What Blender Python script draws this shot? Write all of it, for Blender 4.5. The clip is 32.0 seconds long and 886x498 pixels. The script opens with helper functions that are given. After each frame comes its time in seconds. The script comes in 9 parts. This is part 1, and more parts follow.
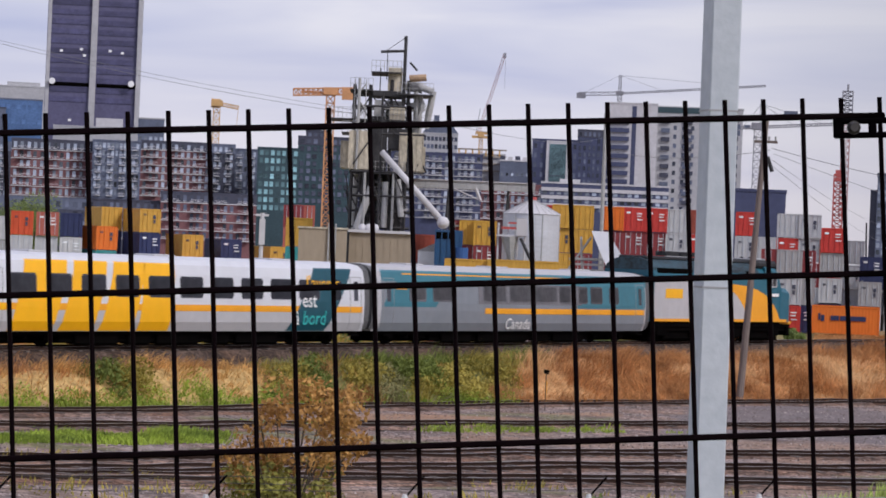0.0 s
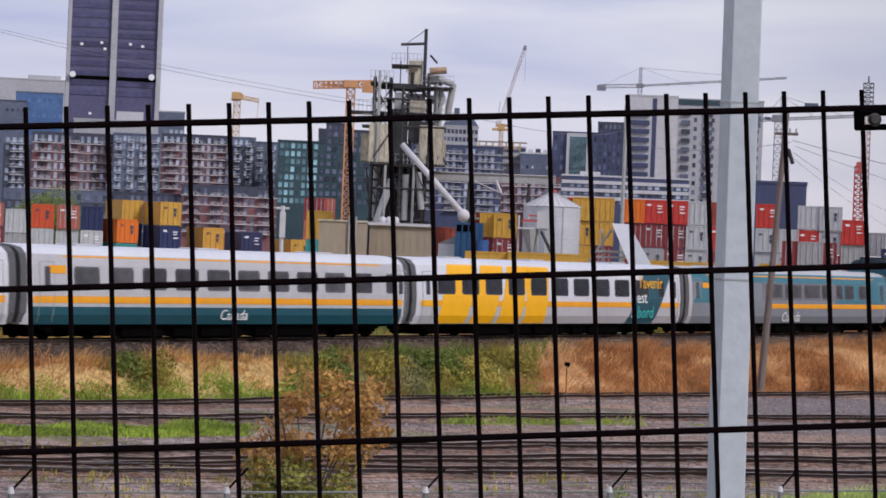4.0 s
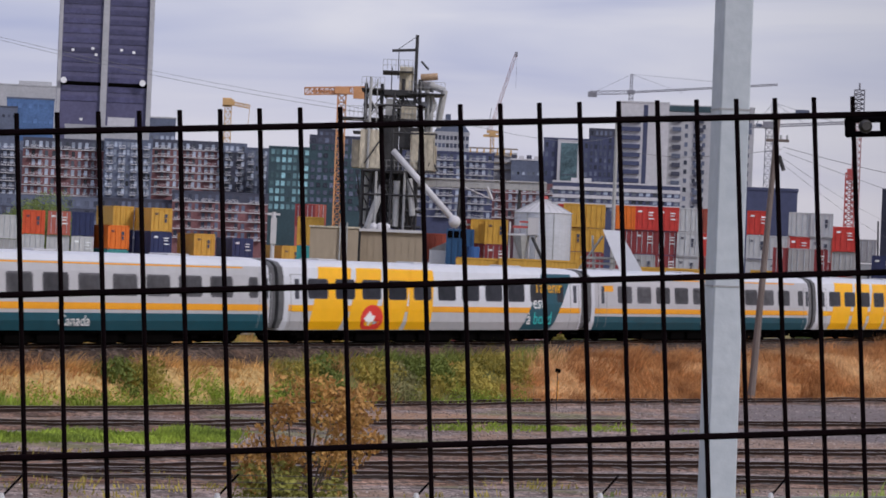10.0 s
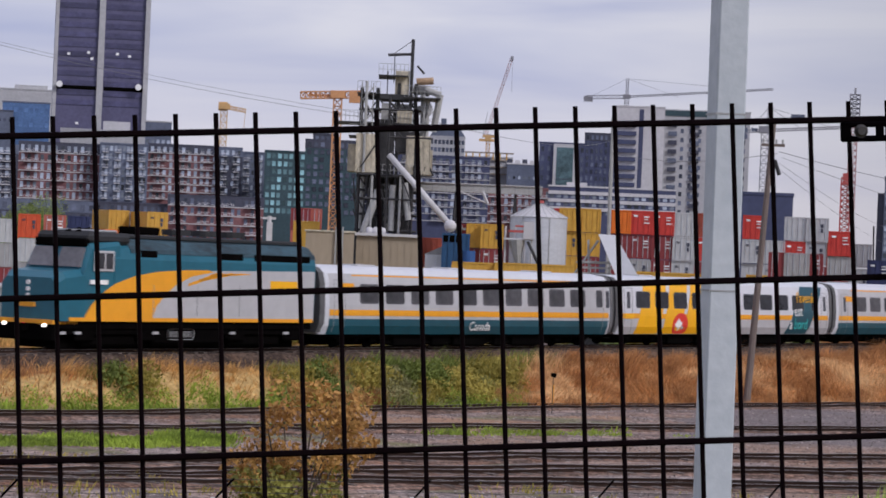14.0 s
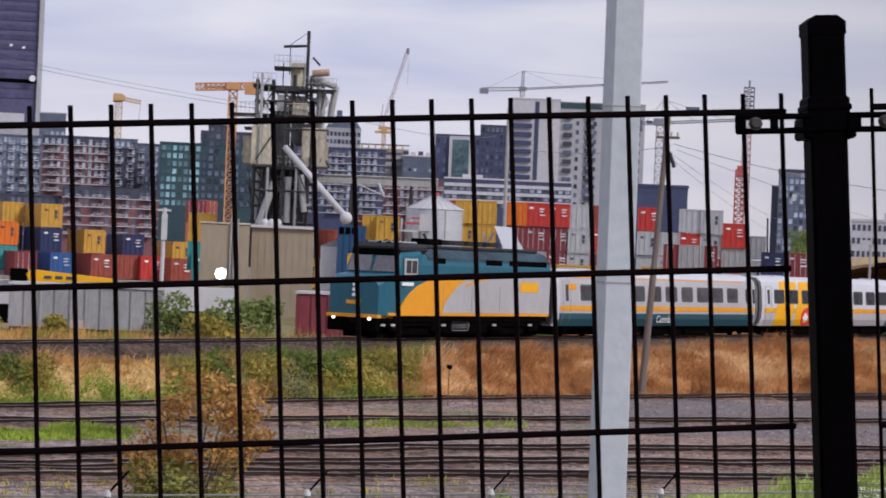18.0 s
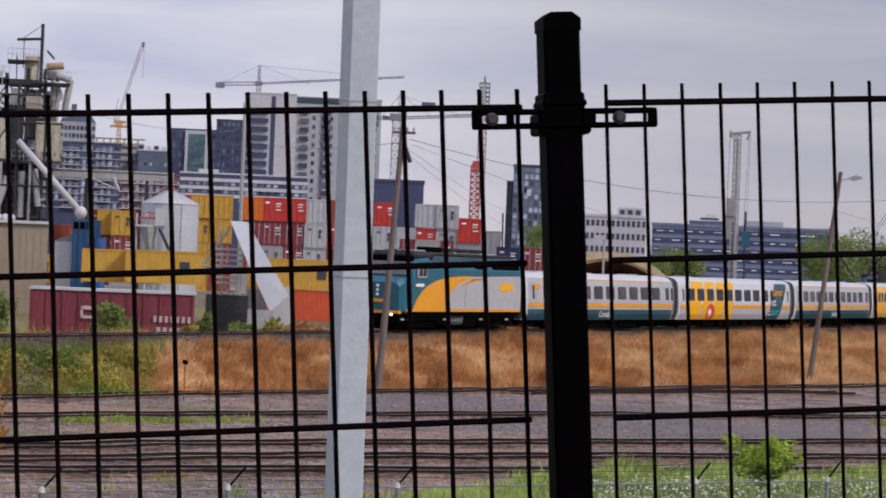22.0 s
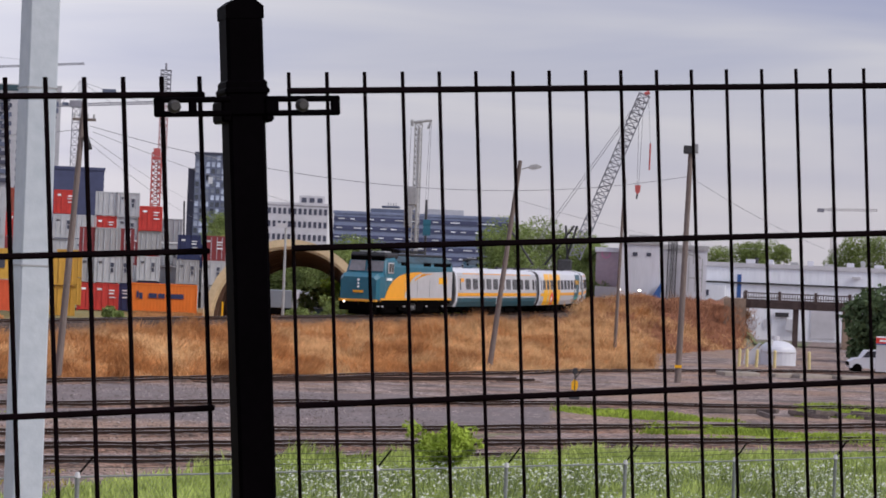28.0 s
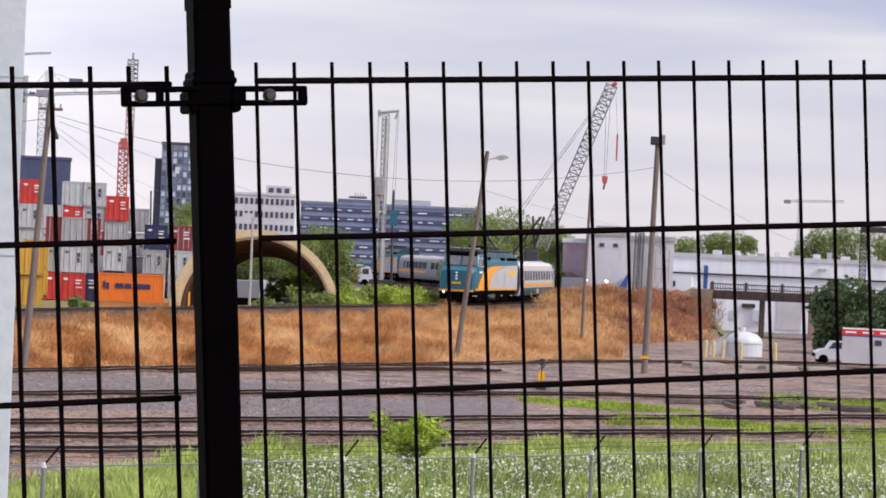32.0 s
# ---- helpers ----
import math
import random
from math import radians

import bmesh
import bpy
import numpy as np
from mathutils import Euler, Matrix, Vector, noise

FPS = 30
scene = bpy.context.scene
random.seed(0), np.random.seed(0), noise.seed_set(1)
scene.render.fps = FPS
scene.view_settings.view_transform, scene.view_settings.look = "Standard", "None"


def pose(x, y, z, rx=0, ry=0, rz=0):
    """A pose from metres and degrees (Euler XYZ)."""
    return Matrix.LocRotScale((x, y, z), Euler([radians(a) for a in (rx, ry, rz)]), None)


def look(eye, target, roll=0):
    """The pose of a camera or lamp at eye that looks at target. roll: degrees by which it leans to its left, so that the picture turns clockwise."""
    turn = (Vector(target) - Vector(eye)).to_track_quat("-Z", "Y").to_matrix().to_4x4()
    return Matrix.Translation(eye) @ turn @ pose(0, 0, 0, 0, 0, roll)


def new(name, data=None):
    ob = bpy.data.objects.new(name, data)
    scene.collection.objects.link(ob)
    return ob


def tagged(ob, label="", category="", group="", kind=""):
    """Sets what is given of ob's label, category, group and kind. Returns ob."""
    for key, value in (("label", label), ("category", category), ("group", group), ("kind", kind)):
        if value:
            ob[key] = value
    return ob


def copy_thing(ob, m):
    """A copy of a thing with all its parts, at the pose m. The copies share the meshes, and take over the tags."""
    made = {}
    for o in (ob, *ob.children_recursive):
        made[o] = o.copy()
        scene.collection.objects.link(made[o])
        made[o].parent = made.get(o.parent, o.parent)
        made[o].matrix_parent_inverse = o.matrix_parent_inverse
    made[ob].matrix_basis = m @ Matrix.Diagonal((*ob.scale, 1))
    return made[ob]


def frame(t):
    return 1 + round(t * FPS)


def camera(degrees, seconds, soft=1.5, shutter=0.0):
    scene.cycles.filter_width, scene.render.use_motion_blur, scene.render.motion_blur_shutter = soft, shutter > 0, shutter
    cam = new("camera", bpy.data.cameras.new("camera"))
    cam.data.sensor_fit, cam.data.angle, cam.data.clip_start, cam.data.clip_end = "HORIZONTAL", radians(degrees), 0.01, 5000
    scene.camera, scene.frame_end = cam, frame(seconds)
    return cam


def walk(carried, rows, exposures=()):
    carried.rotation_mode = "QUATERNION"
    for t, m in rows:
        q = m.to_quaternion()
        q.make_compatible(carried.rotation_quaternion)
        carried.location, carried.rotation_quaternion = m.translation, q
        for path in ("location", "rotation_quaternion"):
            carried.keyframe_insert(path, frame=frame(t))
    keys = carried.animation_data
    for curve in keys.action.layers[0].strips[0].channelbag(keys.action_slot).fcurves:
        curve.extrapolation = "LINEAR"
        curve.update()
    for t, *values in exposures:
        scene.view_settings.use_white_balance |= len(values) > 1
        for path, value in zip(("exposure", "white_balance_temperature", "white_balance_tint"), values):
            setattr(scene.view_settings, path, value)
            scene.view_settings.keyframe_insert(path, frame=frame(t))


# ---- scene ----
# ---- camera and its way ----
EYE_Z = 6.4
cam = camera(18.0, 32.0, soft=1.7, shutter=0.5)
TURNS = (
    (0, -0.0000, 90.111, -2.394, -0.204), (0.5, -0.0000, 90.080, -2.305, -0.143), (1, -0.0000, 90.042, -2.279, -0.009),
    (1.5, 0.0000, 89.972, -2.324, 0.050), (2, 0.0000, 90.010, -2.380, 0.083), (2.5, 0.0000, 89.984, -2.310, 0.106),
    (3, 0.0000, 89.943, -2.317, 0.175), (3.5, 0.0000, 89.946, -2.307, 0.227), (5.5, 0.0000, 89.934, -2.336, 0.139),
    (6, 0.0000, 89.986, -2.320, 0.141), (6.5, 0.0000, 90.039, -2.325, 0.142), (7, 0.0000, 90.061, -2.394, 0.117),
    (7.5, 0.0000, 90.059, -2.363, 0.099), (8, 0.0000, 90.064, -2.385, 0.068), (8.5, 0.0000, 90.076, -2.365, 0.049),
    (9, -0.0000, 90.064, -2.342, -0.003), (9.5, 0.0000, 90.088, -2.381, 0.011), (10, 0.0000, 90.080, -2.369, 0.030),
    (10.5, 0.0000, 90.108, -2.377, 0.012), (11, -0.0000, 90.100, -2.372, -0.007), (11.5, -0.0000, 90.111, -2.366, -0.023),
    (12, -0.0000, 90.130, -2.378, -0.040), (12.5, -0.0000, 90.135, -2.388, -0.058), (13, -0.0000, 90.149, -2.420, -0.074),
    (13.5, -0.0000, 90.159, -2.397, -0.076), (14, -0.0000, 90.171, -2.419, -0.059), (14.5, -0.0000, 90.167, -2.435, -0.034),
    (16.5, 0.0000, 90.069, -2.499, 0.014), (17, -0.0000, 90.058, -2.550, -0.102), (17.5, -0.0003, 90.077, -2.390, -1.263),
    (18, -0.0005, 90.097, -2.417, -2.194), (18.5, -0.0006, 90.122, -2.418, -2.798), (19, -0.0008, 90.139, -2.413, -3.606),
    (19.5, -0.0009, 90.158, -2.425, -4.217), (20, -0.0011, 90.162, -2.385, -4.805), (20.5, -0.0012, 90.180, -2.415, -5.511),
    (21, -0.0014, 90.196, -2.332, -6.480), (21.5, -0.0015, 90.192, -2.367, -6.986), (22, -0.0017, 90.217, -2.385, -7.594),
    (22.5, -0.0018, 90.223, -2.351, -8.154), (23, -0.0019, 90.227, -2.354, -8.707), (23.5, -0.0020, 90.232, -2.356, -9.289),
    (24, -0.0022, 90.240, -2.389, -9.963), (24.5, -0.0023, 90.252, -2.380, -10.427), (25, -0.0025, 90.248, -2.391, -11.258),
    (25.5, -0.0026, 90.255, -2.417, -11.659), (26, -0.0027, 90.242, -2.398, -12.178), (26.5, -0.0028, 90.247, -2.430, -12.744),
    (28.5, -0.0031, 90.218, -2.390, -14.274), (29, -0.0031, 90.162, -2.431, -14.272), (29.5, -0.0031, 90.146, -2.423, -14.270),
    (30, -0.0031, 90.164, -2.456, -14.355), (30.5, -0.0031, 90.144, -2.472, -14.329), (31, -0.0032, 90.098, -2.477, -14.496),
    (31.5, -0.0032, 90.091, -2.457, -14.703), (32, -0.0032, 90.074, -2.481, -14.788)
)
walk(cam, [(t, pose(x, 0, EYE_Z, rx, ry, rz)) for t, x, rx, ry, rz in TURNS],
     exposures=[(0, 0.2, 6260, 13), (3.5, 0.18, 6180, 13), (6, 0.16, 6220, 13), (9, 0.02, 6200, 13), (14, 0.04, 6180, 13), (17, 0.05, 6220, 13), (18, 0.18, 6250, 13), (19, 0.4, 6250, 13), (20, 0.2, 6250, 13), (21, 0.18, 6280, 13), (22, 0.1, 6280, 13), (23, 0.5, 6280, 13), (24, 0.43, 6300, 13), (25, 0.3, 6260, 13), (26.5, 0.3, 6280, 13), (29, 0.28, 6380, 12), (30, 0.56, 6400, 12), (31, 0.68, 6460, 11), (32, 0.72, 6500, 11)])

# ---- sky, sun ----
SUN_BEARING, SUN_HEIGHT = 128.0, 40.0
world = bpy.data.worlds.new("overcast_sky")
scene.world = world
world.use_nodes = True


def overcast(tree):
    n, l = tree.nodes, tree.links
    back = n["Background"]
    sky = n.new("ShaderNodeTexSky")
    sky.sky_type, sky.sun_disc = "NISHITA", False
    sky.sun_elevation, sky.sun_rotation = radians(SUN_HEIGHT), radians(SUN_BEARING)
    dim = n.new("ShaderNodeMix")
    dim.data_type, dim.blend_type = "RGBA", "MULTIPLY"
    dim.inputs[0].default_value = 1
    dim.inputs[7].default_value = (0.09, 0.09, 0.09, 1)
    l.new(sky.outputs[0], dim.inputs[6])
    coord = n.new("ShaderNodeTexCoord")
    split = n.new("ShaderNodeSeparateXYZ")
    l.new(coord.outputs["Generated"], split.inputs[0])
    # cloud deck: long flat streaks of lavender grey and near white
    flat = n.new("ShaderNodeMapping")
    flat.inputs["Scale"].default_value = (3.2, 3.2, 26)
    flat.inputs["Rotation"].default_value = (0.0, radians(-3), 0.0)
    l.new(coord.outputs["Generated"], flat.inputs[0])
    streak = n.new("ShaderNodeTexNoise")
    streak.inputs["Scale"].default_value = 1.5
    streak.inputs["Detail"].default_value = 4
    streak.inputs["Roughness"].default_value = 0.45
    streak.inputs["Distortion"].default_value = 0.5
    l.new(flat.outputs[0], streak.inputs["Vector"])
    deck = n.new("ShaderNodeValToRGB")
    deck.color_ramp.elements[0].position = 0.36
    deck.color_ramp.elements[0].color = (0.48, 0.50, 0.69, 1)
    deck.color_ramp.elements[1].position = 0.68
    deck.color_ramp.elements[1].color = (0.78, 0.76, 0.82, 1)
    l.new(streak.outputs[0], deck.inputs[0])
    # paler, slightly rosy air towards the horizon
    low = n.new("ShaderNodeMapRange")
    low.inputs["From Min"].default_value, low.inputs["From Max"].default_value = 0.0, 0.075
    low.inputs["To Min"].default_value, low.inputs["To Max"].default_value = 0.85, 0.0
    l.new(split.outputs["Z"], low.inputs["Value"])
    air = n.new("ShaderNodeMix")
    air.data_type = "RGBA"
    air.inputs[7].default_value = (0.84, 0.785, 0.82, 1)
    l.new(low.outputs[0], air.inputs[0])
    l.new(deck.outputs[0], air.inputs[6])
    # the deck is brighter on the left, thicker and darker on the right
    thick = n.new("ShaderNodeMapRange")
    thick.interpolation_type = "SMOOTHSTEP"
    thick.inputs["From Min"].default_value, thick.inputs["From Max"].default_value = 0.02, 0.26
    thick.inputs["To Min"].default_value, thick.inputs["To Max"].default_value = 0.89, 0.63
    l.new(split.outputs["X"], thick.inputs["Value"])
    shade = n.new("ShaderNodeVectorMath")
    shade.operation = "SCALE"
    l.new(air.outputs[2], shade.inputs[0])
    l.new(thick.outputs[0], shade.inputs["Scale"])
    mix = n.new("ShaderNodeMix")
    mix.data_type = "RGBA"
    mix.inputs[0].default_value = 0.88
    l.new(dim.outputs[2], mix.inputs[6])
    l.new(shade.outputs[0], mix.inputs[7])
    l.new(mix.outputs[2], back.inputs["Color"])
    back.inputs["Strength"].default_value = 1.0


overcast(world.node_tree)
sun = new("sun", bpy.data.lights.new("sun", "SUN"))
sun.data.energy, sun.data.angle, sun.data.color = 2.15, radians(14), (1.0, 0.95, 0.90)
sun.matrix_world = look(
    (math.sin(radians(SUN_BEARING)) * math.cos(radians(SUN_HEIGHT)) * 100,
     math.cos(radians(SUN_BEARING)) * math.cos(radians(SUN_HEIGHT)) * 100,
     math.sin(radians(SUN_HEIGHT)) * 100), (0, 0, 0))


# ---- materials ----
def mat(name, col, rough=0.6, metal=0.0, var=0.15, size=2.0, bump=0.0, col2=None, rnd=0.0, island=False, stretch=(1, 1, 1), fine=7.0, emit=0.0, spec=0.5, leaf=0.0):
    """A surface of one colour (or two), mottled at two scales, with a fine relief. size: metres of the larger mottling."""
    m = bpy.data.materials.new(name)
    m.use_nodes = True
    n, l = m.node_tree.nodes, m.node_tree.links
    b = n["Principled BSDF"]
    b.inputs["Roughness"].default_value, b.inputs["Metallic"].default_value = rough, metal
    b.inputs["Specular IOR Level"].default_value = spec
    coord = n.new("ShaderNodeTexCoord")
    mp = n.new("ShaderNodeMapping")
    mp.inputs["Scale"].default_value = stretch
    l.new(coord.outputs["Object"], mp.inputs[0])
    big, small = n.new("ShaderNodeTexNoise"), n.new("ShaderNodeTexNoise")
    for t, s, d in ((big, 1 / size, 3), (small, fine / size, 5)):
        t.inputs["Scale"].default_value, t.inputs["Detail"].default_value = s, d
        l.new(mp.outputs[0], t.inputs["Vector"])
    both = n.new("ShaderNodeMath")
    both.operation = "ADD"
    l.new(big.outputs[0], both.inputs[0])
    l.new(small.outputs[0], both.inputs[1])
    ramp = n.new("ShaderNodeValToRGB")
    a = Vector(col)
    c = Vector(col2) if col2 else a
    ramp.color_ramp.elements[0].position, ramp.color_ramp.elements[1].position = 0.36, 0.64
    ramp.color_ramp.elements[0].color = (*(a * (1 - var)), 1)
    ramp.color_ramp.elements[1].color = (*[min(1, v * (1 + var)) for v in c], 1)
    half = n.new("ShaderNodeMath")
    half.operation = "MULTIPLY"
    half.inputs[1].default_value = 0.5
    l.new(both.outputs[0], half.inputs[0])
    l.new(half.outputs[0], ramp.inputs[0])
    last = ramp.outputs[0]
    if rnd:
        if island:
            pick = n.new("ShaderNodeNewGeometry").outputs["Random Per Island"]
        else:
            pick = n.new("ShaderNodeObjectInfo").outputs["Random"]
        rng = n.new("ShaderNodeMapRange")
        rng.inputs["To Min"].default_value, rng.inputs["To Max"].default_value = 1 - rnd, 1 + rnd
        l.new(pick, rng.inputs["Value"])
        hs = n.new("ShaderNodeHueSaturation")
        l.new(rng.outputs[0], hs.inputs["Value"])
        l.new(last, hs.inputs["Color"])
        last = hs.outputs[0]
    l.new(last, b.inputs["Base Color"])
    if bump:
        bp = n.new("ShaderNodeBump")
        bp.inputs["Strength"].default_value, bp.inputs["Distance"].default_value = bump, 0.02 * size
        l.new(small.outputs[0], bp.inputs["Height"])
        l.new(bp.outputs[0], b.inputs["Normal"])
    if leaf:
        # light passing through thin blades and leaves
        thin, blend = n.new("ShaderNodeBsdfTranslucent"), n.new("ShaderNodeMixShader")
        blend.inputs[0].default_value = leaf
        l.new(last, thin.inputs["Color"])
        l.new(b.outputs[0], blend.inputs[1])
        l.new(thin.outputs[0], blend.inputs[2])
        l.new(blend.outputs[0], n["Material Output"].inputs["Surface"])
    if emit:
        b.inputs["Emission Color"].default_value = (*col, 1)
        b.inputs["Emission Strength"].default_value = emit
    return m


BLACK = mat("black_coated_steel", (0.0012, 0.0007, 0.0012), 0.55, 0.0, 0.3, 0.1, 0.1, spec=0.014)
GALV = mat("galvanised_steel", (0.43, 0.47, 0.52), 0.5, 0.0, 0.05, 1.6, 0.1, (0.49, 0.52, 0.565), fine=30)
MESHWIRE = mat("black_coated_wire", (0.0042, 0.0020, 0.0027), 0.55, 0.0, 0.3, 0.1, 0.1, spec=0.02)
BOLT = mat("zinc_bolt", (0.07, 0.065, 0.062), 0.4, 0.6, 0.2, 0.02)
RAIL = mat("rusty_rail", (0.040, 0.024, 0.019), 0.8, 0.0, 0.3, 0.6, 0.2, spec=0.15)
SHINE = mat("worn_rail_head", (0.45, 0.43, 0.43), 0.3, 0.9, 0.15, 0.8)
TIE = mat("weathered_sleeper", (0.12, 0.095, 0.085), 0.9, 0, 0.35, 0.5, 0.3, rnd=0.3)
WHITE = mat("white_paint", (0.60, 0.61, 0.655), 0.35, 0, 0.05, 4.0, 0.02)
SILVER = mat("pale_grey_paint", (0.45, 0.445, 0.465), 0.4, 0, 0.07, 3.0, 0.02)
YELLOW = mat("bright_yellow_paint", (0.88, 0.44, 0.003), 0.4, 0, 0.05, 3.0, 0.02)
ORANGE = mat("amber_stripe_paint", (0.80, 0.34, 0.012), 0.45, 0, 0.06, 3.0)
TEAL = mat("dark_teal_paint", (0.010, 0.075, 0.105), 0.35, 0, 0.12, 3.0, 0.02)
TEAL2 = mat("mid_teal_paint", (0.014, 0.115, 0.17), 0.4, 0, 0.1, 3.0, 0.02)
TEAL3 = mat("faded_teal_paint", (0.04, 0.165, 0.215), 0.4, 0, 0.1, 3.0, 0.02)
TEXT_TEAL = mat("turquoise_lettering", (0.05, 0.50, 0.48), 0.4, 0, 0.03)
TEXT_WHITE = mat("white_lettering", (0.85, 0.85, 0.85), 0.4, 0, 0.03)
RED = mat("red_sticker", (0.70, 0.04, 0.03), 0.4, 0, 0.05)
DARKGLASS = mat("tinted_glass", (0.045, 0.045, 0.055), 0.12, 0.0, 0.2, 1.5, 0.0, rnd=0.4)
GREYGLASS = mat("tinted_coach_glass", (0.12, 0.115, 0.125), 0.15, 0.0, 0.2, 1.5, 0.0, rnd=0.3)
# Underframe black, lowered further to stand in for the shade beneath the bodies.
UNDER = mat("shade_black_underframe", (0.0028, 0.0024, 0.0024), 0.9, 0, 0.4, 0.6, 0.3, spec=0.02)
TEALSOOT = mat("sooty_teal_roof", (0.014, 0.030, 0.040), 0.55, 0, 0.5, 1.2, 0.1, (0.022, 0.055, 0.075), stretch=(1, 0.4, 1))
SOOT = mat("sooty_roof", (0.018, 0.019, 0.022), 0.7, 0, 0.4, 1.0, 0.2)
BLUEGREY = mat("blue_grey_coach_paint", (0.20, 0.22, 0.25), 0.4, 0, 0.08, 3.0, 0.02)
GREY = mat("grey_machine_paint", (0.30, 0.30, 0.31), 0.5, 0, 0.15, 1.0, 0.1)
DIAPHRAGM = mat("rubber_diaphragm", (0.09, 0.09, 0.095), 0.8, 0, 0.2, 0.4, 0.2)
GLOW = mat("lit_lamp", (1.0, 0.95, 0.85), 0.3, 0, 0.0, emit=6.0)


def gravel(name, dark, light, brown, stone=9.0, patch=0.35, share_brown=0.5):
    """Crushed stone: single stones of uneven tone, with larger stained patches."""
    m = mat(name, dark, 0.95, 0, 0.35, 2.4, 1.0, light, fine=14, spec=0.12)
    n, l = m.node_tree.nodes, m.node_tree.links
    bsdf = n["Principled BSDF"]
    under = bsdf.inputs["Base Color"].links[0].from_socket
    cell = n.new("ShaderNodeTexVoronoi")
    cell.inputs["Scale"].default_value = stone
    l.new(n["Texture Coordinate"].outputs["Object"], cell.inputs["Vector"])
    tone = n.new("ShaderNodeSeparateColor")
    l.new(cell.outputs["Color"], tone.inputs[0])
    rng3 = n.new("ShaderNodeMapRange")
    rng3.inputs["To Min"].default_value, rng3.inputs["To Max"].default_value = 0.5, 1.5
    l.new(tone.outputs[0], rng3.inputs["Value"])
    each = n.new("ShaderNodeHueSaturation")
    l.new(rng3.outputs[0], each.inputs["Value"])
    big = n.new("ShaderNodeTexNoise")
    big.inputs["Scale"].default_value, big.inputs["Detail"].default_value, big.inputs["Roughness"].default_value = patch, 6, 0.7
    l.new(n["Texture Coordinate"].outputs["Object"], big.inputs["Vector"])
    cut = n.new("ShaderNodeMapRange")
    cut.inputs["From Min"].default_value, cut.inputs["From Max"].default_value = 0.46, 0.62
    cut.inputs["To Max"].default_value = share_brown
    l.new(big.outputs[0], cut.inputs["Value"])
    stain = n.new("ShaderNodeMix")
    stain.data_type = "RGBA"
    stain.inputs[7].default_value = (*brown, 1)
    l.new(cut.outputs[0], stain.inputs[0])
    l.new(under, stain.inputs[6])
    l.new(stain.outputs[2], each.inputs["Color"])
    # grime and spilt fines at all sizes
    grime = n.new("ShaderNodeTexNoise")
    grime.inputs["Scale"].default_value, grime.inputs["Detail"].default_value, grime.inputs["Roughness"].default_value = 0.9, 9, 0.82
    l.new(n["Texture Coordinate"].outputs["Object"], grime.inputs["Vector"])
    rng4 = n.new("ShaderNodeMapRange")
    rng4.inputs["From Min"].default_value, rng4.inputs["From Max"].default_value = 0.36, 0.64
    rng4.inputs["To Min"].default_value, rng4.inputs["To Max"].default_value = 0.5, 1.42
    l.new(grime.outputs[0], rng4.inputs["Value"])
    dirty = n.new("ShaderNodeHueSaturation")
    l.new(rng4.outputs[0], dirty.inputs["Value"])
    l.new(each.outputs[0], dirty.inputs["Color"])
    l.new(dirty.outputs[0], bsdf.inputs["Base Color"])
    return m


BALLAST = gravel("ballast", (0.035, 0.024, 0.020), (0.10, 0.072, 0.058), (0.12, 0.07, 0.045), 8.0, 0.6)
YARDBED = gravel("yard_ballast", (0.09, 0.058, 0.046), (0.205, 0.14, 0.112), (0.23, 0.115, 0.07), 8.0, 0.5)


# ---- mesh helpers ----
def link(name, me, material, parent=None, label=""):
    me.materials.append(material)
    ob = new(name, me)
    ob.parent = parent
    if label:
        ob["label"] = label
    return ob


def part(name, bm, material, parent=None, label="", smooth=False):
    """Links a bmesh as one mesh object under a thing or a part."""
    bmesh.ops.recalc_face_normals(bm, faces=bm.faces)
    me = bpy.data.meshes.new(name)
    bm.to_mesh(me)
    bm.free()
    if smooth:
        for p in me.polygons:
            p.use_smooth = True
    return link(name, me, material, parent, label)


def share(name, me, parent, m):
    """One more object on a mesh that exists already."""
    ob = new(name, me)
    ob.parent = parent
    ob.matrix_basis = m
    return ob


def box(bm, x0, x1, y0, y1, z0, z1, m=None, bevel=0.0):
    vs = [bm.verts.new((x, y, z)) for z in (z0, z1) for y in (y0, y1) for x in (x0, x1)]
    fs = [bm.faces.new([vs[i] for i in q]) for q in ((0, 2, 3, 1), (4, 5, 7, 6), (0, 1, 5, 4), (2, 6, 7, 3), (0, 4, 6, 2), (1, 3, 7, 5))]
    if m is not None:
        for v in vs:
            v.co = m @ v.co
    if bevel:
        bmesh.ops.bevel(bm, geom=list({e for f in fs for e in f.edges}), offset=bevel, segments=1, affect="EDGES")
    return bm


def tube(bm, p, q, r, n=6, r2=None, caps=True):
    p, q = Vector(p), Vector(q)
    r2 = r if r2 is None else r2
    d = (q - p).normalized()
    a = d.orthogonal().normalized()
    b = d.cross(a)
    ring = [[bm.verts.new(c + (a * math.cos(2 * math.pi * i / n) + b * math.sin(2 * math.pi * i / n)) * k) for i in range(n)] for c, k in ((p, r), (q, r2))]
    for i in range(n):
        bm.faces.new((ring[0][i], ring[0][(i + 1) % n], ring[1][(i + 1) % n], ring[1][i]))
    if caps:
        bm.faces.new(ring[0][::-1])
        bm.faces.new(ring[1])
    return bm


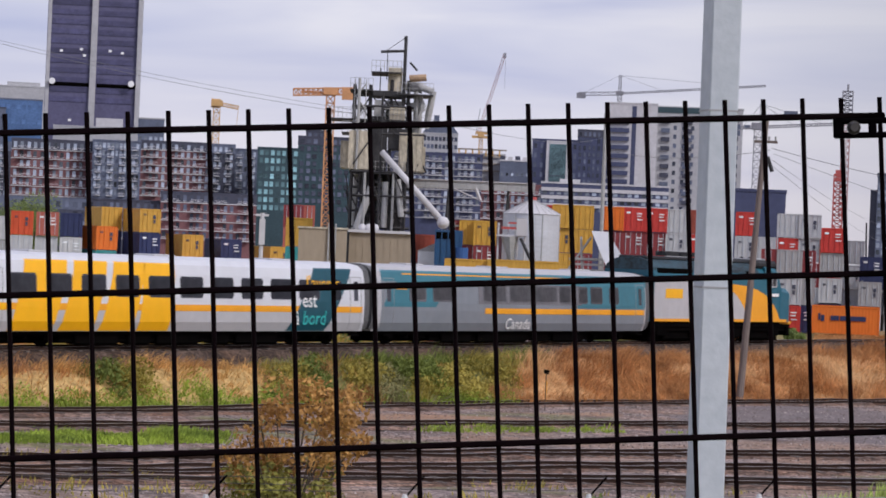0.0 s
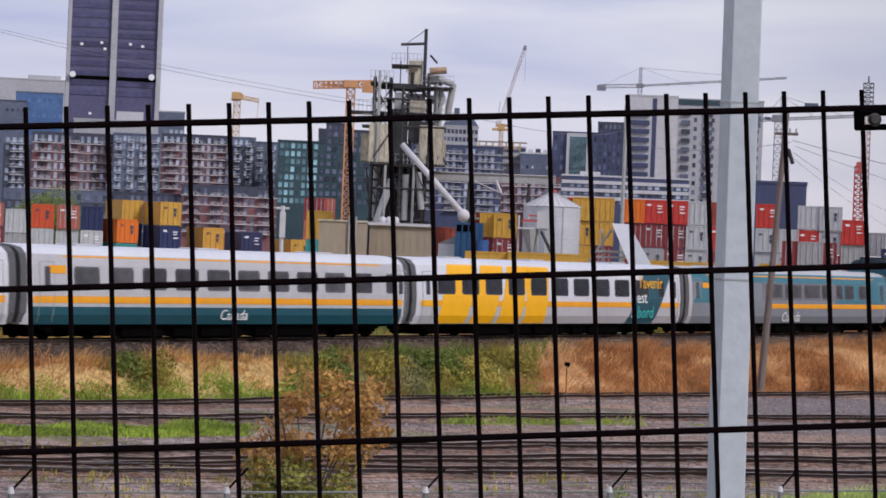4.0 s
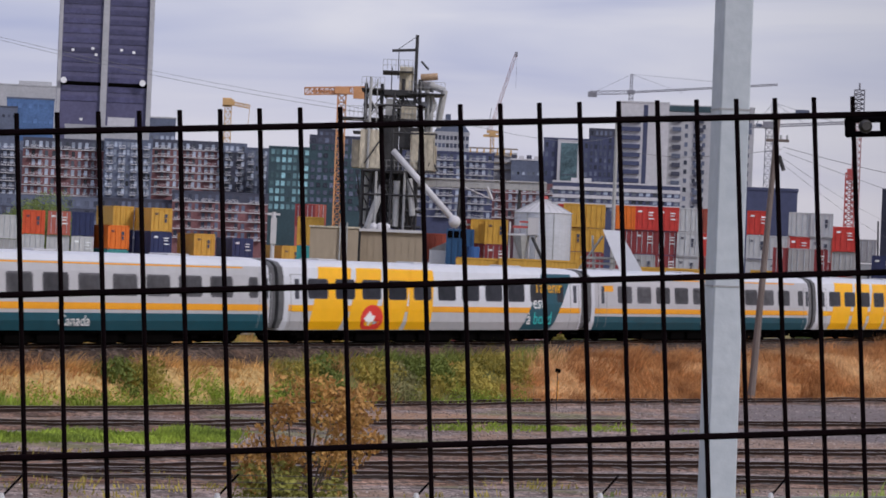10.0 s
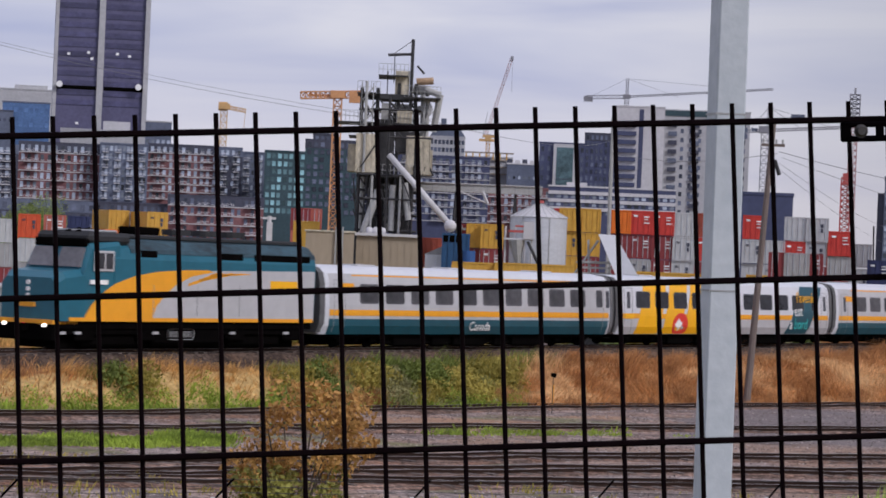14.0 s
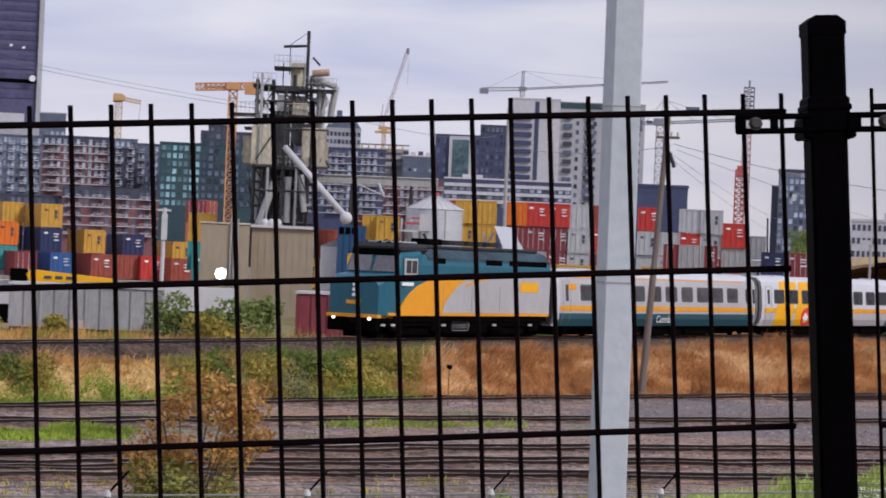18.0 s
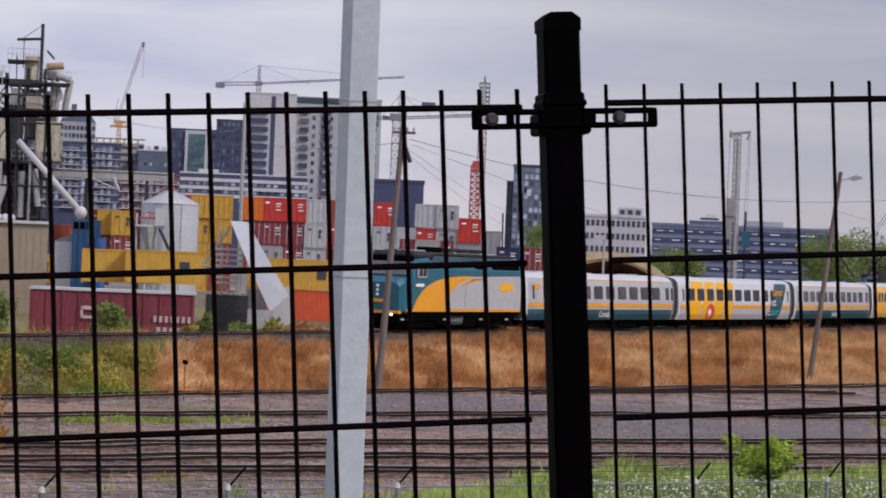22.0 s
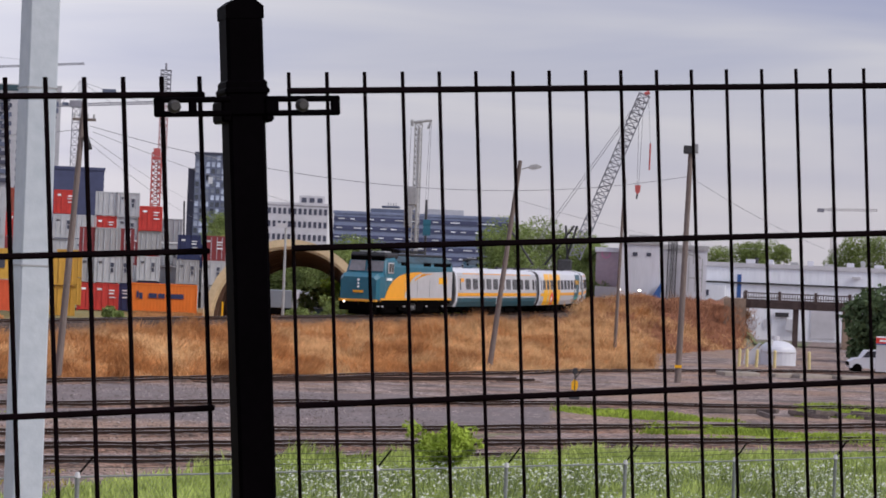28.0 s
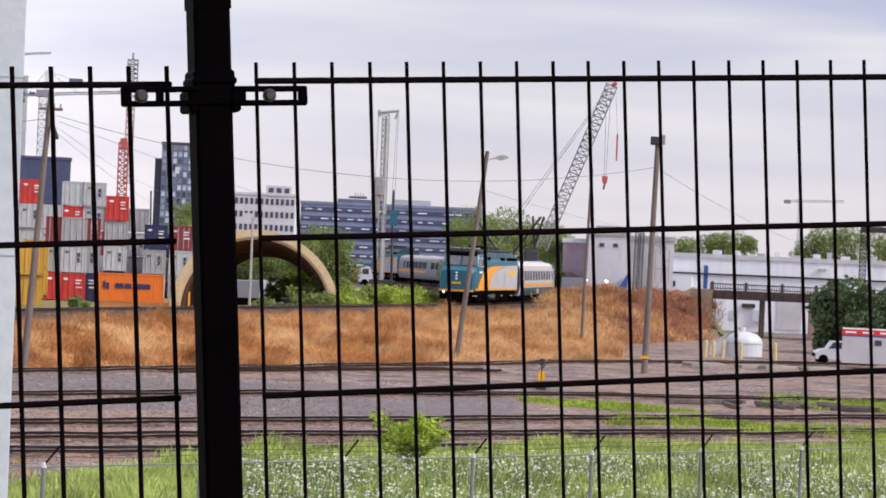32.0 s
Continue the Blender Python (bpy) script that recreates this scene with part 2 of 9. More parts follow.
def prism(bm, outline, lo, hi, axis=1):
    """A closed outline of (u, v) pushed from lo to hi along the axis; u, v are the other two axes in order."""
    def put(u, v, w):
        return [(w, u, v), (u, w, v), (u, v, w)][axis]
    a = [bm.verts.new(put(u, v, lo)) for u, v in outline]
    b = [bm.verts.new(put(u, v, hi)) for u, v in outline]
    k = len(outline)
    for i in range(k):
        bm.faces.new((a[i], a[(i + 1) % k], b[(i + 1) % k], b[i]))
    bm.faces.new(a[::-1])
    bm.faces.new(b)
    return bm


def rope(bm, pts, r, n=4):
    """One unbroken thin tube along points."""
    prev = None
    for i, p in enumerate(pts):
        d = (Vector(pts[min(i + 1, len(pts) - 1)]) - Vector(pts[max(i - 1, 0)])).normalized()
        a = d.cross(Vector((0, 0, 1))).normalized()
        b = d.cross(a)
        cur = [bm.verts.new(Vector(p) + (a * math.cos(2 * math.pi * k / n) + b * math.sin(2 * math.pi * k / n)) * r) for k in range(n)]
        if prev:
            for k in range(n):
                bm.faces.new((prev[k], prev[(k + 1) % n], cur[(k + 1) % n], cur[k]))
        prev = cur
    return bm


def B():
    return bmesh.new()


def at(bearing, dist, z=0.0, turn=0.0):
    """A pose on the plan by compass: degrees to the right of the first line of sight, metres away, its y axis pointing away from the lookout."""
    return pose(math.sin(radians(bearing)) * dist, math.cos(radians(bearing)) * dist, z, 0, 0, turn - bearing)


def thing(name, m, label, category, group="", kind=""):
    ob = new(name)
    ob.matrix_basis = m
    return tagged(ob, label, category, group, kind)


def raw(name, verts, faces, material, parent=None, label=""):
    me = bpy.data.meshes.new(name)
    me.from_pydata(verts, [], faces)
    return link(name, me, material, parent, label)


def words(name, text, height, material, parent, m, label=""):
    """Lettering as a mesh, standing in the xz plane, its lower left corner at m."""
    cu = bpy.data.curves.new(name, "FONT")
    cu.body, cu.size, cu.extrude, cu.resolution_u = text, height, 0.004, 2
    tmp = bpy.data.objects.new(name, cu)
    scene.collection.objects.link(tmp)
    bpy.context.view_layer.update()
    me = bpy.data.meshes.new_from_object(tmp.evaluated_get(bpy.context.evaluated_depsgraph_get()))
    bpy.data.objects.remove(tmp)
    me.materials.clear()
    ob = link(name, me, material, parent, label)
    ob.matrix_basis = m @ pose(0, 0, 0, 90)
    return ob


# ---- the main line: plan of the track by its length s ----
def heading(s):
    s = max(s, -40.0) / 100
    return 0.589 - 0.0579 * s + 0.0558 * s * s - 0.3758 * max(s - 1, 0) ** 2 + 0.5346 * max(s - 2, 0) ** 2 + 0.13 * max(s - 2.3, 0) ** 2


S0, S1 = -110, 345
LINE = []
def lay_line():
    fwd, x, y = [], -22.87, 95.72
    for i in range(0, S1):
        fwd.append((x, y))
        x, y = x + math.sin(heading(i + 0.5)), y + math.cos(heading(i + 0.5))
    back, x, y = [], -22.87, 95.72
    for i in range(0, -S0):
        x, y = x - math.sin(heading(-i - 0.5)), y - math.cos(heading(-i - 0.5))
        back.append((x, y))
    LINE.extend(back[::-1] + fwd)


lay_line()
RAIL_Z = 2.25


def on_line(s):
    k = min(max(s - S0, 0), len(LINE) - 1.001)
    i = int(k)
    a, b = LINE[i], LINE[i + 1]
    return Vector((a[0] + (b[0] - a[0]) * (k - i), a[1] + (b[1] - a[1]) * (k - i), 0))


def train_at(t):
    """Where along the line the nose of the rear engine stands at t seconds."""
    late = 0.28 * math.exp(-((t - 3.5) / 3) ** 2) - 0.95 * (math.tanh((t - 19.5) / 2.5) + 1) / 2 - 0.35 * math.exp(-((t - 13.6) / 1.8) ** 2) + 0.7 * (math.tanh((t - 29.5) / 2.0) + 1) / 2
    return -86.38 + 6.6593 * t + 0.037059 * t * t - 0.0003726 * t ** 3 + late


# ---- ground ----
def yard_rise(x, y):
    """The yard climbs gently to the left."""
    return 0.055 * min(max(0.0, -math.degrees(math.atan2(x, max(y, 1.0)))), 16.0)


def settle(pts):
    """Plan points that were laid out for level ground, drawn in to where the rising ground meets the same line of sight."""
    return [(x * (EYE_Z - yard_rise(x, y)) / EYE_Z, y * (EYE_Z - yard_rise(x, y)) / EYE_Z) for x, y in pts]


FAR_RAIL = settle([(-60.0, 62.0), (-22.0, 97.0), (0.0, 116.7), (12.0, 128.4), (40.2, 152.7), (52.7, 164.0), (70.0, 173.5), (100.0, 186.0), (140.0, 200.0)])


def near_line(x, y, pts):
    """Distance to a line of points, and on which side of it: plus on its right."""
    best, side = 1e9, 1
    for (ax, ay), (bx, by) in zip(pts, pts[1:]):
        dx, dy = bx - ax, by - ay
        k = min(max(((x - ax) * dx + (y - ay) * dy) / (dx * dx + dy * dy), 0), 1)
        px, py = x - ax - k * dx, y - ay - k * dy
        d = math.hypot(px, py)
        if d < best:
            best, side = d, (1 if px * dy - py * dx > 0 else -1)
    return best, side


COARSE = LINE[::6]


def smooth(u):
    u = min(max(u, 0), 1)
    return u * u * (3 - 2 * u)


def mound(x, y, cx, cy, rx, ry, h):
    d = ((x - cx) / rx) ** 2 + ((y - cy) / ry) ** 2
    return h * max(0, 1 - d) ** 1.5


def ground_z(x, y):
    d = math.hypot(x, y)
    rough = 0.05 * noise.noise((x * 0.35, y * 0.35, 0)) if 45 < d < 400 else 0.0
    if y < 52:
        return 0.8 * smooth((52 - y) / 11) + max(0, min(41 - y, 36)) / 36 * 4.0
    if d > 520:
        return 0.4
    lift = yard_rise(x, y) * (1 - smooth((d - 200) / 60)) * smooth((y - 52) / 15)
    z = rough + lift
    q, side = near_line(x, y, COARSE)
    if side < 0 or q < 3.2:
        fade = smooth((d - 90) / 15)
        z = (1.42 if q < 3.2 else 1.42 - 1.02 * smooth((q - 4.5) / 11)) * fade + rough * (q > 3)
    elif q < 60:
        e, es = near_line(x, y, FAR_RAIL)
        run = e - 1.6 if es < 0 else -1
        b = math.degrees(math.atan2(x, y))
        keep = 1 - smooth((b - 17.7) / 0.8)
        if run > 0 and q - 3.2 + run > 0:
            u = run / (q - 3.2 + run)
            z += keep * (1.42 - lift) * smooth(min(1, u * 1.1)) + keep * 0.32 * math.sin(math.pi * u) * (1 + 2.2 * noise.noise((x * 0.2, y * 0.2, 3)) + 1.1 * noise.noise((x * 0.55, y * 0.55, 8)))
    # the high bank that carries the far line to the bridge
    b = math.degrees(math.atan2(x, y))
    if b > 16.4 and side > 0 and d > 150:
        foot = 197 + (b - 17.3) * 15 + 26 * (1 - smooth((b - 17.35) / 0.5))
        lump = 1 + 0.26 * noise.noise((x * 0.2, y * 0.2, 31)) + 0.16 * noise.noise((x * 0.6, y * 0.6, 32))
        z = max(z, 3.15 * lump * smooth((d - foot) / max(4.0, 236 + (b - 17.3) * 6 - foot)) * smooth((b - 16.7) / 0.35) * (1 - smooth((b - 20.15) / 0.4)) * smooth((q - 3) / 4))
    return z


def grid_ground():
    brg = [-180 + 12 * i for i in range(14)] + [-14 + 0.16 * i for i in range(0, 275)] + [30 + 12 * i for i in range(0, 13)]
    rad = [1.5, 3, 5, 8, 12, 18, 25, 32, 37, 41, 44, 47, 50, 53, 56]
    while rad[-1] < 240:
        rad.append(rad[-1] + 0.9 + (rad[-1] - 56) * 0.004)
    while rad[-1] < 4600:
        rad.append(rad[-1] * 1.07)
    verts = [(0, 0, 4.8)]
    for r in rad:
        for b in brg:
            x, y = math.sin(radians(b)) * r, math.cos(radians(b)) * r
            z = ground_z(x, y) if -20 <= b <= 40 else (4.8 if r < 41 else max(0, 4.8 - (r - 41) * 0.15))
            verts.append((x, y, z))
    k = len(brg)
    faces = [(0, 1 + (i + 1) % k, 1 + i) for i in range(k)]
    for j in range(len(rad) - 1):
        for i in range(k):
            a, b2 = 1 + j * k + i, 1 + j * k + (i + 1) % k
            faces.append((a, b2, b2 + k, a + k))
    return verts, faces


def soil(x, y):
    """Colour of the bare soil, and how far it covers the gravel."""
    d = math.hypot(x, y)
    b = math.degrees(math.atan2(x, y))
    if d < 52:
        return (0.16, 0.2, 0.06, 0.9)
    if d > 300:
        return (0.2, 0.19, 0.18, 0.5)
    q, side = near_line(x, y, COARSE)
    n1 = noise.noise((x * 0.22, y * 0.22, 5))
    if q < 3.4:
        return (0.08, 0.065, 0.063, 1)
    if side < 0:
        return (0.24, 0.21, 0.09, 0.9) if b < 8 else (0.30, 0.20, 0.09, 0.9)
    if q < 3.3 + 0.4 * n1:
        return (0.09, 0.068, 0.062, 1)
    e, es = near_line(x, y, FAR_RAIL)
    if es < 0 and e > 1.3 and q < 70 and b < 18.3 + 0.3 * n1:
        u = (q - 3.4) / (q - 3.4 + e)
        if b < -2.9 + 0.9 * n1:
            return (0.15, 0.19, 0.05, 1) if u > 0.66 + 0.2 * n1 else (0.50, 0.34, 0.14, 1)
        if b < 1.9 + 0.9 * n1:
            return (0.15, 0.19, 0.05, 1) if u > 0.7 else (0.15, 0.15, 0.055, 1)
        pale = smooth(0.5 + 1.6 * noise.noise((x * 0.16, y * 0.25, 17)))
        if u < 0.07 + 0.08 * n1:
            return (0.13, 0.09, 0.075, 1)
        return (0.38 + 0.16 * pale, 0.185 + 0.14 * pale, 0.075 + 0.08 * pale, 1)
    if b > 16.4 and d > 192 + (b - 17.3) * 15:
        return (0.24, 0.105, 0.062, 1) if b < 20.4 else (0.14, 0.2, 0.06, 0.8) if 246 < d < 262 else (0.17, 0.155, 0.155, 0.6)
    # worn dirt and green between the sidings
    t = noise.noise((x * 0.10, y * 0.28, 11))
    if 100 < d < 119 and -2 < b < 4 and abs(d - (108.5 + 2.0 * b)) < 3 and t > -0.25:
        return (0.36, 0.22, 0.14, 0.8)
    if 105 < d < 131 and 5.0 + 0.6 * n1 < b < 16.4 + 0.8 * n1:
        return (0.18, 0.156, 0.160, 0.75)
    if d < 96 and b > 8 and meadow(x, y, b, d):
        return (0.19, 0.27, 0.055, 1)
    if t > 0.08:
        return (0.32, 0.215, 0.15, min(0.55, (t - 0.08) * 3))
    t2 = noise.noise((x * 0.5 - y * 0.2, y * 0.9, 21))
    if t2 > 0.22:
        return (0.09, 0.072, 0.072, min(0.8, (t2 - 0.22) * 4))
    if t < -0.30 and d < 118:
        return (0.17, 0.19, 0.07, 0.55)
    return (0.2, 0.17, 0.17, 0)


def meadow(x, y, b, d):
    edge = 88 + (b - 12.9) * 1.4
    return d < edge + 2.0 * noise.noise((x * 0.15, y * 0.15, 3)) and b > 9.3 + max(0, d - 76) * 0.16 - max(0, 78 - d) * 0.55 + 1.6 * noise.noise((x * 0.2, y * 0.2, 6))


def ground_mat():
    """Gravel with bare soil over it where the ground's own soil layer says so."""
    m = gravel("yard_gravel", (0.142, 0.112, 0.106), (0.285, 0.23, 0.213), (0.27, 0.155, 0.105), 6.0, 0.22, 0.55)
    n, l = m.node_tree.nodes, m.node_tree.links
    bsdf = n["Principled BSDF"]
    under = bsdf.inputs["Base Color"].links[0].from_socket
    at_soil = n.new("ShaderNodeAttribute")
    at_soil.attribute_name = "soil"
    grain = n.new("ShaderNodeTexNoise")
    grain.inputs["Scale"].default_value, grain.inputs["Detail"].default_value = 4.0, 6
    l.new(n["Texture Coordinate"].outputs["Object"], grain.inputs["Vector"])
    rng2 = n.new("ShaderNodeMapRange")
    rng2.inputs["From Min"].default_value, rng2.inputs["From Max"].default_value = 0.3, 0.7
    rng2.inputs["To Min"].default_value, rng2.inputs["To Max"].default_value = 0.6, 1.35
    l.new(grain.outputs[0], rng2.inputs["Value"])
    tint = n.new("ShaderNodeHueSaturation")
    l.new(rng2.outputs[0], tint.inputs["Value"])
    l.new(at_soil.outputs["Color"], tint.inputs["Color"])
    over = n.new("ShaderNodeMix")
    over.data_type = "RGBA"
    l.new(at_soil.outputs["Alpha"], over.inputs[0])
    l.new(under, over.inputs[6])
    l.new(tint.outputs[0], over.inputs[7])
    l.new(over.outputs[2], bsdf.inputs["Base Color"])
    return m


v, f = grid_ground()
ground = raw("ground", v, f, ground_mat())
layer = ground.data.color_attributes.new("soil", "FLOAT_COLOR", "POINT")
layer.data.foreach_set("color", [c for p in v for c in (soil(p[0], p[1]) if p[1] > 40 and -0.3 < p[0] / p[1] < 0.62 else (0.2, 0.2, 0.1, 0.8))])
for p in ground.data.polygons:
    p.use_smooth = True
tagged(ground, "grey-brown stony railway yard with a raised bank", "ground", kind="structure")


# ---- tracks ----
def rail_piece(bm, pts, side, z, head=False):
    """One rail along a line of points: foot and web, or the bright head alone."""
    prof = [(-0.036, 0.145), (0.036, 0.145), (0.036, 0.150), (-0.036, 0.150)] if head else [(-0.07, 0), (0.07, 0), (0.07, 0.02), (0.012, 0.03), (0.012, 0.1), (0.036, 0.112), (0.036, 0.145), (-0.036, 0.145), (-0.036, 0.112), (-0.012, 0.1), (-0.012, 0.03), (-0.07, 0.02)]
    rings = []
    for i, p in enumerate(pts):
        a, b = pts[max(i - 1, 0)], pts[min(i + 1, len(pts) - 1)]
        d = Vector((b[0] - a[0], b[1] - a[1])).normalized()
        n = Vector((d.y, -d.x))
        zz = z(p[0], p[1]) if callable(z) else z
        rings.append([bm.verts.new((p[0] + n.x * (side + u), p[1] + n.y * (side + u), zz + w)) for u, w in prof])
    k = len(prof)
    for r, s in zip(rings, rings[1:]):
        for i in range(k):
            bm.faces.new((r[i], r[(i + 1) % k], s[(i + 1) % k], s[i]))
    bm.faces.new(rings[0][::-1])
    bm.faces.new(rings[-1])


def smooth_line(pts, step):
    """Points at even steps along a rounded line through pts."""
    out = []
    for i in range(len(pts) - 1):
        p0, p1, p2, p3 = (Vector(pts[min(max(j, 0), len(pts) - 1)]) for j in (i - 1, i, i + 1, i + 2))
        k = max(1, int((p2 - p1).length / step))
        for j in range(k):
            t = j / k
            out.append(tuple(0.5 * (2 * p1 + (p2 - p0) * t + (2 * p0 - 5 * p1 + 4 * p2 - p3) * t * t + (3 * p1 - p0 - 3 * p2 + p3) * t ** 3)))
    return out + [tuple(pts[-1])]


SLEEPER = B()
box(SLEEPER, -1.25, 1.25, -0.11, 0.11, -0.12, 0.03, bevel=0.012)
SLEEPER_MESH = None


def track(label, pts, z, sleepers, bed, used=True):
    tr = thing("railway_track", pose(0, 0, 0), label, "railway track", "railway tracks")
    for side in (-0.7175, 0.7175):
        bm = B()
        rail_piece(bm, pts, side, z)
        r = part("rail", bm, RAIL, tr)
        bm = B()
        rail_piece(bm, pts, side, z, True)
        part("rail_head", bm, SHINE if used else RAIL, r)
    global SLEEPER_MESH
    bm = B()
    run = 0.0
    for i in range(len(pts) - 1):
        a, b = Vector(pts[i]), Vector(pts[i + 1])
        run += (b - a).length
        if run > 0.58:
            run = 0
            if not sleepers(a.x, a.y):
                continue
            d = (b - a).normalized()
            zz = (z(a.x, a.y) + 0.026 if callable(z) else z) + random.uniform(-0.02, 0.015)
            m = Matrix.Translation((a.x, a.y, zz)) @ Matrix.Rotation(math.atan2(-d.x, d.y) + random.uniform(-0.02, 0.02), 4, "Z")
            ob = part("sleeper", SLEEPER.copy(), TIE, tr) if SLEEPER_MESH is None else share("sleeper", SLEEPER_MESH, tr, m)
            ob.matrix_basis = m
            SLEEPER_MESH = ob.data
    if bed:
        bm = B()
        w, drop = bed
        rows = []
        for i, p in enumerate(pts):
            a, b = pts[max(i - 1, 0)], pts[min(i + 1, len(pts) - 1)]
            d = Vector((b[0] - a[0], b[1] - a[1])).normalized()
            zz = z(p[0], p[1]) + 0.035 if callable(z) else z - 0.02
            rows.append([bm.verts.new((p[0] + d.y * u, p[1] - d.x * u, zz + dz + 0.03 * noise.noise((p[0] * 2, p[1] * 2, u)))) for u, dz in ((-w - 0.3 - drop * 1.5, -drop - 0.03), (-w, 0), (0, 0.0), (w, 0), (w + 0.3 + drop * 1.5, -drop - 0.03))])
        for r, s in zip(rows, rows[1:]):
            for i in range(4):
                bm.faces.new((r[i], r[i + 1], s[i + 1], s[i]))
        part("ballast_bed", bm, BALLAST if drop > 0.3 else YARDBED, tr, "grey-brown crushed stone")
    return tr


def flat(x, y):
    return ground_z(x, y) + 0.02


main_pts = [tuple(on_line(s).xy) for s in range(S0, S1 - 2)]
track("main line track on a low bank with dark ballast", smooth_line(main_pts[::3], 0.6), RAIL_Z - 0.15, lambda x, y: 105 < math.hypot(x, y) < 172, (1.7, 0.72))
track("old siding track along the foot of the bank", smooth_line(FAR_RAIL, 0.6), flat, lambda x, y: 95 < math.hypot(x, y) < 150, (1.25, 0.06))
track("rusty siding track sunk in grey gravel", smooth_line(settle([(-40, 76), (-15, 93.6), (0, 103.6), (10.3, 110.6), (15.6, 113.4), (22, 117), (31.2, 120.8), (37.8, 123.4), (55, 126.8), (90, 134)]), 0.6), flat, lambda x, y: 84 < y < 123, (1.2, 0.05))
track("short rusty siding track in grey gravel", smooth_line([(22, 134.5), (26.2, 138), (34, 143), (42, 147.5)], 0.6), flat, lambda x, y: False, (1.1, 0.05), False)
track("busy yard track with bright rail heads", smooth_line(settle([(-60, 52), (-20, 77), (0, 88.1), (15.4, 97), (32.2, 104.9), (46.4, 111), (75, 122)]), 0.6), flat, lambda x, y: 72 < y < 116, (1.35, 0.07))
track("yard track with bright rail heads", smooth_line(settle([(-60, 52), (-20, 73.5), (0, 82.9), (14.3, 90), (29.5, 96), (42.4, 101.3), (75, 114)]), 0.6), flat, lambda x, y: 68 < y < 106, (1.35, 0.07))
track("yard track half hidden by weeds", smooth_line(settle([(-40, 62), (-12, 74.2), (0, 78.6), (13.3, 83.6), (16, 84.6), (30, 90)]), 0.6), flat, lambda x, y: 62 < y < 86, (1.25, 0.06))


# ---- wire fence in front of the lookout ----
def panel_pose(ox, oy, oz, a, b, c):
    """Turned by a on the plan, rising by b to the right, leaning back by c (degrees)."""
    a, b, c = radians(a), radians(b), radians(c)
    right = Vector((math.cos(a) * math.cos(b), math.sin(a) * math.cos(b), math.sin(b)))
    n = Vector((-math.sin(a), math.cos(a), 0))
    up = right.cross(n).normalized()
    up = up * math.cos(c) + n * math.sin(c)
    back = right.cross(up) * -1
    m = Matrix((right, back, up)).transposed().to_4x4()
    m.translation = (ox, oy, EYE_Z + oz)
    return m


def fence_panel(m, first, last, r=0.0031):
    fp = thing("wire_fence", m, "black welded wire mesh fence panel with tall narrow meshes", "fence", "fences at the lookout")
    bm = B()
    tube(bm, (0, 0, -1.66), (0, 0, 0.024), r, 8)
    wire = part("vertical_wire", bm, MESHWIRE, fp)
    wire.matrix_basis = pose(first * 0.05, 0, 0)
    for i in range(first + 1, last + 1):
        share("vertical_wire", wire.data, fp, pose(i * 0.05 + random.uniform(-0.0006, 0.0006), 0, 0, 0, random.uniform(-0.06, 0.06), 0))
    for k in range(9):
        bm = B()
        box(bm, first * 0.05 - 0.004, last * 0.05 + 0.004, -0.0105, -0.0032, -0.2 * k - 0.0040, -0.2 * k + 0.0040, bevel=0.002)
        part("horizontal_wire", bm, MESHWIRE, fp)
    return fp


fence_panel(panel_pose(-0.5331, 3.4495, 0.1265, 5.19, 3.77, 2.21), -28, 22)
fence_panel(panel_pose(0.6665, 3.503, 0.2074, 2.5, 3.77, 1.17), 0, 50, 0.0025)


def fence_post():
    m = panel_pose(0.6142, 3.512, 0.12, 3.5, 3.77, 1.6)
    fp = thing("fence_post", m, "square black steel fence post with a domed cap", "fence post")
    w = 0.0238
    bm = B()
    box(bm, -w, w, -w, w, -1.75, 0.182, bevel=0.004)
    part("post", bm, BLACK, fp)
    bm = B()
    c = w + 0.0008
    top = [(-c, 0.176), (c, 0.176), (c, 0.192), (c * 0.55, 0.2), (-c * 0.55, 0.2), (-c, 0.192)]
    prism(bm, top, -c, c)
    part("cap", bm, BLACK, fp, "black post cap")
    bm = B()
    box(bm, -w - 0.003, w + 0.003, -w - 0.003, w + 0.003, 0.052, 0.098, bevel=0.003)
    box(bm, -w - 0.005, w + 0.005, -w - 0.005, w + 0.005, 0.08, 0.088, bevel=0.002)
    part("collar", bm, BLACK, fp)
    for side in (-1, 1):
        # slotted strap with rounded corners, its root bent round the collar
        bm = B()
        x0, x1, z0, z1, e = w - 0.002, 0.1205, 0.0515, 0.0768, 0.0075
        for a, b, c, d in ((x0, x1, z0, z0 + e), (x0, x1, z1 - e, z1), (x1 - 0.012, x1, z0, z1), (0.066, 0.076, z0 + 0.004, z1 - 0.004) if side < 0 else (x0, 0.04, z0, z1)):
            box(bm, min(a * side, b * side), max(a * side, b * side), -w - 0.006, -w + 0.002, c, d, bevel=0.0022)
        box(bm, min(x0 * side, 0.034 * side), max(x0 * side, 0.034 * side), -w - 0.004, w + 0.004, z0 - 0.007, z1 - 0.004, bevel=0.003)
        br = part("bracket", bm, BLACK, fp)
        bm = B()
        bx = 0.0955 if side < 0 else 0.0700
        tube(bm, (side * bx, -w - 0.0075, 0.0645), (side * bx, -w - 0.003, 0.0645), 0.0086, 14)
        tube(bm, (side * bx, -w - 0.0125, 0.0645), (side * bx, -w - 0.0070, 0.0645), 0.0052, 12, 0.0082)
        part("bolt", bm, BOLT, br, "zinc-plated dome bolt")
    return fp


fence_post()


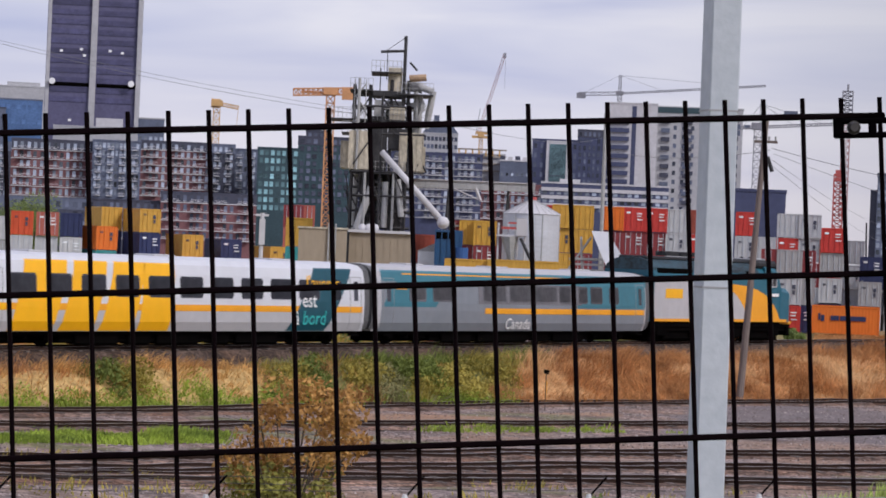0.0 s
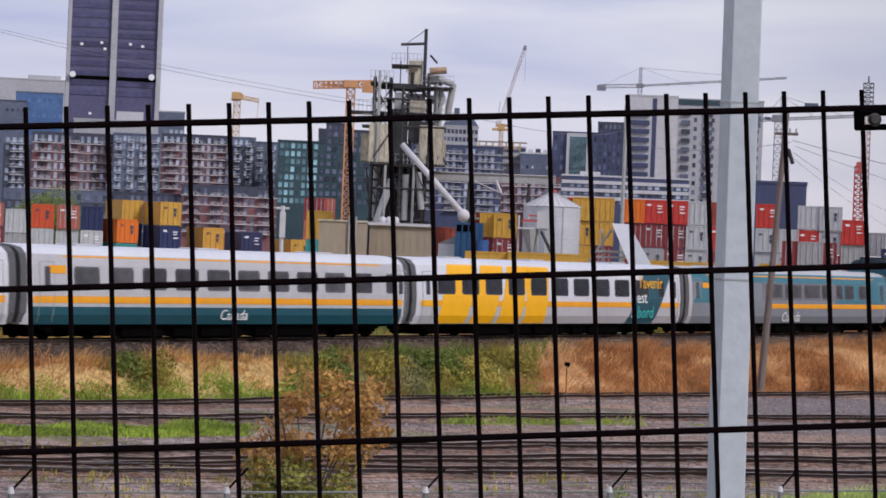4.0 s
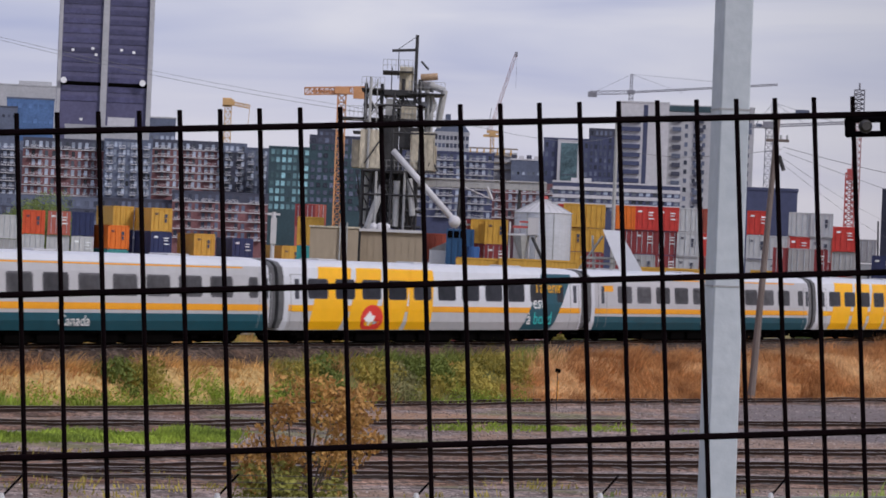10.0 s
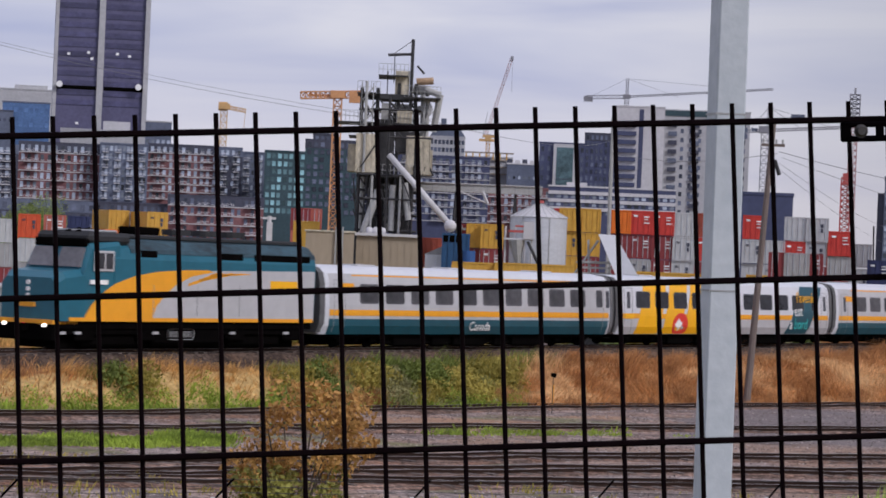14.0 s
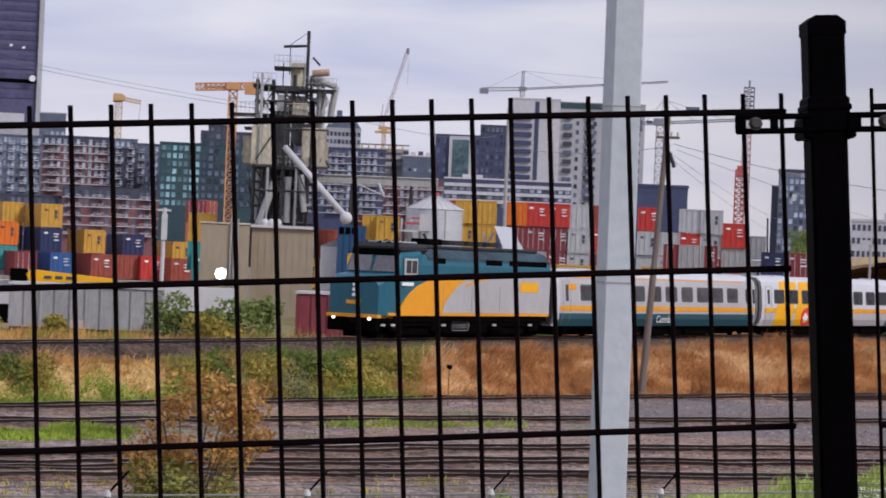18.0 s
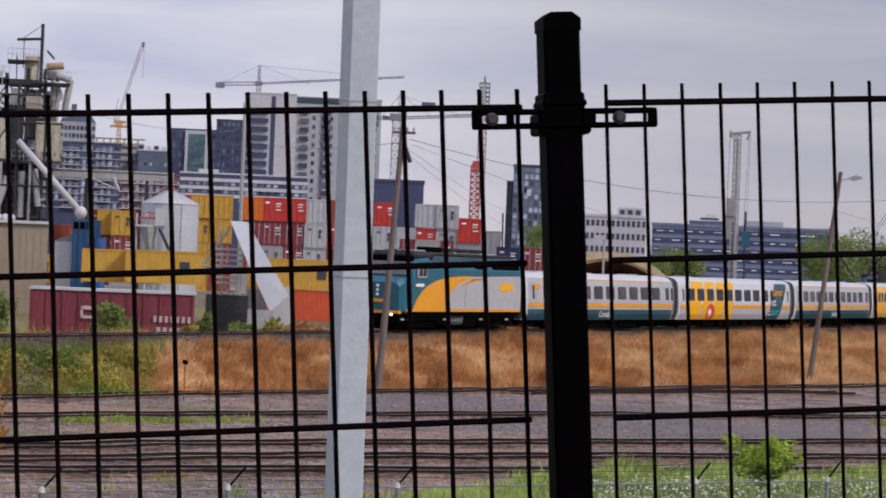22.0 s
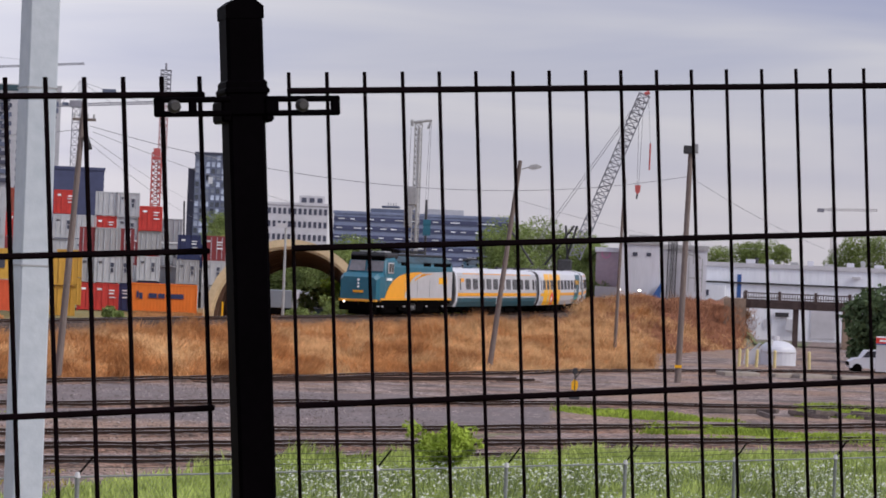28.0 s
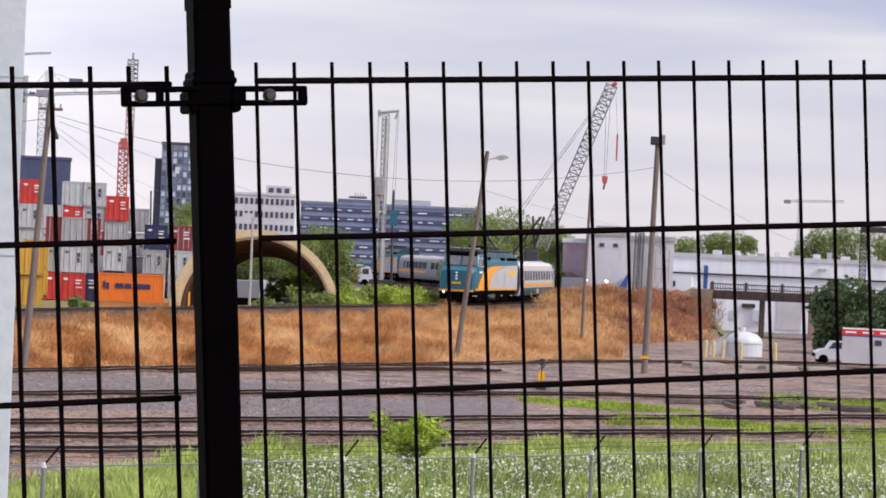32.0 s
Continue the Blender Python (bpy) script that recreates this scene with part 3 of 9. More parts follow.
def lamp_column():
    lc = thing("steel_column", pose(1.012, 10, 4.6, 0, -0.3, 12), "square galvanised steel column behind the wire fence", "column")
    bm = B()
    w = 0.0553
    box(bm, -w, w, -w, w, -0.6, 6.0, bevel=0.006)
    part("shaft", bm, GALV, lc)
    bm = B()
    box(bm, -0.14, 0.14, -0.14, 0.14, -0.55, -0.52)
    part("base_plate", bm, GALV, lc)
    for z in (2.35, 1.72):
        bm = B()
        box(bm, -w - 0.002, w + 0.002, -w - 0.002, w + 0.002, z, z + 0.006)
        part("band", bm, GREY, lc, "thin grey strap")
    return lc


lamp_column()
# ---- the train ----
NEAR = 1  # +x of every vehicle is the side that faces the lookout
COACH_LEN, ENGINE_LEN = 25.9, 17.2
HALF = [(1.40, 0.62), (1.55, 1.0), (1.585, 1.55), (1.585, 1.9), (1.50, 2.9), (1.40, 3.28), (1.14, 3.5), (0.6, 3.6), (0.0, 3.62)]


def side_x(z):
    """Half width of a coach at a height over the rail."""
    for (a, za), (b, zb) in zip(HALF, HALF[1:]):
        if za <= z <= zb:
            return a + (b - a) * (z - za) / (zb - za)
    return HALF[0][0]


def skin(bm, y0, y1, z0, z1, out=0.012, slant=0.0, side=NEAR):
    """A sheet of paint or glass lying on a coach's side, from y0 to y1 and z0 to z1; slant moves its top along y."""
    cuts = sorted({z0, z1, *[z for _, z in HALF if z0 < z < z1]})
    rows = []
    for z in cuts:
        k = slant * (z - z0) / (z1 - z0)
        x = side_x(z)
        rows.append([bm.verts.new((side * (x + d), y, z)) for y, d in ((y0 + k, out), (y1 + k, out), (y1 + k, -0.02), (y0 + k, -0.02))])
    for r, s in zip(rows, rows[1:]):
        for i in range(4):
            bm.faces.new((r[i], r[(i + 1) % 4], s[(i + 1) % 4], s[i]))
    bm.faces.new(rows[0])
    bm.faces.new(rows[-1][::-1])
    return bm


def shell(bm, y0, y1, inset=0.0):
    outline = [(x - inset, z) for x, z in HALF] + [(-x + inset, z) for x, z in HALF[-2::-1]]
    ends = ((y0, 0.93), (y0 + 0.35, 1.0), (y1 - 0.35, 1.0), (y1, 0.93))
    rings = [[bm.verts.new((x * k, y, 0.62 + (z - 0.62) * (0.985 if k < 1 else 1))) for x, z in outline] for y, k in ends]
    k = len(outline)
    for r, s in zip(rings, rings[1:]):
        for i in range(k):
            bm.faces.new((r[i], r[(i + 1) % k], s[(i + 1) % k], s[i]))
    bm.faces.new(rings[0][::-1])
    bm.faces.new(rings[-1])
    return bm


WHEELSETS = []


def bogie(parent, y, axles, base, wheel_r=0.46):
    bm = B()
    for s in (-1, 1):
        box(bm, s * 1.0 - 0.08, s * 1.0 + 0.08, -base / 2 - 0.55, base / 2 + 0.55, 0.40, 0.74, bevel=0.03)
        for k in range(axles):
            yy = -base / 2 + base * k / (axles - 1)
            box(bm, s * 1.0 - 0.12, s * 1.0 + 0.12, yy - 0.24, yy + 0.24, 0.26, 0.62, bevel=0.03)
        for k in range(axles - 1):
            yy = -base / 2 + base * (k + 0.5) / (axles - 1)
            tube(bm, (s * 1.02, yy, 0.3), (s * 1.02, yy, 0.75), 0.13, 8)
    box(bm, -1.0, 1.0, -0.25, 0.25, 0.45, 0.8)
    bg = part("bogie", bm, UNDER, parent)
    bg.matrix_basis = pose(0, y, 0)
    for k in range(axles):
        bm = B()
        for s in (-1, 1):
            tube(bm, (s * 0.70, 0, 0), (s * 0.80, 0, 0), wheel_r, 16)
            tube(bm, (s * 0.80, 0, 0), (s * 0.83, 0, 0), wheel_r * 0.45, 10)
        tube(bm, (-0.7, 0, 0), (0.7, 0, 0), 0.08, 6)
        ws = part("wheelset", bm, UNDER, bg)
        ws.matrix_basis = pose(0, -base / 2 + base * k / (axles - 1), wheel_r)
        WHEELSETS.append((ws, wheel_r))
    return bg


def coach(name, label, style):
    """Origin on the rails at the rear end; y runs forward."""
    c = thing(name, pose(0, 0, 0), label, "railway coach", "coaches of the train")
    y0, y1 = 0.35, COACH_LEN - 0.35
    upper = {"green": WHITE, "yellow": WHITE, "grey": SILVER}[style]
    part("body", shell(B(), y0, y1), upper, c)
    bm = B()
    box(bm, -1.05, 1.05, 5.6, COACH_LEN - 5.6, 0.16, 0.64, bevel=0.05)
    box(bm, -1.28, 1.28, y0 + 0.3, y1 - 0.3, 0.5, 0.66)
    # Solid black core added in place of the shade under the floor.
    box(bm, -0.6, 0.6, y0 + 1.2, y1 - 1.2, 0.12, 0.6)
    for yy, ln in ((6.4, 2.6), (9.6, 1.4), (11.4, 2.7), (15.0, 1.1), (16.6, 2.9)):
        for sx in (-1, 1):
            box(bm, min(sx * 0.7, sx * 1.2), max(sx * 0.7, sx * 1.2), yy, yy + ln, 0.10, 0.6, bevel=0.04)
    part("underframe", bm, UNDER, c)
    for y in (3.6, COACH_LEN - 3.6):
        bogie(c, y, 2, 2.6)
    for y, d in ((0.0, 1), (COACH_LEN, -1)):
        bm = B()
        box(bm, -0.62, 0.62, min(y, y + d * 0.45), max(y, y + d * 0.45), 0.95, 3.25, bevel=0.05)
        box(bm, -1.35, -0.7, min(y + d * 0.25, y + d * 0.4), max(y + d * 0.25, y + d * 0.4), 0.9, 3.1)
        box(bm, 0.7, 1.35, min(y + d * 0.25, y + d * 0.4), max(y + d * 0.25, y + d * 0.4), 0.9, 3.1)
        box(bm, -0.15, 0.15, min(y, y + d * 0.8), max(y, y + d * 0.8), 0.62, 0.9)
        part("gangway", bm, DIAPHRAGM, c, "dark rubber gangway end")
        ring = [(x * 0.965, 0.7 + (z - 0.62) * 0.97) for x, z in HALF]
        part("end_wall", prism(B(), ring + [(-x, z) for x, z in ring[-2::-1]], min(y + d * 0.12, y + d * 0.5), max(y + d * 0.12, y + d * 0.5)), DIAPHRAGM, c, "dark coach end")
    if style != "yellow":
        bm = B()
        for s in (-1, 1):
            skin(bm, y0 + 0.4, y1 - 0.4, 1.3, 3.26, 0.004, side=s)
        part("upper_side", bm, SILVER if style == "green" else BLUEGREY, c, "pale grey upper side" if style == "green" else "blue-grey upper side")
    low = B()
    for s in (-1, 1):
        skin(low, y0 + 0.4, y1 - 0.4, 0.62, 1.3, 0.008, side=s)
    part("lower_band", low, {"green": TEAL, "yellow": SILVER, "grey": BLUEGREY}[style], c, {"green": "dark teal lower side", "yellow": "pale grey lower side", "grey": "mid grey lower side"}[style])
    for s in (-1, 1):
        a = 9.5 if style == "grey" else y0 + 0.4
        part("stripe", skin(B(), a, y1 - 0.4, 1.44, 1.70, 0.014, side=s), ORANGE, c, "amber stripe")
        if style != "yellow":
            part("cantrail_line", skin(B(), 2.5, y1 - 2.0, 3.17, 3.23, 0.012, side=s), ORANGE, c, "thin amber line")
        if style == "yellow":
            part("middle_band", skin(B(), y0 + 0.4, y1 - 0.4, 1.3, 1.44, 0.008, side=s), SILVER, c)
    glass = None
    first = 2.14 if style != "green" else 3.06
    if style == "grey":
        spans = [(3.0, 1.4), (4.95, 2.0), (9.3, 2.1), (11.7, 2.1), (14.1, 2.1), (16.4, 1.1), (18.3, 0.9), (19.5, 1.2), (21.4, 1.0)]
    else:
        spans = [(first + 2.03 * i, 1.48) for i in range(10)] + [(22.9 if style != "green" else 23.9, 0.62)]
    for s in (-1, 1):
        for y, w in spans:
            key = (s, w)
            if glass is None or key not in glass:
                glass = glass or {}
                bm = B()
                skin(bm, 0.06, w - 0.06, 1.97, 2.83, 0.020, side=s)
                skin(bm, 0.0, w, 2.04, 2.76, 0.020, side=s)
                glass[key] = part("window", bm, GREYGLASS if style == "green" else DARKGLASS if style == "yellow" else GREYGLASS, c)
                glass[key].matrix_basis = pose(0, y, 0)
            else:
                share("window", glass[key].data, c, pose(0, y, 0))
    # doors at the ends
    for y in ((0.9, 24.2) if style != "green" else (1.1, 24.6)):
        bm = B()
        for a, b, e, g in ((y, y + 0.03, 0.72, 3.0), (y + 0.82, y + 0.85, 0.72, 3.0), (y, y + 0.85, 2.97, 3.0)):
            skin(bm, a, b, e, g, 0.016)
        d = part("door", bm, GREY, c, "thin dark door seam")
        part("door_window", skin(B(), y + 0.3, y + 0.6, 1.95, 2.8, 0.02), DARKGLASS, d)
        bm = B()
        box(bm, 1.50, 1.60, y + 0.1, y + 0.75, 0.42, 0.48)
        part("step", bm, UNDER, d)
    # vents on the roof
    for y in (5.0, 12.5, 20.5):
        bm = B()
        box(bm, -0.5, 0.5, y - 0.7, y + 0.7, 3.58, 3.68, bevel=0.03)
        part("roof_vent", bm, SILVER, c)
    return c


def side_words(c, text, h, material, y, z, out=0.03):
    """Lettering on the side that faces the lookout, reading along y."""
    slope = (side_x(z) - side_x(z + 0.75 * h)) / (0.75 * h)
    lean = math.degrees(math.atan(slope))
    swell = max(side_x(z + k * h * 0.1) + slope * k * h * 0.1 - side_x(z) for k in range(-2, 9))
    m = Matrix.Translation((side_x(z) + swell + out, y, z)) @ pose(0, 0, 0, 0, -lean, 0) @ pose(0, 0, 0, 0, 0, 90)
    return words("lettering", text, h, material, c, m)


def green_coach():
    c = coach("green_coach", "white railway coach with dark teal skirt and amber stripe", "green")
    side_words(c, "Canada", 0.62, TEXT_WHITE, 12.1, 0.80)
    part("yellow_patch", skin(B(), 1.6, 2.6, 2.55, 2.85, 0.018), ORANGE, c)
    return c


def yellow_coach(emblem):
    c = coach("yellow_coach", "white railway coach with a bright yellow rear half" + (" and red sticker" if emblem else ""), "yellow")
    for a, w, sl in ((2.2, 2.45, 0.85), (5.05, 1.95, 0.85), (7.4, 1.95, 0.85), (9.75, 1.95, 0.3)):
        part("yellow_panel", skin(B(), a, a + w, 0.64, 3.34, 0.016, sl), YELLOW, c, "bright yellow foil")
    if emblem:
        bm = B()
        mid = bm.verts.new((side_x(1.15) + 0.03, 7.0, 1.15))
        edge = [(7.0 + 0.86 * math.cos(a), max(0.66, 1.12 + 0.62 * math.sin(a))) for a in [2 * math.pi * k / 28 for k in range(28)]]
        front = [bm.verts.new((side_x(z) + 0.03, y, z)) for y, z in edge]
        rear = [bm.verts.new((side_x(z) - 0.01, y, z)) for y, z in edge]
        for k in range(28):
            bm.faces.new((mid, front[k], front[(k + 1) % 28]))
            bm.faces.new((front[k], rear[k], rear[(k + 1) % 28], front[(k + 1) % 28]))
        st = part("sticker", bm, RED, c, "red sticker with a white blot")
        bm = B()
        for k, (a, e) in enumerate(((0.06, 0.05), (0.1, 0.12), (0.3, 0.28), (0.42, 0.36), (0.3, 0.4), (0.2, 0.16), (0.08, 0.07))):
            skin(bm, 6.8 - a, 6.8 + e, 0.82 + k * 0.09, 0.91 + k * 0.09, 0.034)
        part("blot", bm, TEXT_WHITE, st)
    part("teal_panel", skin(B(), 19.7, 22.5, 0.64, 3.34, 0.017, 1.9), TEAL, c, "slanted dark teal foil")
    side_words(c, "l'avenir", 0.85, YELLOW, 20.9, 2.42)
    side_words(c, "est", 0.88, TEXT_WHITE, 20.6, 1.66, 0.034)
    side_words(c, "\u00e0", 0.88, TEXT_WHITE, 20.1, 0.9, 0.034)
    side_words(c, "bord", 0.88, TEXT_TEAL, 20.7, 0.9, 0.034)
    part("yellow_patch", skin(B(), 1.0, 1.9, 1.42, 1.70, 0.02), YELLOW, c)
    return c


def grey_coach():
    c = coach("grey_coach", "grey and teal railway coach with an amber stripe", "grey")
    part("teal_band", skin(B(), 0.8, COACH_LEN - 0.6, 2.86, 3.36, 0.009), TEAL3, c, "teal upper band")
    part("teal_panel", skin(B(), 0.8, 5.2, 1.72, 2.86, 0.009, 1.2), TEAL3, c, "teal end panel")
    part("teal_panel", skin(B(), 18.2, COACH_LEN - 0.7, 1.75, 2.86, 0.009), TEAL3, c, "teal end panel")
    part("glass_band", skin(B(), 8.9, 18.6, 1.9, 2.84, 0.012), GREYGLASS, c, "tinted window band")
    part("yellow_patch", skin(B(), 1.9, 2.8, 2.5, 2.78, 0.02), ORANGE, c)
    side_words(c, "Canada", 0.78, TEXT_WHITE, 11.4, 0.72)
    return c


EH = [(1.36, 1.12), (1.50, 1.25), (1.52, 3.55), (1.40, 3.95), (1.05, 4.28), (0.5, 4.42), (0.0, 4.45)]


DITCH = mat("lit_ditch_lamp", (1.0, 0.93, 0.8), 0.3, 0, 0.0, emit=2.5)


def engine(label):
    """Diesel engine, nose at y = 0 facing -y, coupled end at y = 17.2."""
    e = thing("diesel_engine", pose(0, 0, 0), label, "locomotive", "engines of the train")

    def hull(bm, rings):
        """Rings of (y, outline)."""
        made = [[bm.verts.new((x, y, z)) for x, z in o] for y, o in rings]
        k = len(made[0])
        for r, s in zip(made, made[1:]):
            for i in range(k):
                bm.faces.new((r[i], r[(i + 1) % k], s[(i + 1) % k], s[i]))
        bm.faces.new(made[0][::-1])
        bm.faces.new(made[-1])
        return bm

    def ring(w, top, sh=0.25):
        return [(w, 1.12), (w, top - sh), (w - 0.22, top), (-w + 0.22, top), (-w, top - sh), (-w, 1.12)]

    full = [(x, z) for x, z in EH] + [(-x, z) for x, z in EH[-2::-1]]
    part("car_body", hull(B(), [(3.6, full), (16.9, full)]), TEAL2, e, "dark teal engine body")
    cap = [(x + 0.012, z + 0.012) for x, z in EH if z > 3.8]
    cap = [(1.47, 3.8), *cap]
    part("roof_shell", hull(B(), [(4.6, cap + [(-x, z) for x, z in cap[-2::-1]]), (16.92, cap + [(-x, z) for x, z in cap[-2::-1]])]), TEALSOOT, e, "sooty dark teal curved roof")
    part("nose", hull(B(), [(0.35, ring(1.36, 2.75)), (0.75, ring(1.5, 3.0)), (1.9, ring(1.52, 3.12))]), TEAL2, e, "teal short nose")
    cab = hull(B(), [(1.75, ring(1.52, 3.05, 0.1)), (2.25, ring(1.46, 4.2, 0.3)), (3.9, ring(1.50, 4.42, 0.35))])
    cab = part("cab", cab, TEAL2, e, "teal driving cab")
    for x in (-1.32, 0.08):
        bm = B()
        vs = [bm.verts.new(p) for p in ((x, 1.77, 3.2), (x + 1.24, 1.77, 3.2), (x + 1.18, 2.1, 3.95), (x + 0.06, 2.1, 3.95))]
        vs2 = [bm.verts.new(v.co + Vector((0, 0.12, -0.03))) for v in vs]
        for i in range(4):
            bm.faces.new((vs[i], vs[(i + 1) % 4], vs2[(i + 1) % 4], vs2[i]))
        bm.faces.new(vs)
        bm.faces.new(vs2[::-1])
        for v in bm.verts:
            v.co.y -= 0.05
        part("windscreen", bm, GREYGLASS, cab)
    for s in (-1, 1):
        bm = B()
        box(bm, s * 1.5 - 0.03, s * 1.5 + 0.035, 2.35, 3.55, 3.05, 3.85, bevel=0.02)
        w = part("side_window", bm, SILVER, cab, "side window with silver frame")
        bm = B()
        box(bm, s * 1.53 - 0.02, s * 1.53 + 0.022, 2.5, 2.92, 3.15, 3.76)
        box(bm, s * 1.53 - 0.02, s * 1.53 + 0.022, 3.02, 3.44, 3.15, 3.76)
        part("pane", bm, DARKGLASS, w)
    slab_bm = B()
    box(slab_bm, -1.3, 1.3, 2.05, 2.5, 3.98, 4.3, bevel=0.05)
    part("visor", slab_bm, UNDER, cab, "black visor over the windscreen")
    bm = B()
    box(bm, -1.42, 1.42, 2.2, 4.7, 4.08, 4.56, bevel=0.16)
    part("cab_roof", bm, SOOT, cab, "sooty cab roof")
    bm = B()
    box(bm, -1.0, 1.0, 2.9, 4.3, 4.54, 4.66, bevel=0.05)
    part("roof_hatch", bm, GREY, cab, "grey roof hatch")
    # dark roof hatches and fans
    bm = B()
    box(bm, -1.0, 1.0, 2.6, 4.4, 4.38, 4.5, bevel=0.04)
    box(bm, -0.85, 0.85, 4.6, 16.6, 4.34, 4.54, bevel=0.06)
    roof = part("roof_deck", bm, SOOT, e, "sooty roof")
    for y in (9.2, 11.0, 12.8):
        bm = B()
        tube(bm, (0, y, 4.58), (0, y, 4.82), 0.62, 16)
        part("fan", bm, SOOT, roof)
    bm = B()
    box(bm, -0.45, 0.45, 6.0, 7.6, 4.55, 4.86, bevel=0.05)
    part("exhaust", bm, UNDER, roof)
    bm = B()
    tube(bm, (-0.25, 2.7, 4.55), (-0.25, 3.5, 4.62), 0.07, 8, 0.12)
    tube(bm, (0.25, 2.7, 4.55), (0.25, 3.5, 4.62), 0.07, 8, 0.12)
    part("horn", bm, UNDER, roof)
    for s in (-1, 1):
        def flat_panel(name, pts, out, m, label=""):
            bm = B()
            x = s * (1.52 + out)
            a = [bm.verts.new((x, y, z)) for y, z in pts]
            b = [bm.verts.new((x - s * (out + 0.03), y, z)) for y, z in pts]
            k = len(pts)
            for i in range(k):
                bm.faces.new((a[i], a[(i + 1) % k], b[(i + 1) % k], b[i]))
            bm.faces.new(a)
            bm.faces.new(b[::-1])
            return part(name, bm, m, e, label)
        # amber sweep rising from the nose, pale grey side behind it
        lead = [(1.9, 1.27), (2.3, 1.75), (2.9, 2.2), (3.7, 2.6), (4.8, 2.9), (6.2, 3.1), (8.0, 3.2), (9.5, 3.22)]
        tail = [(9.8, 3.14), (8.4, 2.95), (7.4, 2.6), (6.7, 2.15), (6.2, 1.7), (6.0, 1.27)]
        flat_panel("grey_field", [(5.9, 1.2), (16.85, 1.2), (16.85, 3.3), (9.7, 3.2), (8.3, 2.97), (7.3, 2.62), (6.6, 2.17), (6.1, 1.72)], 0.008, SILVER, "pale grey engine side")
        flat_panel("amber_swoosh", lead + tail, 0.016, ORANGE, "amber sweep")
        for k in range(3):
            flat_panel("amber_ray", [(8.2 + 0.7 * k, 2.55 + 0.2 * k), (10.6 + 0.9 * k, 3.1), (10.0 + 0.9 * k, 3.13), (8.2 + 0.7 * k, 2.66 + 0.2 * k)], 0.014, ORANGE)
        flat_panel("sill_stripe", [(1.0, 1.12), (16.8, 1.12), (16.8, 1.27), (1.0, 1.27)], 0.02, ORANGE, "amber sill stripe")
        for y, w in ((5.2, 1.0), (10.2, 1.6), (12.6, 3.9)):
            bm = B()
            box(bm, s * 1.44 - 0.05, s * 1.44 + 0.05, y, y + w, 3.46, 3.92)
            part("air_intake", bm, UNDER, e, "black air intake grille")
        flat_panel("number_patch", [(13.7, 2.35), (15.6, 2.35), (15.6, 2.85), (13.7, 2.85)], 0.022, YELLOW)
        for y in (6.0, 8.8, 11.6):
            flat_panel("door_seam", [(y, 1.35), (y + 0.03, 1.35), (y + 0.03, 2.6), (y, 2.6)], 0.024, GREY)
        flat_panel("number_bars", [(2.15, 2.55), (3.2, 2.55), (3.2, 2.72), (2.15, 2.72)], 0.024, TEXT_WHITE)
    # nose face: lamps, yellow plate
    for z in (2.3, 2.55, 2.05):
        bm = B()
        tube(bm, (0, 0.42, z), (0, 0.30, z), 0.09, 10)
        part("headlamp", bm, TEXT_WHITE, e, "round white headlamp lens")
    bm = B()
    box(bm, -0.38, 0.38, 0.28, 0.4, 1.62, 1.8)
    part("plate", bm, ORANGE, e, "amber plate")
    bm = B()
    box(bm, -1.42, 1.42, 0.2, 1.6, 1.0, 1.16)
    part("front_sill", bm, ORANGE, e)
    for x in (-1.0, -0.05, 1.0):
        bm = B()
        tube(bm, (x, 0.25, 0.95), (x, 0.12, 0.95), 0.065, 8)
        part("ditch_lamp", bm, RED if x == -0.05 else DITCH, e)
    bm = B()
    box(bm, -1.4, 1.4, 0.25, 0.6, 0.35, 1.02, bevel=0.05)
    box(bm, -0.18, 0.18, -0.15, 0.4, 0.72, 0.98)
    part("pilot", bm, UNDER, e, "black pilot plate and coupler")
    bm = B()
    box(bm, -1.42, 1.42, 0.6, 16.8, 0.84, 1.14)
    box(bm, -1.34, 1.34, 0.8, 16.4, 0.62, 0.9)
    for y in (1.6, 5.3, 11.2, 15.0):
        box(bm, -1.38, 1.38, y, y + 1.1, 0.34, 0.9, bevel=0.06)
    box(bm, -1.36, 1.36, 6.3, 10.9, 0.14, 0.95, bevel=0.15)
    # Solid black filler added so that the space below reads as shaded.
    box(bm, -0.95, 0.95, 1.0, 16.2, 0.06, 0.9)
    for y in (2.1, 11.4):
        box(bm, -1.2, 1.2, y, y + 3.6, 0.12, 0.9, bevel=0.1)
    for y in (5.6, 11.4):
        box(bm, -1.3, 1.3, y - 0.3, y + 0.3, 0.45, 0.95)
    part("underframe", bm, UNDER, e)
    # Pale steps: the bright reflections of their edges are put into the colour.
    for y in (0.6, 1.5, 6.2, 11.2, 14.9):
        bm = B()
        box(bm, 1.38, 1.44, y, y + 0.35, 0.62, 0.72)
        part("step", bm, SILVER, e, "step edge with its bright reflection painted pale")
    bm = B()
    box(bm, 1.28, 1.36, 7.2, 8.9, 0.4, 0.85, bevel=0.1)
    part("tank_plate", bm, GREY, e)
    bm = B()
    box(bm, -0.6, 0.6, 16.85, 17.2, 1.15, 3.2)
    box(bm, -0.15, 0.15, 16.6, 17.25, 0.7, 0.95)
    part("gangway", bm, DIAPHRAGM, e)
    for y in (3.9, 13.2):
        bogie(e, y, 2, 2.75, 0.5)
    return e


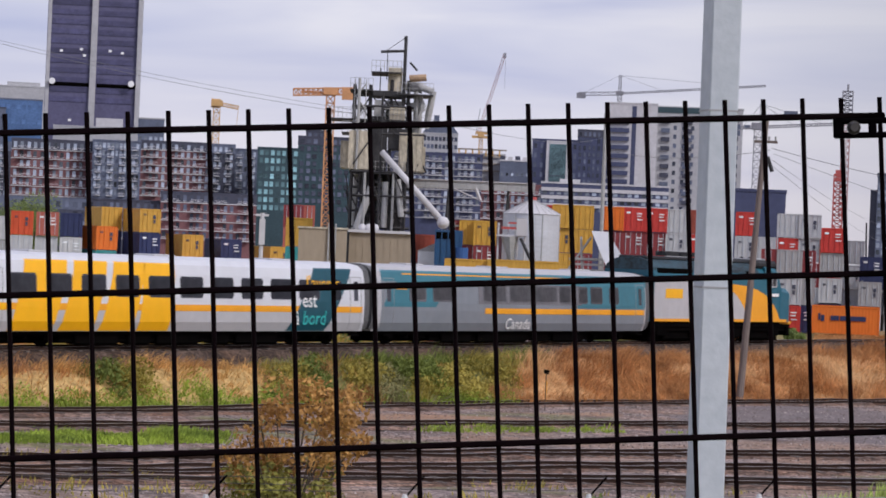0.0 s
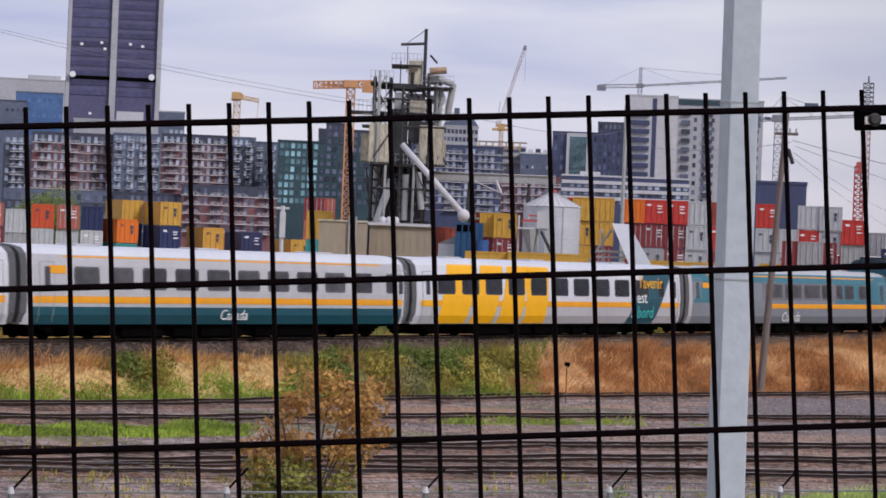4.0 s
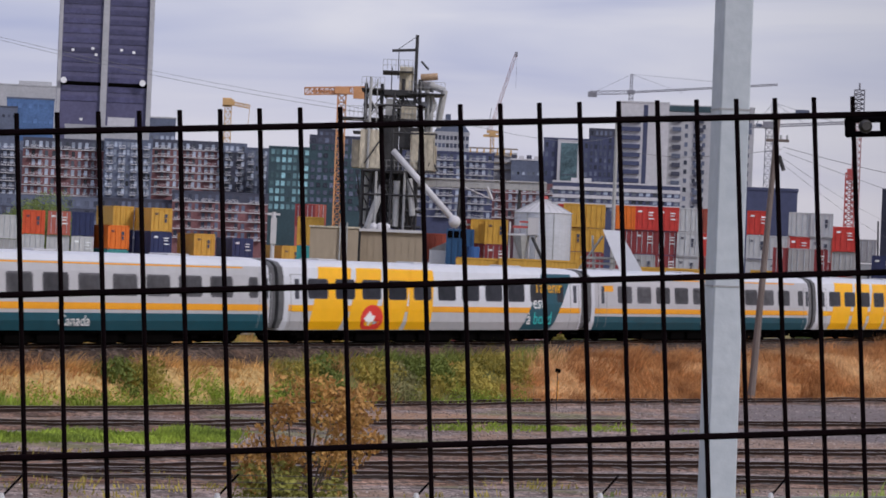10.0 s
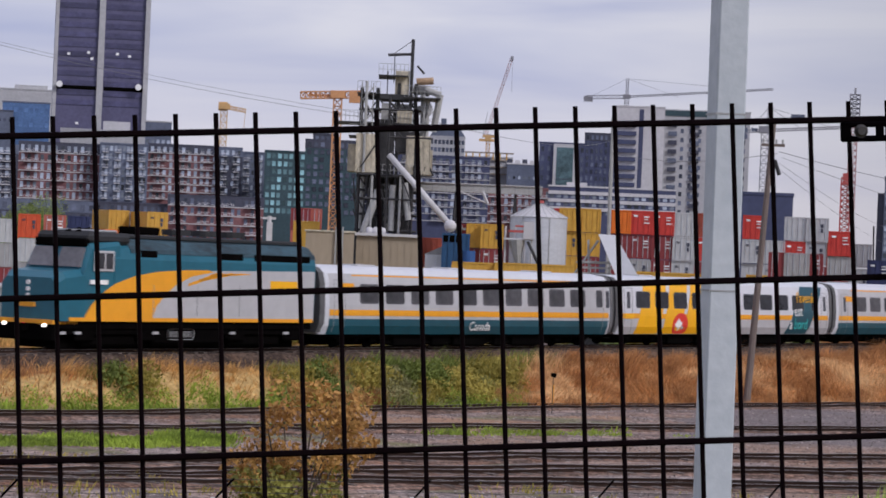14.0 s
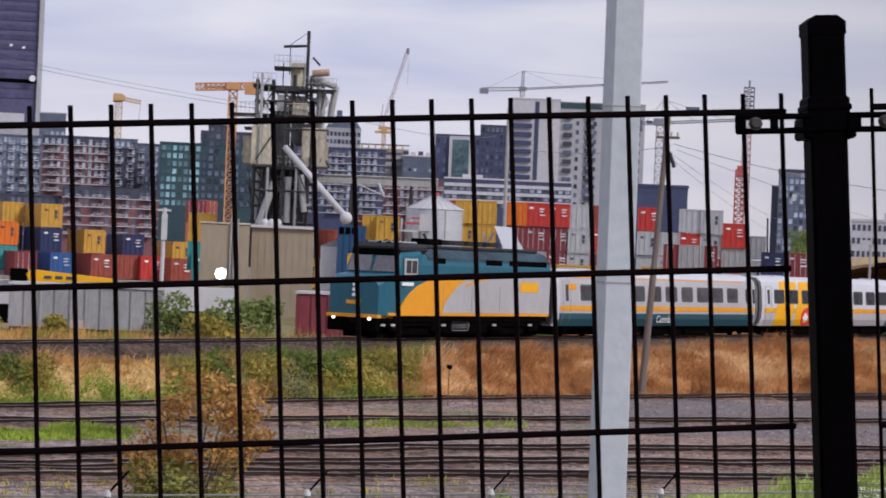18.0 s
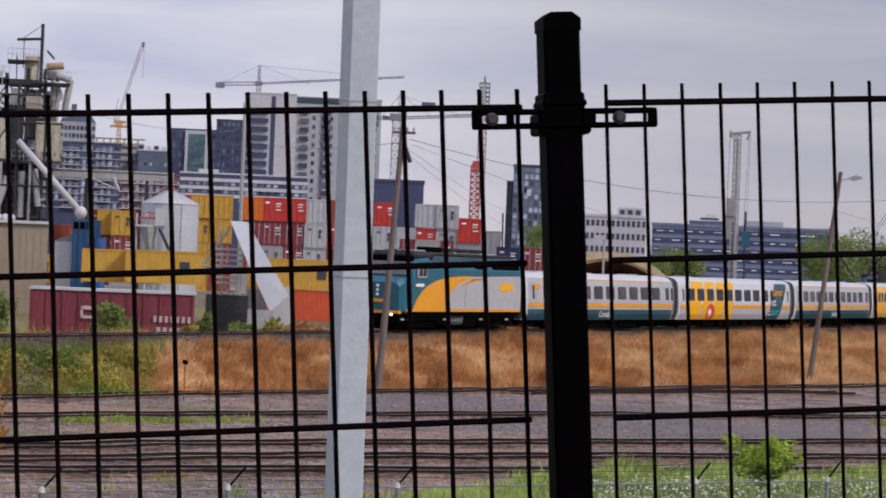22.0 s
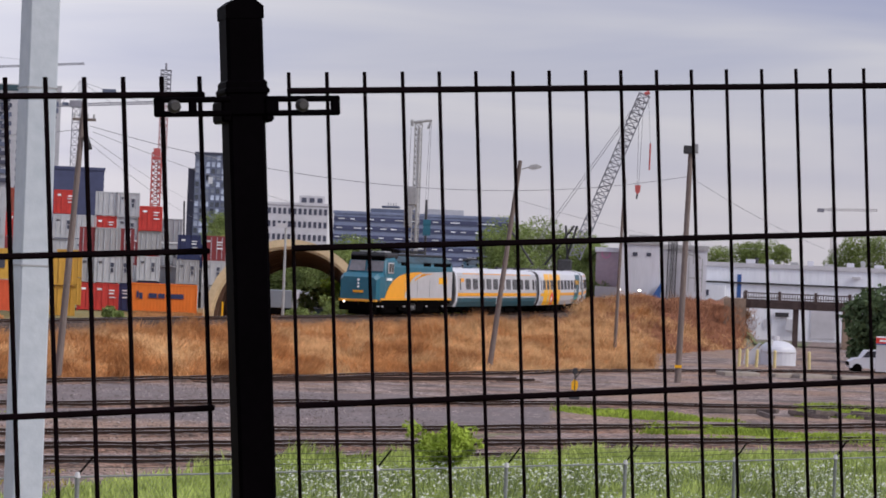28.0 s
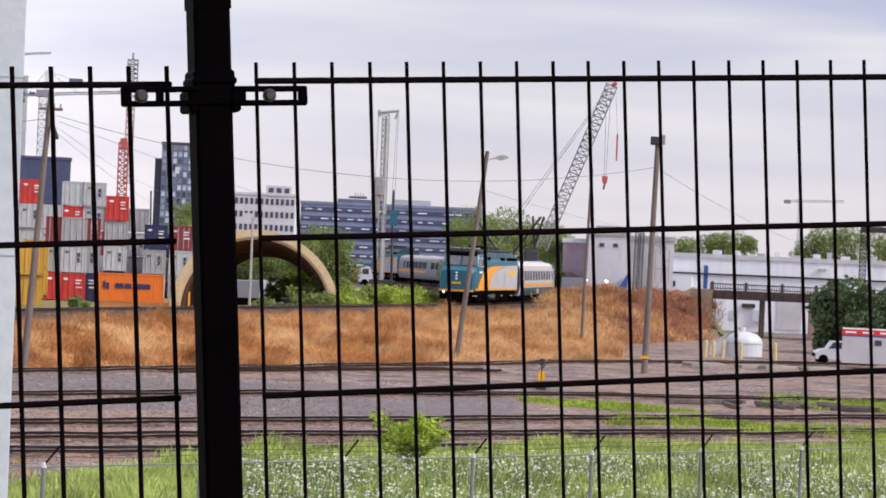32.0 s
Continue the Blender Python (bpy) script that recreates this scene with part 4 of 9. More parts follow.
rear_engine = engine("teal, amber and grey diesel engine at the tail of the train")
front_engine = copy_thing(rear_engine, pose(0, 0, 0))
front_engine["label"] = "teal, amber and grey diesel engine leading the train"
for o in front_engine.children_recursive:
    if o.name.startswith("wheelset"):
        WHEELSETS.append((o, 0.5))
coach_e = green_coach()
coach_c = copy_thing(coach_e, pose(0, 0, 0))
for o in coach_c.children_recursive:
    if o.name.startswith("wheelset"):
        WHEELSETS.append((o, 0.46))
coach_d = yellow_coach(True)
coach_b = yellow_coach(False)
coach_a = grey_coach()


# how the train goes: each vehicle rides on two points of the line
TRAIN = [(rear_engine, 0.0, ENGINE_LEN, False), (coach_e, 17.2, COACH_LEN, False), (coach_d, 43.1, COACH_LEN, False), (coach_c, 69.0, COACH_LEN, False),
         (coach_b, 94.9, COACH_LEN, False), (coach_a, 120.8, COACH_LEN, False), (front_engine, 146.7, ENGINE_LEN, True)]


def ride(s, length, turned):
    a, b = on_line(s + length * 0.15), on_line(s + length * 0.85)
    d = (b - a).normalized()
    mid = (a + b) / 2
    start = mid - d * length / 2
    rz = math.degrees(math.atan2(-d.x, d.y))
    if turned:
        start = mid + d * length / 2
        rz += 180
    return pose(start.x, start.y, RAIL_Z, 0, 0, rz)


def motions():
    times = [i * 0.5 for i in range(65)]
    for ob, off, length, turned in TRAIN:
        walk(ob, [(t, ride(train_at(t) + off, length, turned)) for t in times])
    # wheels turn as far as the train has run
    for ob, r in WHEELSETS:
        base = ob.matrix_basis.copy()
        walk(ob, [(k / 15, base @ Matrix.Rotation(-(train_at(k / 15) - train_at(0)) / r, 4, "X")) for k in range(481)])
# ---- the city ----
BRICK = mat("dark_red_brick", (0.19, 0.085, 0.09), 0.85, 0, 0.25, 6, 0.1)
CHARCOAL = mat("charcoal_cladding", (0.052, 0.056, 0.085), 0.6, 0, 0.2, 6, 0.05)
NAVY = mat("navy_cladding", (0.055, 0.065, 0.13), 0.5, 0, 0.15, 8, 0.05)
SLATE = mat("blue_grey_cladding", (0.11, 0.13, 0.19), 0.5, 0, 0.2, 6, 0.05)
TEALWALL = mat("dark_teal_cladding", (0.035, 0.07, 0.085), 0.5, 0, 0.2, 6, 0.05)
PALE = mat("pale_concrete", (0.42, 0.42, 0.44), 0.8, 0, 0.12, 8, 0.05)
OFFWHITE = mat("off_white_render", (0.55, 0.54, 0.56), 0.8, 0, 0.1, 8, 0.05)
TOWERWALL = mat("dark_bronze_curtain_wall", (0.098, 0.094, 0.175), 0.45, 0, 0.2, 9, 0.0)
FLOORBAND = mat("smoked_glass_band", (0.072, 0.070, 0.145), 0.3, 0, 0.35, 5, 0.0, rnd=0.25, fine=9)
PANE = mat("sky_lit_pane", (0.29, 0.33, 0.40), 0.2, 0.3, 0.25, 3, 0.0, rnd=0.9)
TEALPANE = mat("green_tinted_pane", (0.22, 0.40, 0.44), 0.2, 0.3, 0.25, 3, 0.0, rnd=0.8)
DIMPANE = mat("dim_pane", (0.10, 0.115, 0.165), 0.25, 0.1, 0.2, 3, 0.0, rnd=0.7)
BLUEPANE = mat("blue_curtain_glass", (0.10, 0.185, 0.38), 0.25, 0.2, 0.2, 6, 0.0, rnd=0.2)
BAYGLASS = mat("dark_green_bay_glass", (0.045, 0.085, 0.10), 0.2, 0.2, 0.4, 3, 0.0, (0.10, 0.17, 0.19))
LITPANE = mat("lit_window_strip", (0.75, 0.78, 0.80), 0.4, 0, 0.1, 3, 0.0, rnd=0.3)


def slab(name, x0, x1, y0, y1, z0, z1, material, parent, label=""):
    return part(name, box(B(), x0, x1, y0, y1, z0, z1), material, parent, label)


def windows(parent, x0, x1, z0, z1, cols, rows, w, h, material, y=0.0, sill=None, skip=0.0, jitter=0.0):
    """A grid of windows on the front of a building; each has a frame or sill of its own."""
    mesh = None
    for r in range(rows):
        for c in range(cols):
            if random.random() < skip:
                continue
            x = x0 + (x1 - x0) * (c + 0.5) / cols + random.uniform(-jitter, jitter)
            z = z0 + (z1 - z0) * (r + 0.5) / rows
            if mesh is None:
                bm = B()
                box(bm, -w / 2, w / 2, -0.06, 0.1, -h / 2, h / 2)
                mesh = part("window", bm, material, parent)
                mesh.matrix_basis = pose(x, y, z)
                if sill:
                    bm = B()
                    box(bm, -w / 2 - 0.1, w / 2 + 0.1, -0.14, 0.1, -h / 2 - 0.18, -h / 2)
                    st = part("sill", bm, sill, mesh)
            else:
                ob = share("window", mesh.data, parent, pose(x, y, z))
                if sill:
                    share("sill", st.data, ob, pose(0, 0, 0))


def building(name, label, b0, b1, dist, top, depth, wall, turn=0.0, cap=None, bottom=0.4, cat="building"):
    w = dist * radians(b1 - b0)
    h = thing(name, at((b0 + b1) / 2, dist, 0, turn), label, cat, "city buildings")
    slab("wall", -w / 2, w / 2, 0, depth, bottom, top - 0.5, wall, h)
    slab("roof", -w / 2 - 0.15, w / 2 + 0.15, -0.15, depth + 0.15, top - 0.5, top, cap or wall, h)
    return h, w


def balconies(h, xs, zs, w, material, d=1.4):
    mesh = None
    for x in xs:
        for z in zs:
            if mesh is None:
                bm = B()
                box(bm, -w / 2, w / 2, -d, 0.05, -0.12, 0.08)
                for k in range(int(w / 0.5) + 1):
                    box(bm, -w / 2 + k * 0.5, -w / 2 + k * 0.5 + 0.06, -d, -d + 0.05, 0.08, 1.0)
                box(bm, -w / 2, w / 2, -d, -d + 0.05, 0.95, 1.05)
                mesh = part("balcony", bm, material, h)
                mesh.matrix_basis = pose(x, 0, z)
            else:
                share("balcony", mesh.data, h, pose(x, 0, z))


# tall dark tower with pale concrete edges
def tower():
    b0, b1, d = -8.03, -6.11, 1150
    h, w = building("office_tower", "tall dark glass office tower with pale concrete edges", b0, b1, d, 190, 38, TOWERWALL, 0)
    for x, r in ((-w / 2 + 0.9, 0.7), (w * -0.005, 1.25), (w / 2 - 1.0, 0.95)):
        slab("column", x - r, x + r, -1.4, 1.4, 0.4, 190, PALE, h, "pale concrete column")
    for s in (-1, 1):
        xm = s * w / 4
        for k in range(46):
            z = 3 + k * 3.95
            if 60 < z < 125:
                slab("floor_band", xm - w / 4 + 1.6, xm + w / 4 - 1.6, -0.25, 0.1, z, z + 2.1, FLOORBAND, h)
        slab("plant_floor", xm - w / 4 + 1.5, xm + w / 4 - 1.5, -0.15, 0.12, 68.56, 72.24, UNDER, h, "dark louvred plant floor")
    # Plain white discs near the outer edges at the plant floor.
    for x, z in ((-7.89, 70.31), (-6.30, 70.46)):
        bm = B()
        px = (x - (b0 + b1) / 2) * radians(1) * d
        tube(bm, (px, -3.2, z), (px, -1, z), 1.3, 10)
        part("beacon", bm, TEXT_WHITE, h, "white round disc at the plant floor")
    for b, z in ((-7.73, 82.91), (-7.33, 83.77), (-7.26, 81.31), (-6.75, 83.66), (-6.50, 82.98), (-7.51, 54.77)):
        px = (b - (b0 + b1) / 2) * radians(1) * d
        slab("lit_window", px - 0.6, px + 0.6, -0.35, 0.1, z - 0.5, z + 0.5, TEXT_WHITE, h)


tower()


def far_left():
    h, w = building("office_block", "pinkish grey office block far off", -9.91, -8.03, 1060, 63.00, 30, PALE, 0)
    windows(h, -w / 2, w / 2, 38, 56, 12, 3, 1.2, 0.8, DIMPANE)
    slab("plant_room", w * 0.1, w * 0.45, 2, 20, 63.00, 64.47, PALE, h)
    h, w = building("glass_block", "blue glass office block", -9.01, -8.06, 1010, 55.69, 24, BLUEPANE, 0, SLATE)
    windows(h, -w / 2, w / 2, 24, 55.29, 9, 6, 1.3, 1.6, BLUEPANE)
    h, w = building("dark_block", "dark grey slab block", -9.78, -8.79, 1000, 51.93, 24, SLATE, 0, CHARCOAL)
    windows(h, -w / 2, w / 2, 18, 51.14, 9, 6, 1.0, 1.0, DIMPANE)
    h, w = building("small_block", "small blue-grey block behind the flats", -6.12, -5.59, 1020, 51.48, 15, SLATE, 0, PALE)
    windows(h, -w / 2, w / 2, 30, 46, 5, 4, 1.1, 1.3, PANE)
    h, w = building("pavilion", "pale low block at the tower's foot", -7.83, -6.12, 1050, 48.66, 15, PALE, 0)
    slab("upper_storey", w * 0.0, w * 0.32, 1, 10, 48.24, 51.88, OFFWHITE, h)


far_left()


def flat_block(label, b0, b1, dist, top, wall, cols, rows, pane, floor=3.1, band=None, upper=None, skip=0.06, wf=0.48, hf=0.6, balc=0, turn=0.0):
    h, w = building("apartment_block", label, b0, b1, dist, top, 16, wall, turn, upper or wall)
    z1 = top - 0.6
    z0 = z1 - rows * floor
    if upper:
        slab("top_storey", -w / 2 - 0.1, w / 2 + 0.1, -0.1, 15, z1 - floor, z1 + 0.1, upper, h)
    windows(h, -w / 2 + 0.3, w / 2 - 0.3, z0, z1, cols, rows, w / cols * wf, floor * hf, pane, y=-0.12 if upper else 0.0, sill=band, skip=skip, jitter=0.12)
    for k in range(rows):
        if band:
            slab("floor_band", -w / 2, w / 2, -0.16, 0.05, z0 + k * floor - 0.14, z0 + k * floor + 0.14, band, h)
    if balc:
        step = w / balc
        balconies(h, [-w / 2 + step * (k + 0.5) for k in range(balc)], [z0 + k * floor for k in range(rows)], step * 0.5, OFFWHITE)
    return h


flat_block("dark brick flats with pale balconies", -9.22, -8.65, 950, 38.21, CHARCOAL, 4, 7, PANE, upper=SLATE, balc=1, floor=2.6)
flat_block("brown brick flats with white floor bands", -8.65, -7.02, 953, 39.74, BRICK, 12, 7, PANE, band=OFFWHITE, upper=CHARCOAL, balc=3)
flat_block("blue-grey glazed flats with open balconies", -7.02, -6.04, 946, 40.20, SLATE, 11, 7, PANE, wf=0.6, hf=0.66, balc=4, floor=2.6)
flat_block("brown brick flats with a charcoal top storey", -6.04, -4.61, 953, 40.95, BRICK, 11, 7, PANE, band=OFFWHITE, upper=CHARCOAL, balc=3, floor=2.6)
flat_block("charcoal flats with pale balconies", -4.61, -4.13, 950, 40.67, CHARCOAL, 4, 7, PANE, upper=SLATE, balc=2, floor=2.6)
flat_block("blue-grey flats with narrow windows", -4.15, -3.67, 957, 39.66, SLATE, 5, 7, PANE, balc=2, floor=2.6)
flat_block("teal glass block of flats", -3.67, -2.82, 931, 39.65, TEALWALL, 7, 8, TEALPANE, wf=0.62, hf=0.62, floor=2.6)
flat_block("taller dark teal block of flats", -2.85, -1.62, 978, 45.84, TEALWALL, 9, 10, DIMPANE, upper=CHARCOAL, wf=0.6, floor=2.6)
flat_block("dark penthouse block behind the teal flats", -2.70, -2.19, 1007, 49.24, CHARCOAL, 4, 3, DIMPANE, floor=2.6)
flat_block("low dark brick terrace with white bands", -5.60, -3.65, 893, 22.93, BRICK, 14, 5, DIMPANE, floor=2.9, band=OFFWHITE, upper=CHARCOAL, balc=4)
flat_block("low dark terrace behind the containers", -9.17, -7.03, 893, 19.38, CHARCOAL, 12, 4, DIMPANE, floor=3, band=SLATE, upper=SLATE)
flat_block("low grey terrace behind the containers", -7.09, -5.55, 896, 19.71, CHARCOAL, 11, 4, DIMPANE, floor=3, band=PALE)


# Wall colour made paler and bluer to stand in for distant haze.
OFFICE = mat("hazy_blue_office_wall", (0.19, 0.225, 0.33), 0.5, 0, 0.15, 8, 0.05)


def middle_city():
    # behind and right of the works
    flat_block("navy block of flats with long balconies", -1.72, 0.94, 985, 42.21, NAVY, 20, 9, PANE, floor=2.5, band=PALE, balc=4)
    h, w = building("stone_block", "pale grey office block with a hipped roof", -0.31, 0.41, 1050, 51.98, 20, PALE, 0)
    bm = B()
    prism(bm, [(-w / 2, 51.98), (w / 2, 51.98), (w * 0.3, 55.58), (-w * 0.3, 55.58)], 0, 18)
    part("hipped_roof", bm, SLATE, h)
    windows(h, -w / 2, w / 2, 28, 51.13, 9, 8, 1.1, 1.6, DIMPANE)
    slab("chimney", -w * 0.2, -w * 0.05, 3, 6, 55.27, 58.66, SLATE, h)
    h, w = building("building_shell", "unfinished concrete block with yellow formwork", 0.43, 1.40, 1000, 43.14, 20, PALE, 0)
    for k in range(4):
        slab("floor_slab", -w / 2 - 0.3, w / 2 + 0.3, -0.6, 1, 36.68 + k * 2.5, 36.68 + k * 2.5 + 0.5, CONCRETE_TAN, h)
    for k in range(7):
        slab("formwork", -w / 2 + k * w / 7, -w / 2 + k * w / 7 + 0.5, -0.5, 0.1, 41.73, 44.35, FORMWORK, h, "yellow formwork panel")
    h, w = building("white_block", "white roofed block with roof plant", 1.29, 1.91, 990, 40.85, 20, SLATE, 0, OFFWHITE)
    windows(h, -w / 2, w / 2, 22, 40.25, 6, 2, 0.8, 1.0, PANE)
    for k in range(4):
        slab("roof_unit", -w / 2 + k * w / 4, -w / 2 + k * w / 4 + w / 6, 1, 3, 40.85, 42.25 - 0.3 * (k % 2), OFFWHITE if k % 2 else CHARCOAL, h)
    flat_block("long dark maroon block of flats", 0.93, 2.23, 860, 28.97, BRICK, 9, 4, PANE, floor=2.6, band=OFFWHITE, balc=4)
    flat_block("dark flat-roofed block behind the flats", 1.11, 2.15, 1040, 38.19, CHARCOAL, 5, 2, DIMPANE)
    h, w = building("office_block", "navy office block with a white framed glass bay", 1.94, 2.88, 1000, 49.23, 22, NAVY, 0)
    windows(h, -w / 2, w / 2, 14, 48.42, 7, 10, 1.0, 1.7, DIMPANE)
    bx = w * 0.06
    slab("bay_frame", bx - 4.1, bx + 4.1, -1.2, 0.2, 12, 48.62, OFFWHITE, h, "white frame of the glass bay")
    slab("bay_glass", bx - 3.0, bx + 3.0, -1.35, 0, 12.5, 47.41, BAYGLASS, h, "dark green glass bay")
    for k in range(6):
        slab("mullion", bx - 3.0, bx + 3.0, -1.45, -1.3, 18 + k * 3.6, 18.25 + k * 3.6, CHARCOAL, h)
    flat_block("tall navy block of flats", 2.86, 3.55, 1150, 60.18, NAVY, 7, 12, DIMPANE, band=None, upper=CHARCOAL, floor=2.8)
    # the pale high-rise
    h, w = building("high_rise", "pale high-rise with striped balconies and small windows", 3.48, 4.47, 950, 60.48, 24, OFFWHITE, 0)
    for k in range(10):
        z = 27.04 + k * 2.9
        slab("balcony", -w / 2 - 0.2, -w * 0.07, -0.9, 0.1, z, z + 1.5, NAVY, h, "dark balcony bay")
    slab("stair_strip", w * -0.02, w * 0.07, -0.1, 0.1, 16, 59.33, NAVY, h)
    h, w = building("high_rise", "grey high-rise with rows of recessed balconies", 4.45, 6.21, 956, 60.12, 24, PALE, 0)
    for c in range(4):
        x = -w / 2 + w * (0.06 + 0.26 * c)
        for r in range(11):
            z = 23.61 + r * 3.05
            slab("balcony", x, x + w * 0.1, -0.7, 0.1, z, z + 1.5, CHARCOAL if (r + c) % 3 else SLATE, h)
    windows(h, -w / 2 + w * 0.17, w / 2 - 0.5, 23.61, 57.43, 8, 11, 1.1, 1.5, DIMPANE)
    slab("crown", -w / 2 + 0.5, w / 2 - 3, -0.2, 10, 57.82, 59.74, TEALWALL, h, "dark glazed crown")
    # low long white banded building in front
    h, w = building("office_block", "long low office block with white bands", 2.16, 4.76, 840, 29.59, 15, NAVY, 0, OFFWHITE)
    for k in range(3):
        slab("white_band", -w / 2, w / 2, -0.35, 0.1, 26.88 - 2.38 * k, 27.90 - 2.38 * k, OFFWHITE, h)
        windows(h, -w / 2, w / 2, 25.70 - 2.38 * k, 26.88 - 2.38 * k, 18, 1, 1.3, 1.0, PANE)
    slab("roof_shed", w * -0.36, w * -0.2, 2, 6, 29.59, 30.61, OFFWHITE, h)
    h, w = building("warehouse", "blue-grey flat roofed warehouse", 6.11, 7.14, 500, 20.36, 20, NAVY, 0)
    # right of the post: seen when the lookout turns
    h, w = building("office_tower", "blue glass office tower with a stepped top", 8.97, 9.61, 600, 27.50, 18, SLATE, 0, CHARCOAL)
    windows(h, -w / 2, w / 2, 10, 27.02, 6, 12, 0.75, 1.0, PANE)
    slab("side_wing", -w / 2 - 1.4, -w / 2, 1, 12, 0.4, 23.95, CHARCOAL, h)
    slab("bright_window", -0.4, 0.5, -0.12, 0.1, 20.78, 22.23, LITPANE, h)
    h, w = building("apartment_block", "white terraced block of flats", 10.47, 11.72, 520, 16.06, 18, OFFWHITE, 0)
    windows(h, -w / 2, w / 2, 6, 15.64, 12, 4, 0.55, 1.1, CHARCOAL)
    slab("upper_storey", w * 0.02, w * 0.44, 1, 12, 15.96, 17.49, OFFWHITE, h)
    for k in range(3):
        slab("upper_window", w * (0.06 + 0.13 * k), w * (0.14 + 0.13 * k), 0.9, 1.1, 16.17, 17.05, CHARCOAL, h)
    h, w = building("office_block", "long blue-grey office block with lit window strips", 11.84, 15.54, 520, 14.93, 24, OFFICE, 0, OFFICE)
    for r in range(7):
        slab("floor_band", -w / 2, w / 2, -0.12, 0.1, 2.97 + 1.68 * r, 3.81 + 1.68 * r, NAVY, h, "dark window band")
        for c in range(13):
            if random.random() < 0.75:
                x = -w / 2 + w * (c + random.uniform(0.1, 0.5)) / 13
                slab("lit_strip", x, x + w / 13 * random.uniform(0.3, 0.7), -0.18, 0.1, 3.29 + 1.68 * r, 3.50 + 1.68 * r, LITPANE, h)
    slab("roof_plant", -w * 0.30, -w * 0.05, 4, 16, 14.93, 15.66, SLATE, h, "round-cornered roof plant room")
    slab("roof_plant", -w * 0.24, -w * 0.14, 6, 14, 15.98, 16.29, SLATE, h)
    slab("roof_plant", -w * 0.0, w * 0.22, 4, 16, 14.93, 15.96, PALE, h)
    for k in range(4):
        bm = B()
        tube(bm, (-w * (0.16 + 0.015 * k), 8, 16.08), (-w * (0.16 + 0.015 * k), 8, 16.92), 0.06, 5)
        part("aerial", bm, CHARCOAL, h)


FORMWORK = mat("yellow_formwork", (0.55, 0.32, 0.08), 0.7, 0, 0.2, 2)
CONCRETE_TAN = mat("raw_concrete", (0.30, 0.26, 0.22), 0.9, 0, 0.2, 3, 0.1)
middle_city()


# ---- tower cranes ----
CRANE_ORANGE = mat("orange_crane_steel", (0.58, 0.29, 0.13), 0.6, 0, 0.15, 2)
CRANE_YELLOW = mat("yellow_crane_steel", (0.58, 0.36, 0.15), 0.6, 0, 0.15, 2)
CRANE_RED = mat("red_crane_steel", (0.45, 0.09, 0.085), 0.6, 0, 0.15, 2)
CRANE_GREY = mat("grey_crane_steel", (0.24, 0.24, 0.27), 0.6, 0, 0.15, 2)
CRANE_PINK = mat("pale_red_crane_steel", (0.40, 0.22, 0.22), 0.6, 0, 0.15, 2)
CRANE_WHITE = mat("white_crane_steel", (0.55, 0.53, 0.53), 0.6, 0, 0.1, 2)


def lattice(bm, p, q, w, bays, r, up=(0, 0, 1)):
    """A square lattice mast or boom of width w from p to q."""
    p, q = Vector(p), Vector(q)
    d = (q - p).normalized()
    a = d.cross(Vector(up))
    a = (a if a.length > 0.1 else d.cross(Vector((0, 1, 0)))).normalized()
    b = d.cross(a).normalized()
    cor = [(a * sx + b * sy) * w / 2 for sx, sy in ((-1, -1), (1, -1), (1, 1), (-1, 1))]
    for c in cor:
        tube(bm, p + c, q + c, r, 4)
    for k in range(bays):
        u, v = p + (q - p) * k / bays, p + (q - p) * (k + 1) / bays
        for i in range(4):
            c, e = cor[i], cor[(i + 1) % 4]
            tube(bm, u + c, v + e, r * 0.6, 3, caps=False)
            tube(bm, v + c, v + e, r * 0.6, 3, caps=False)
    return bm


def jib_crane(label, b, dist, top, mast_w, r, mast, jib, cab=True):
    """mast: material; jib: list of (from, to, width, bays, material) in the crane's own space."""
    cr = thing("tower_crane", at(b, dist), label, "crane", "tower cranes")
    part("mast", lattice(B(), (0, 0, 0.4), (0, 0, top), mast_w, max(6, int(top / mast_w)), r), mast, cr)
    for p, q, w, bays, m in jib:
        part("jib", lattice(B(), p, q, w, bays, r * 0.8), m, cr)
    if cab:
        slab("cab", -mast_w * 0.9, mast_w * 0.9, -mast_w * 0.8, mast_w * 0.8, top, top + mast_w * 0.9, mast, cr)
    return cr


def across(dx, dist):
    """Metres across the line of sight that dx thousandths of the lens length cover at a distance."""
    return dx / 4950 * dist


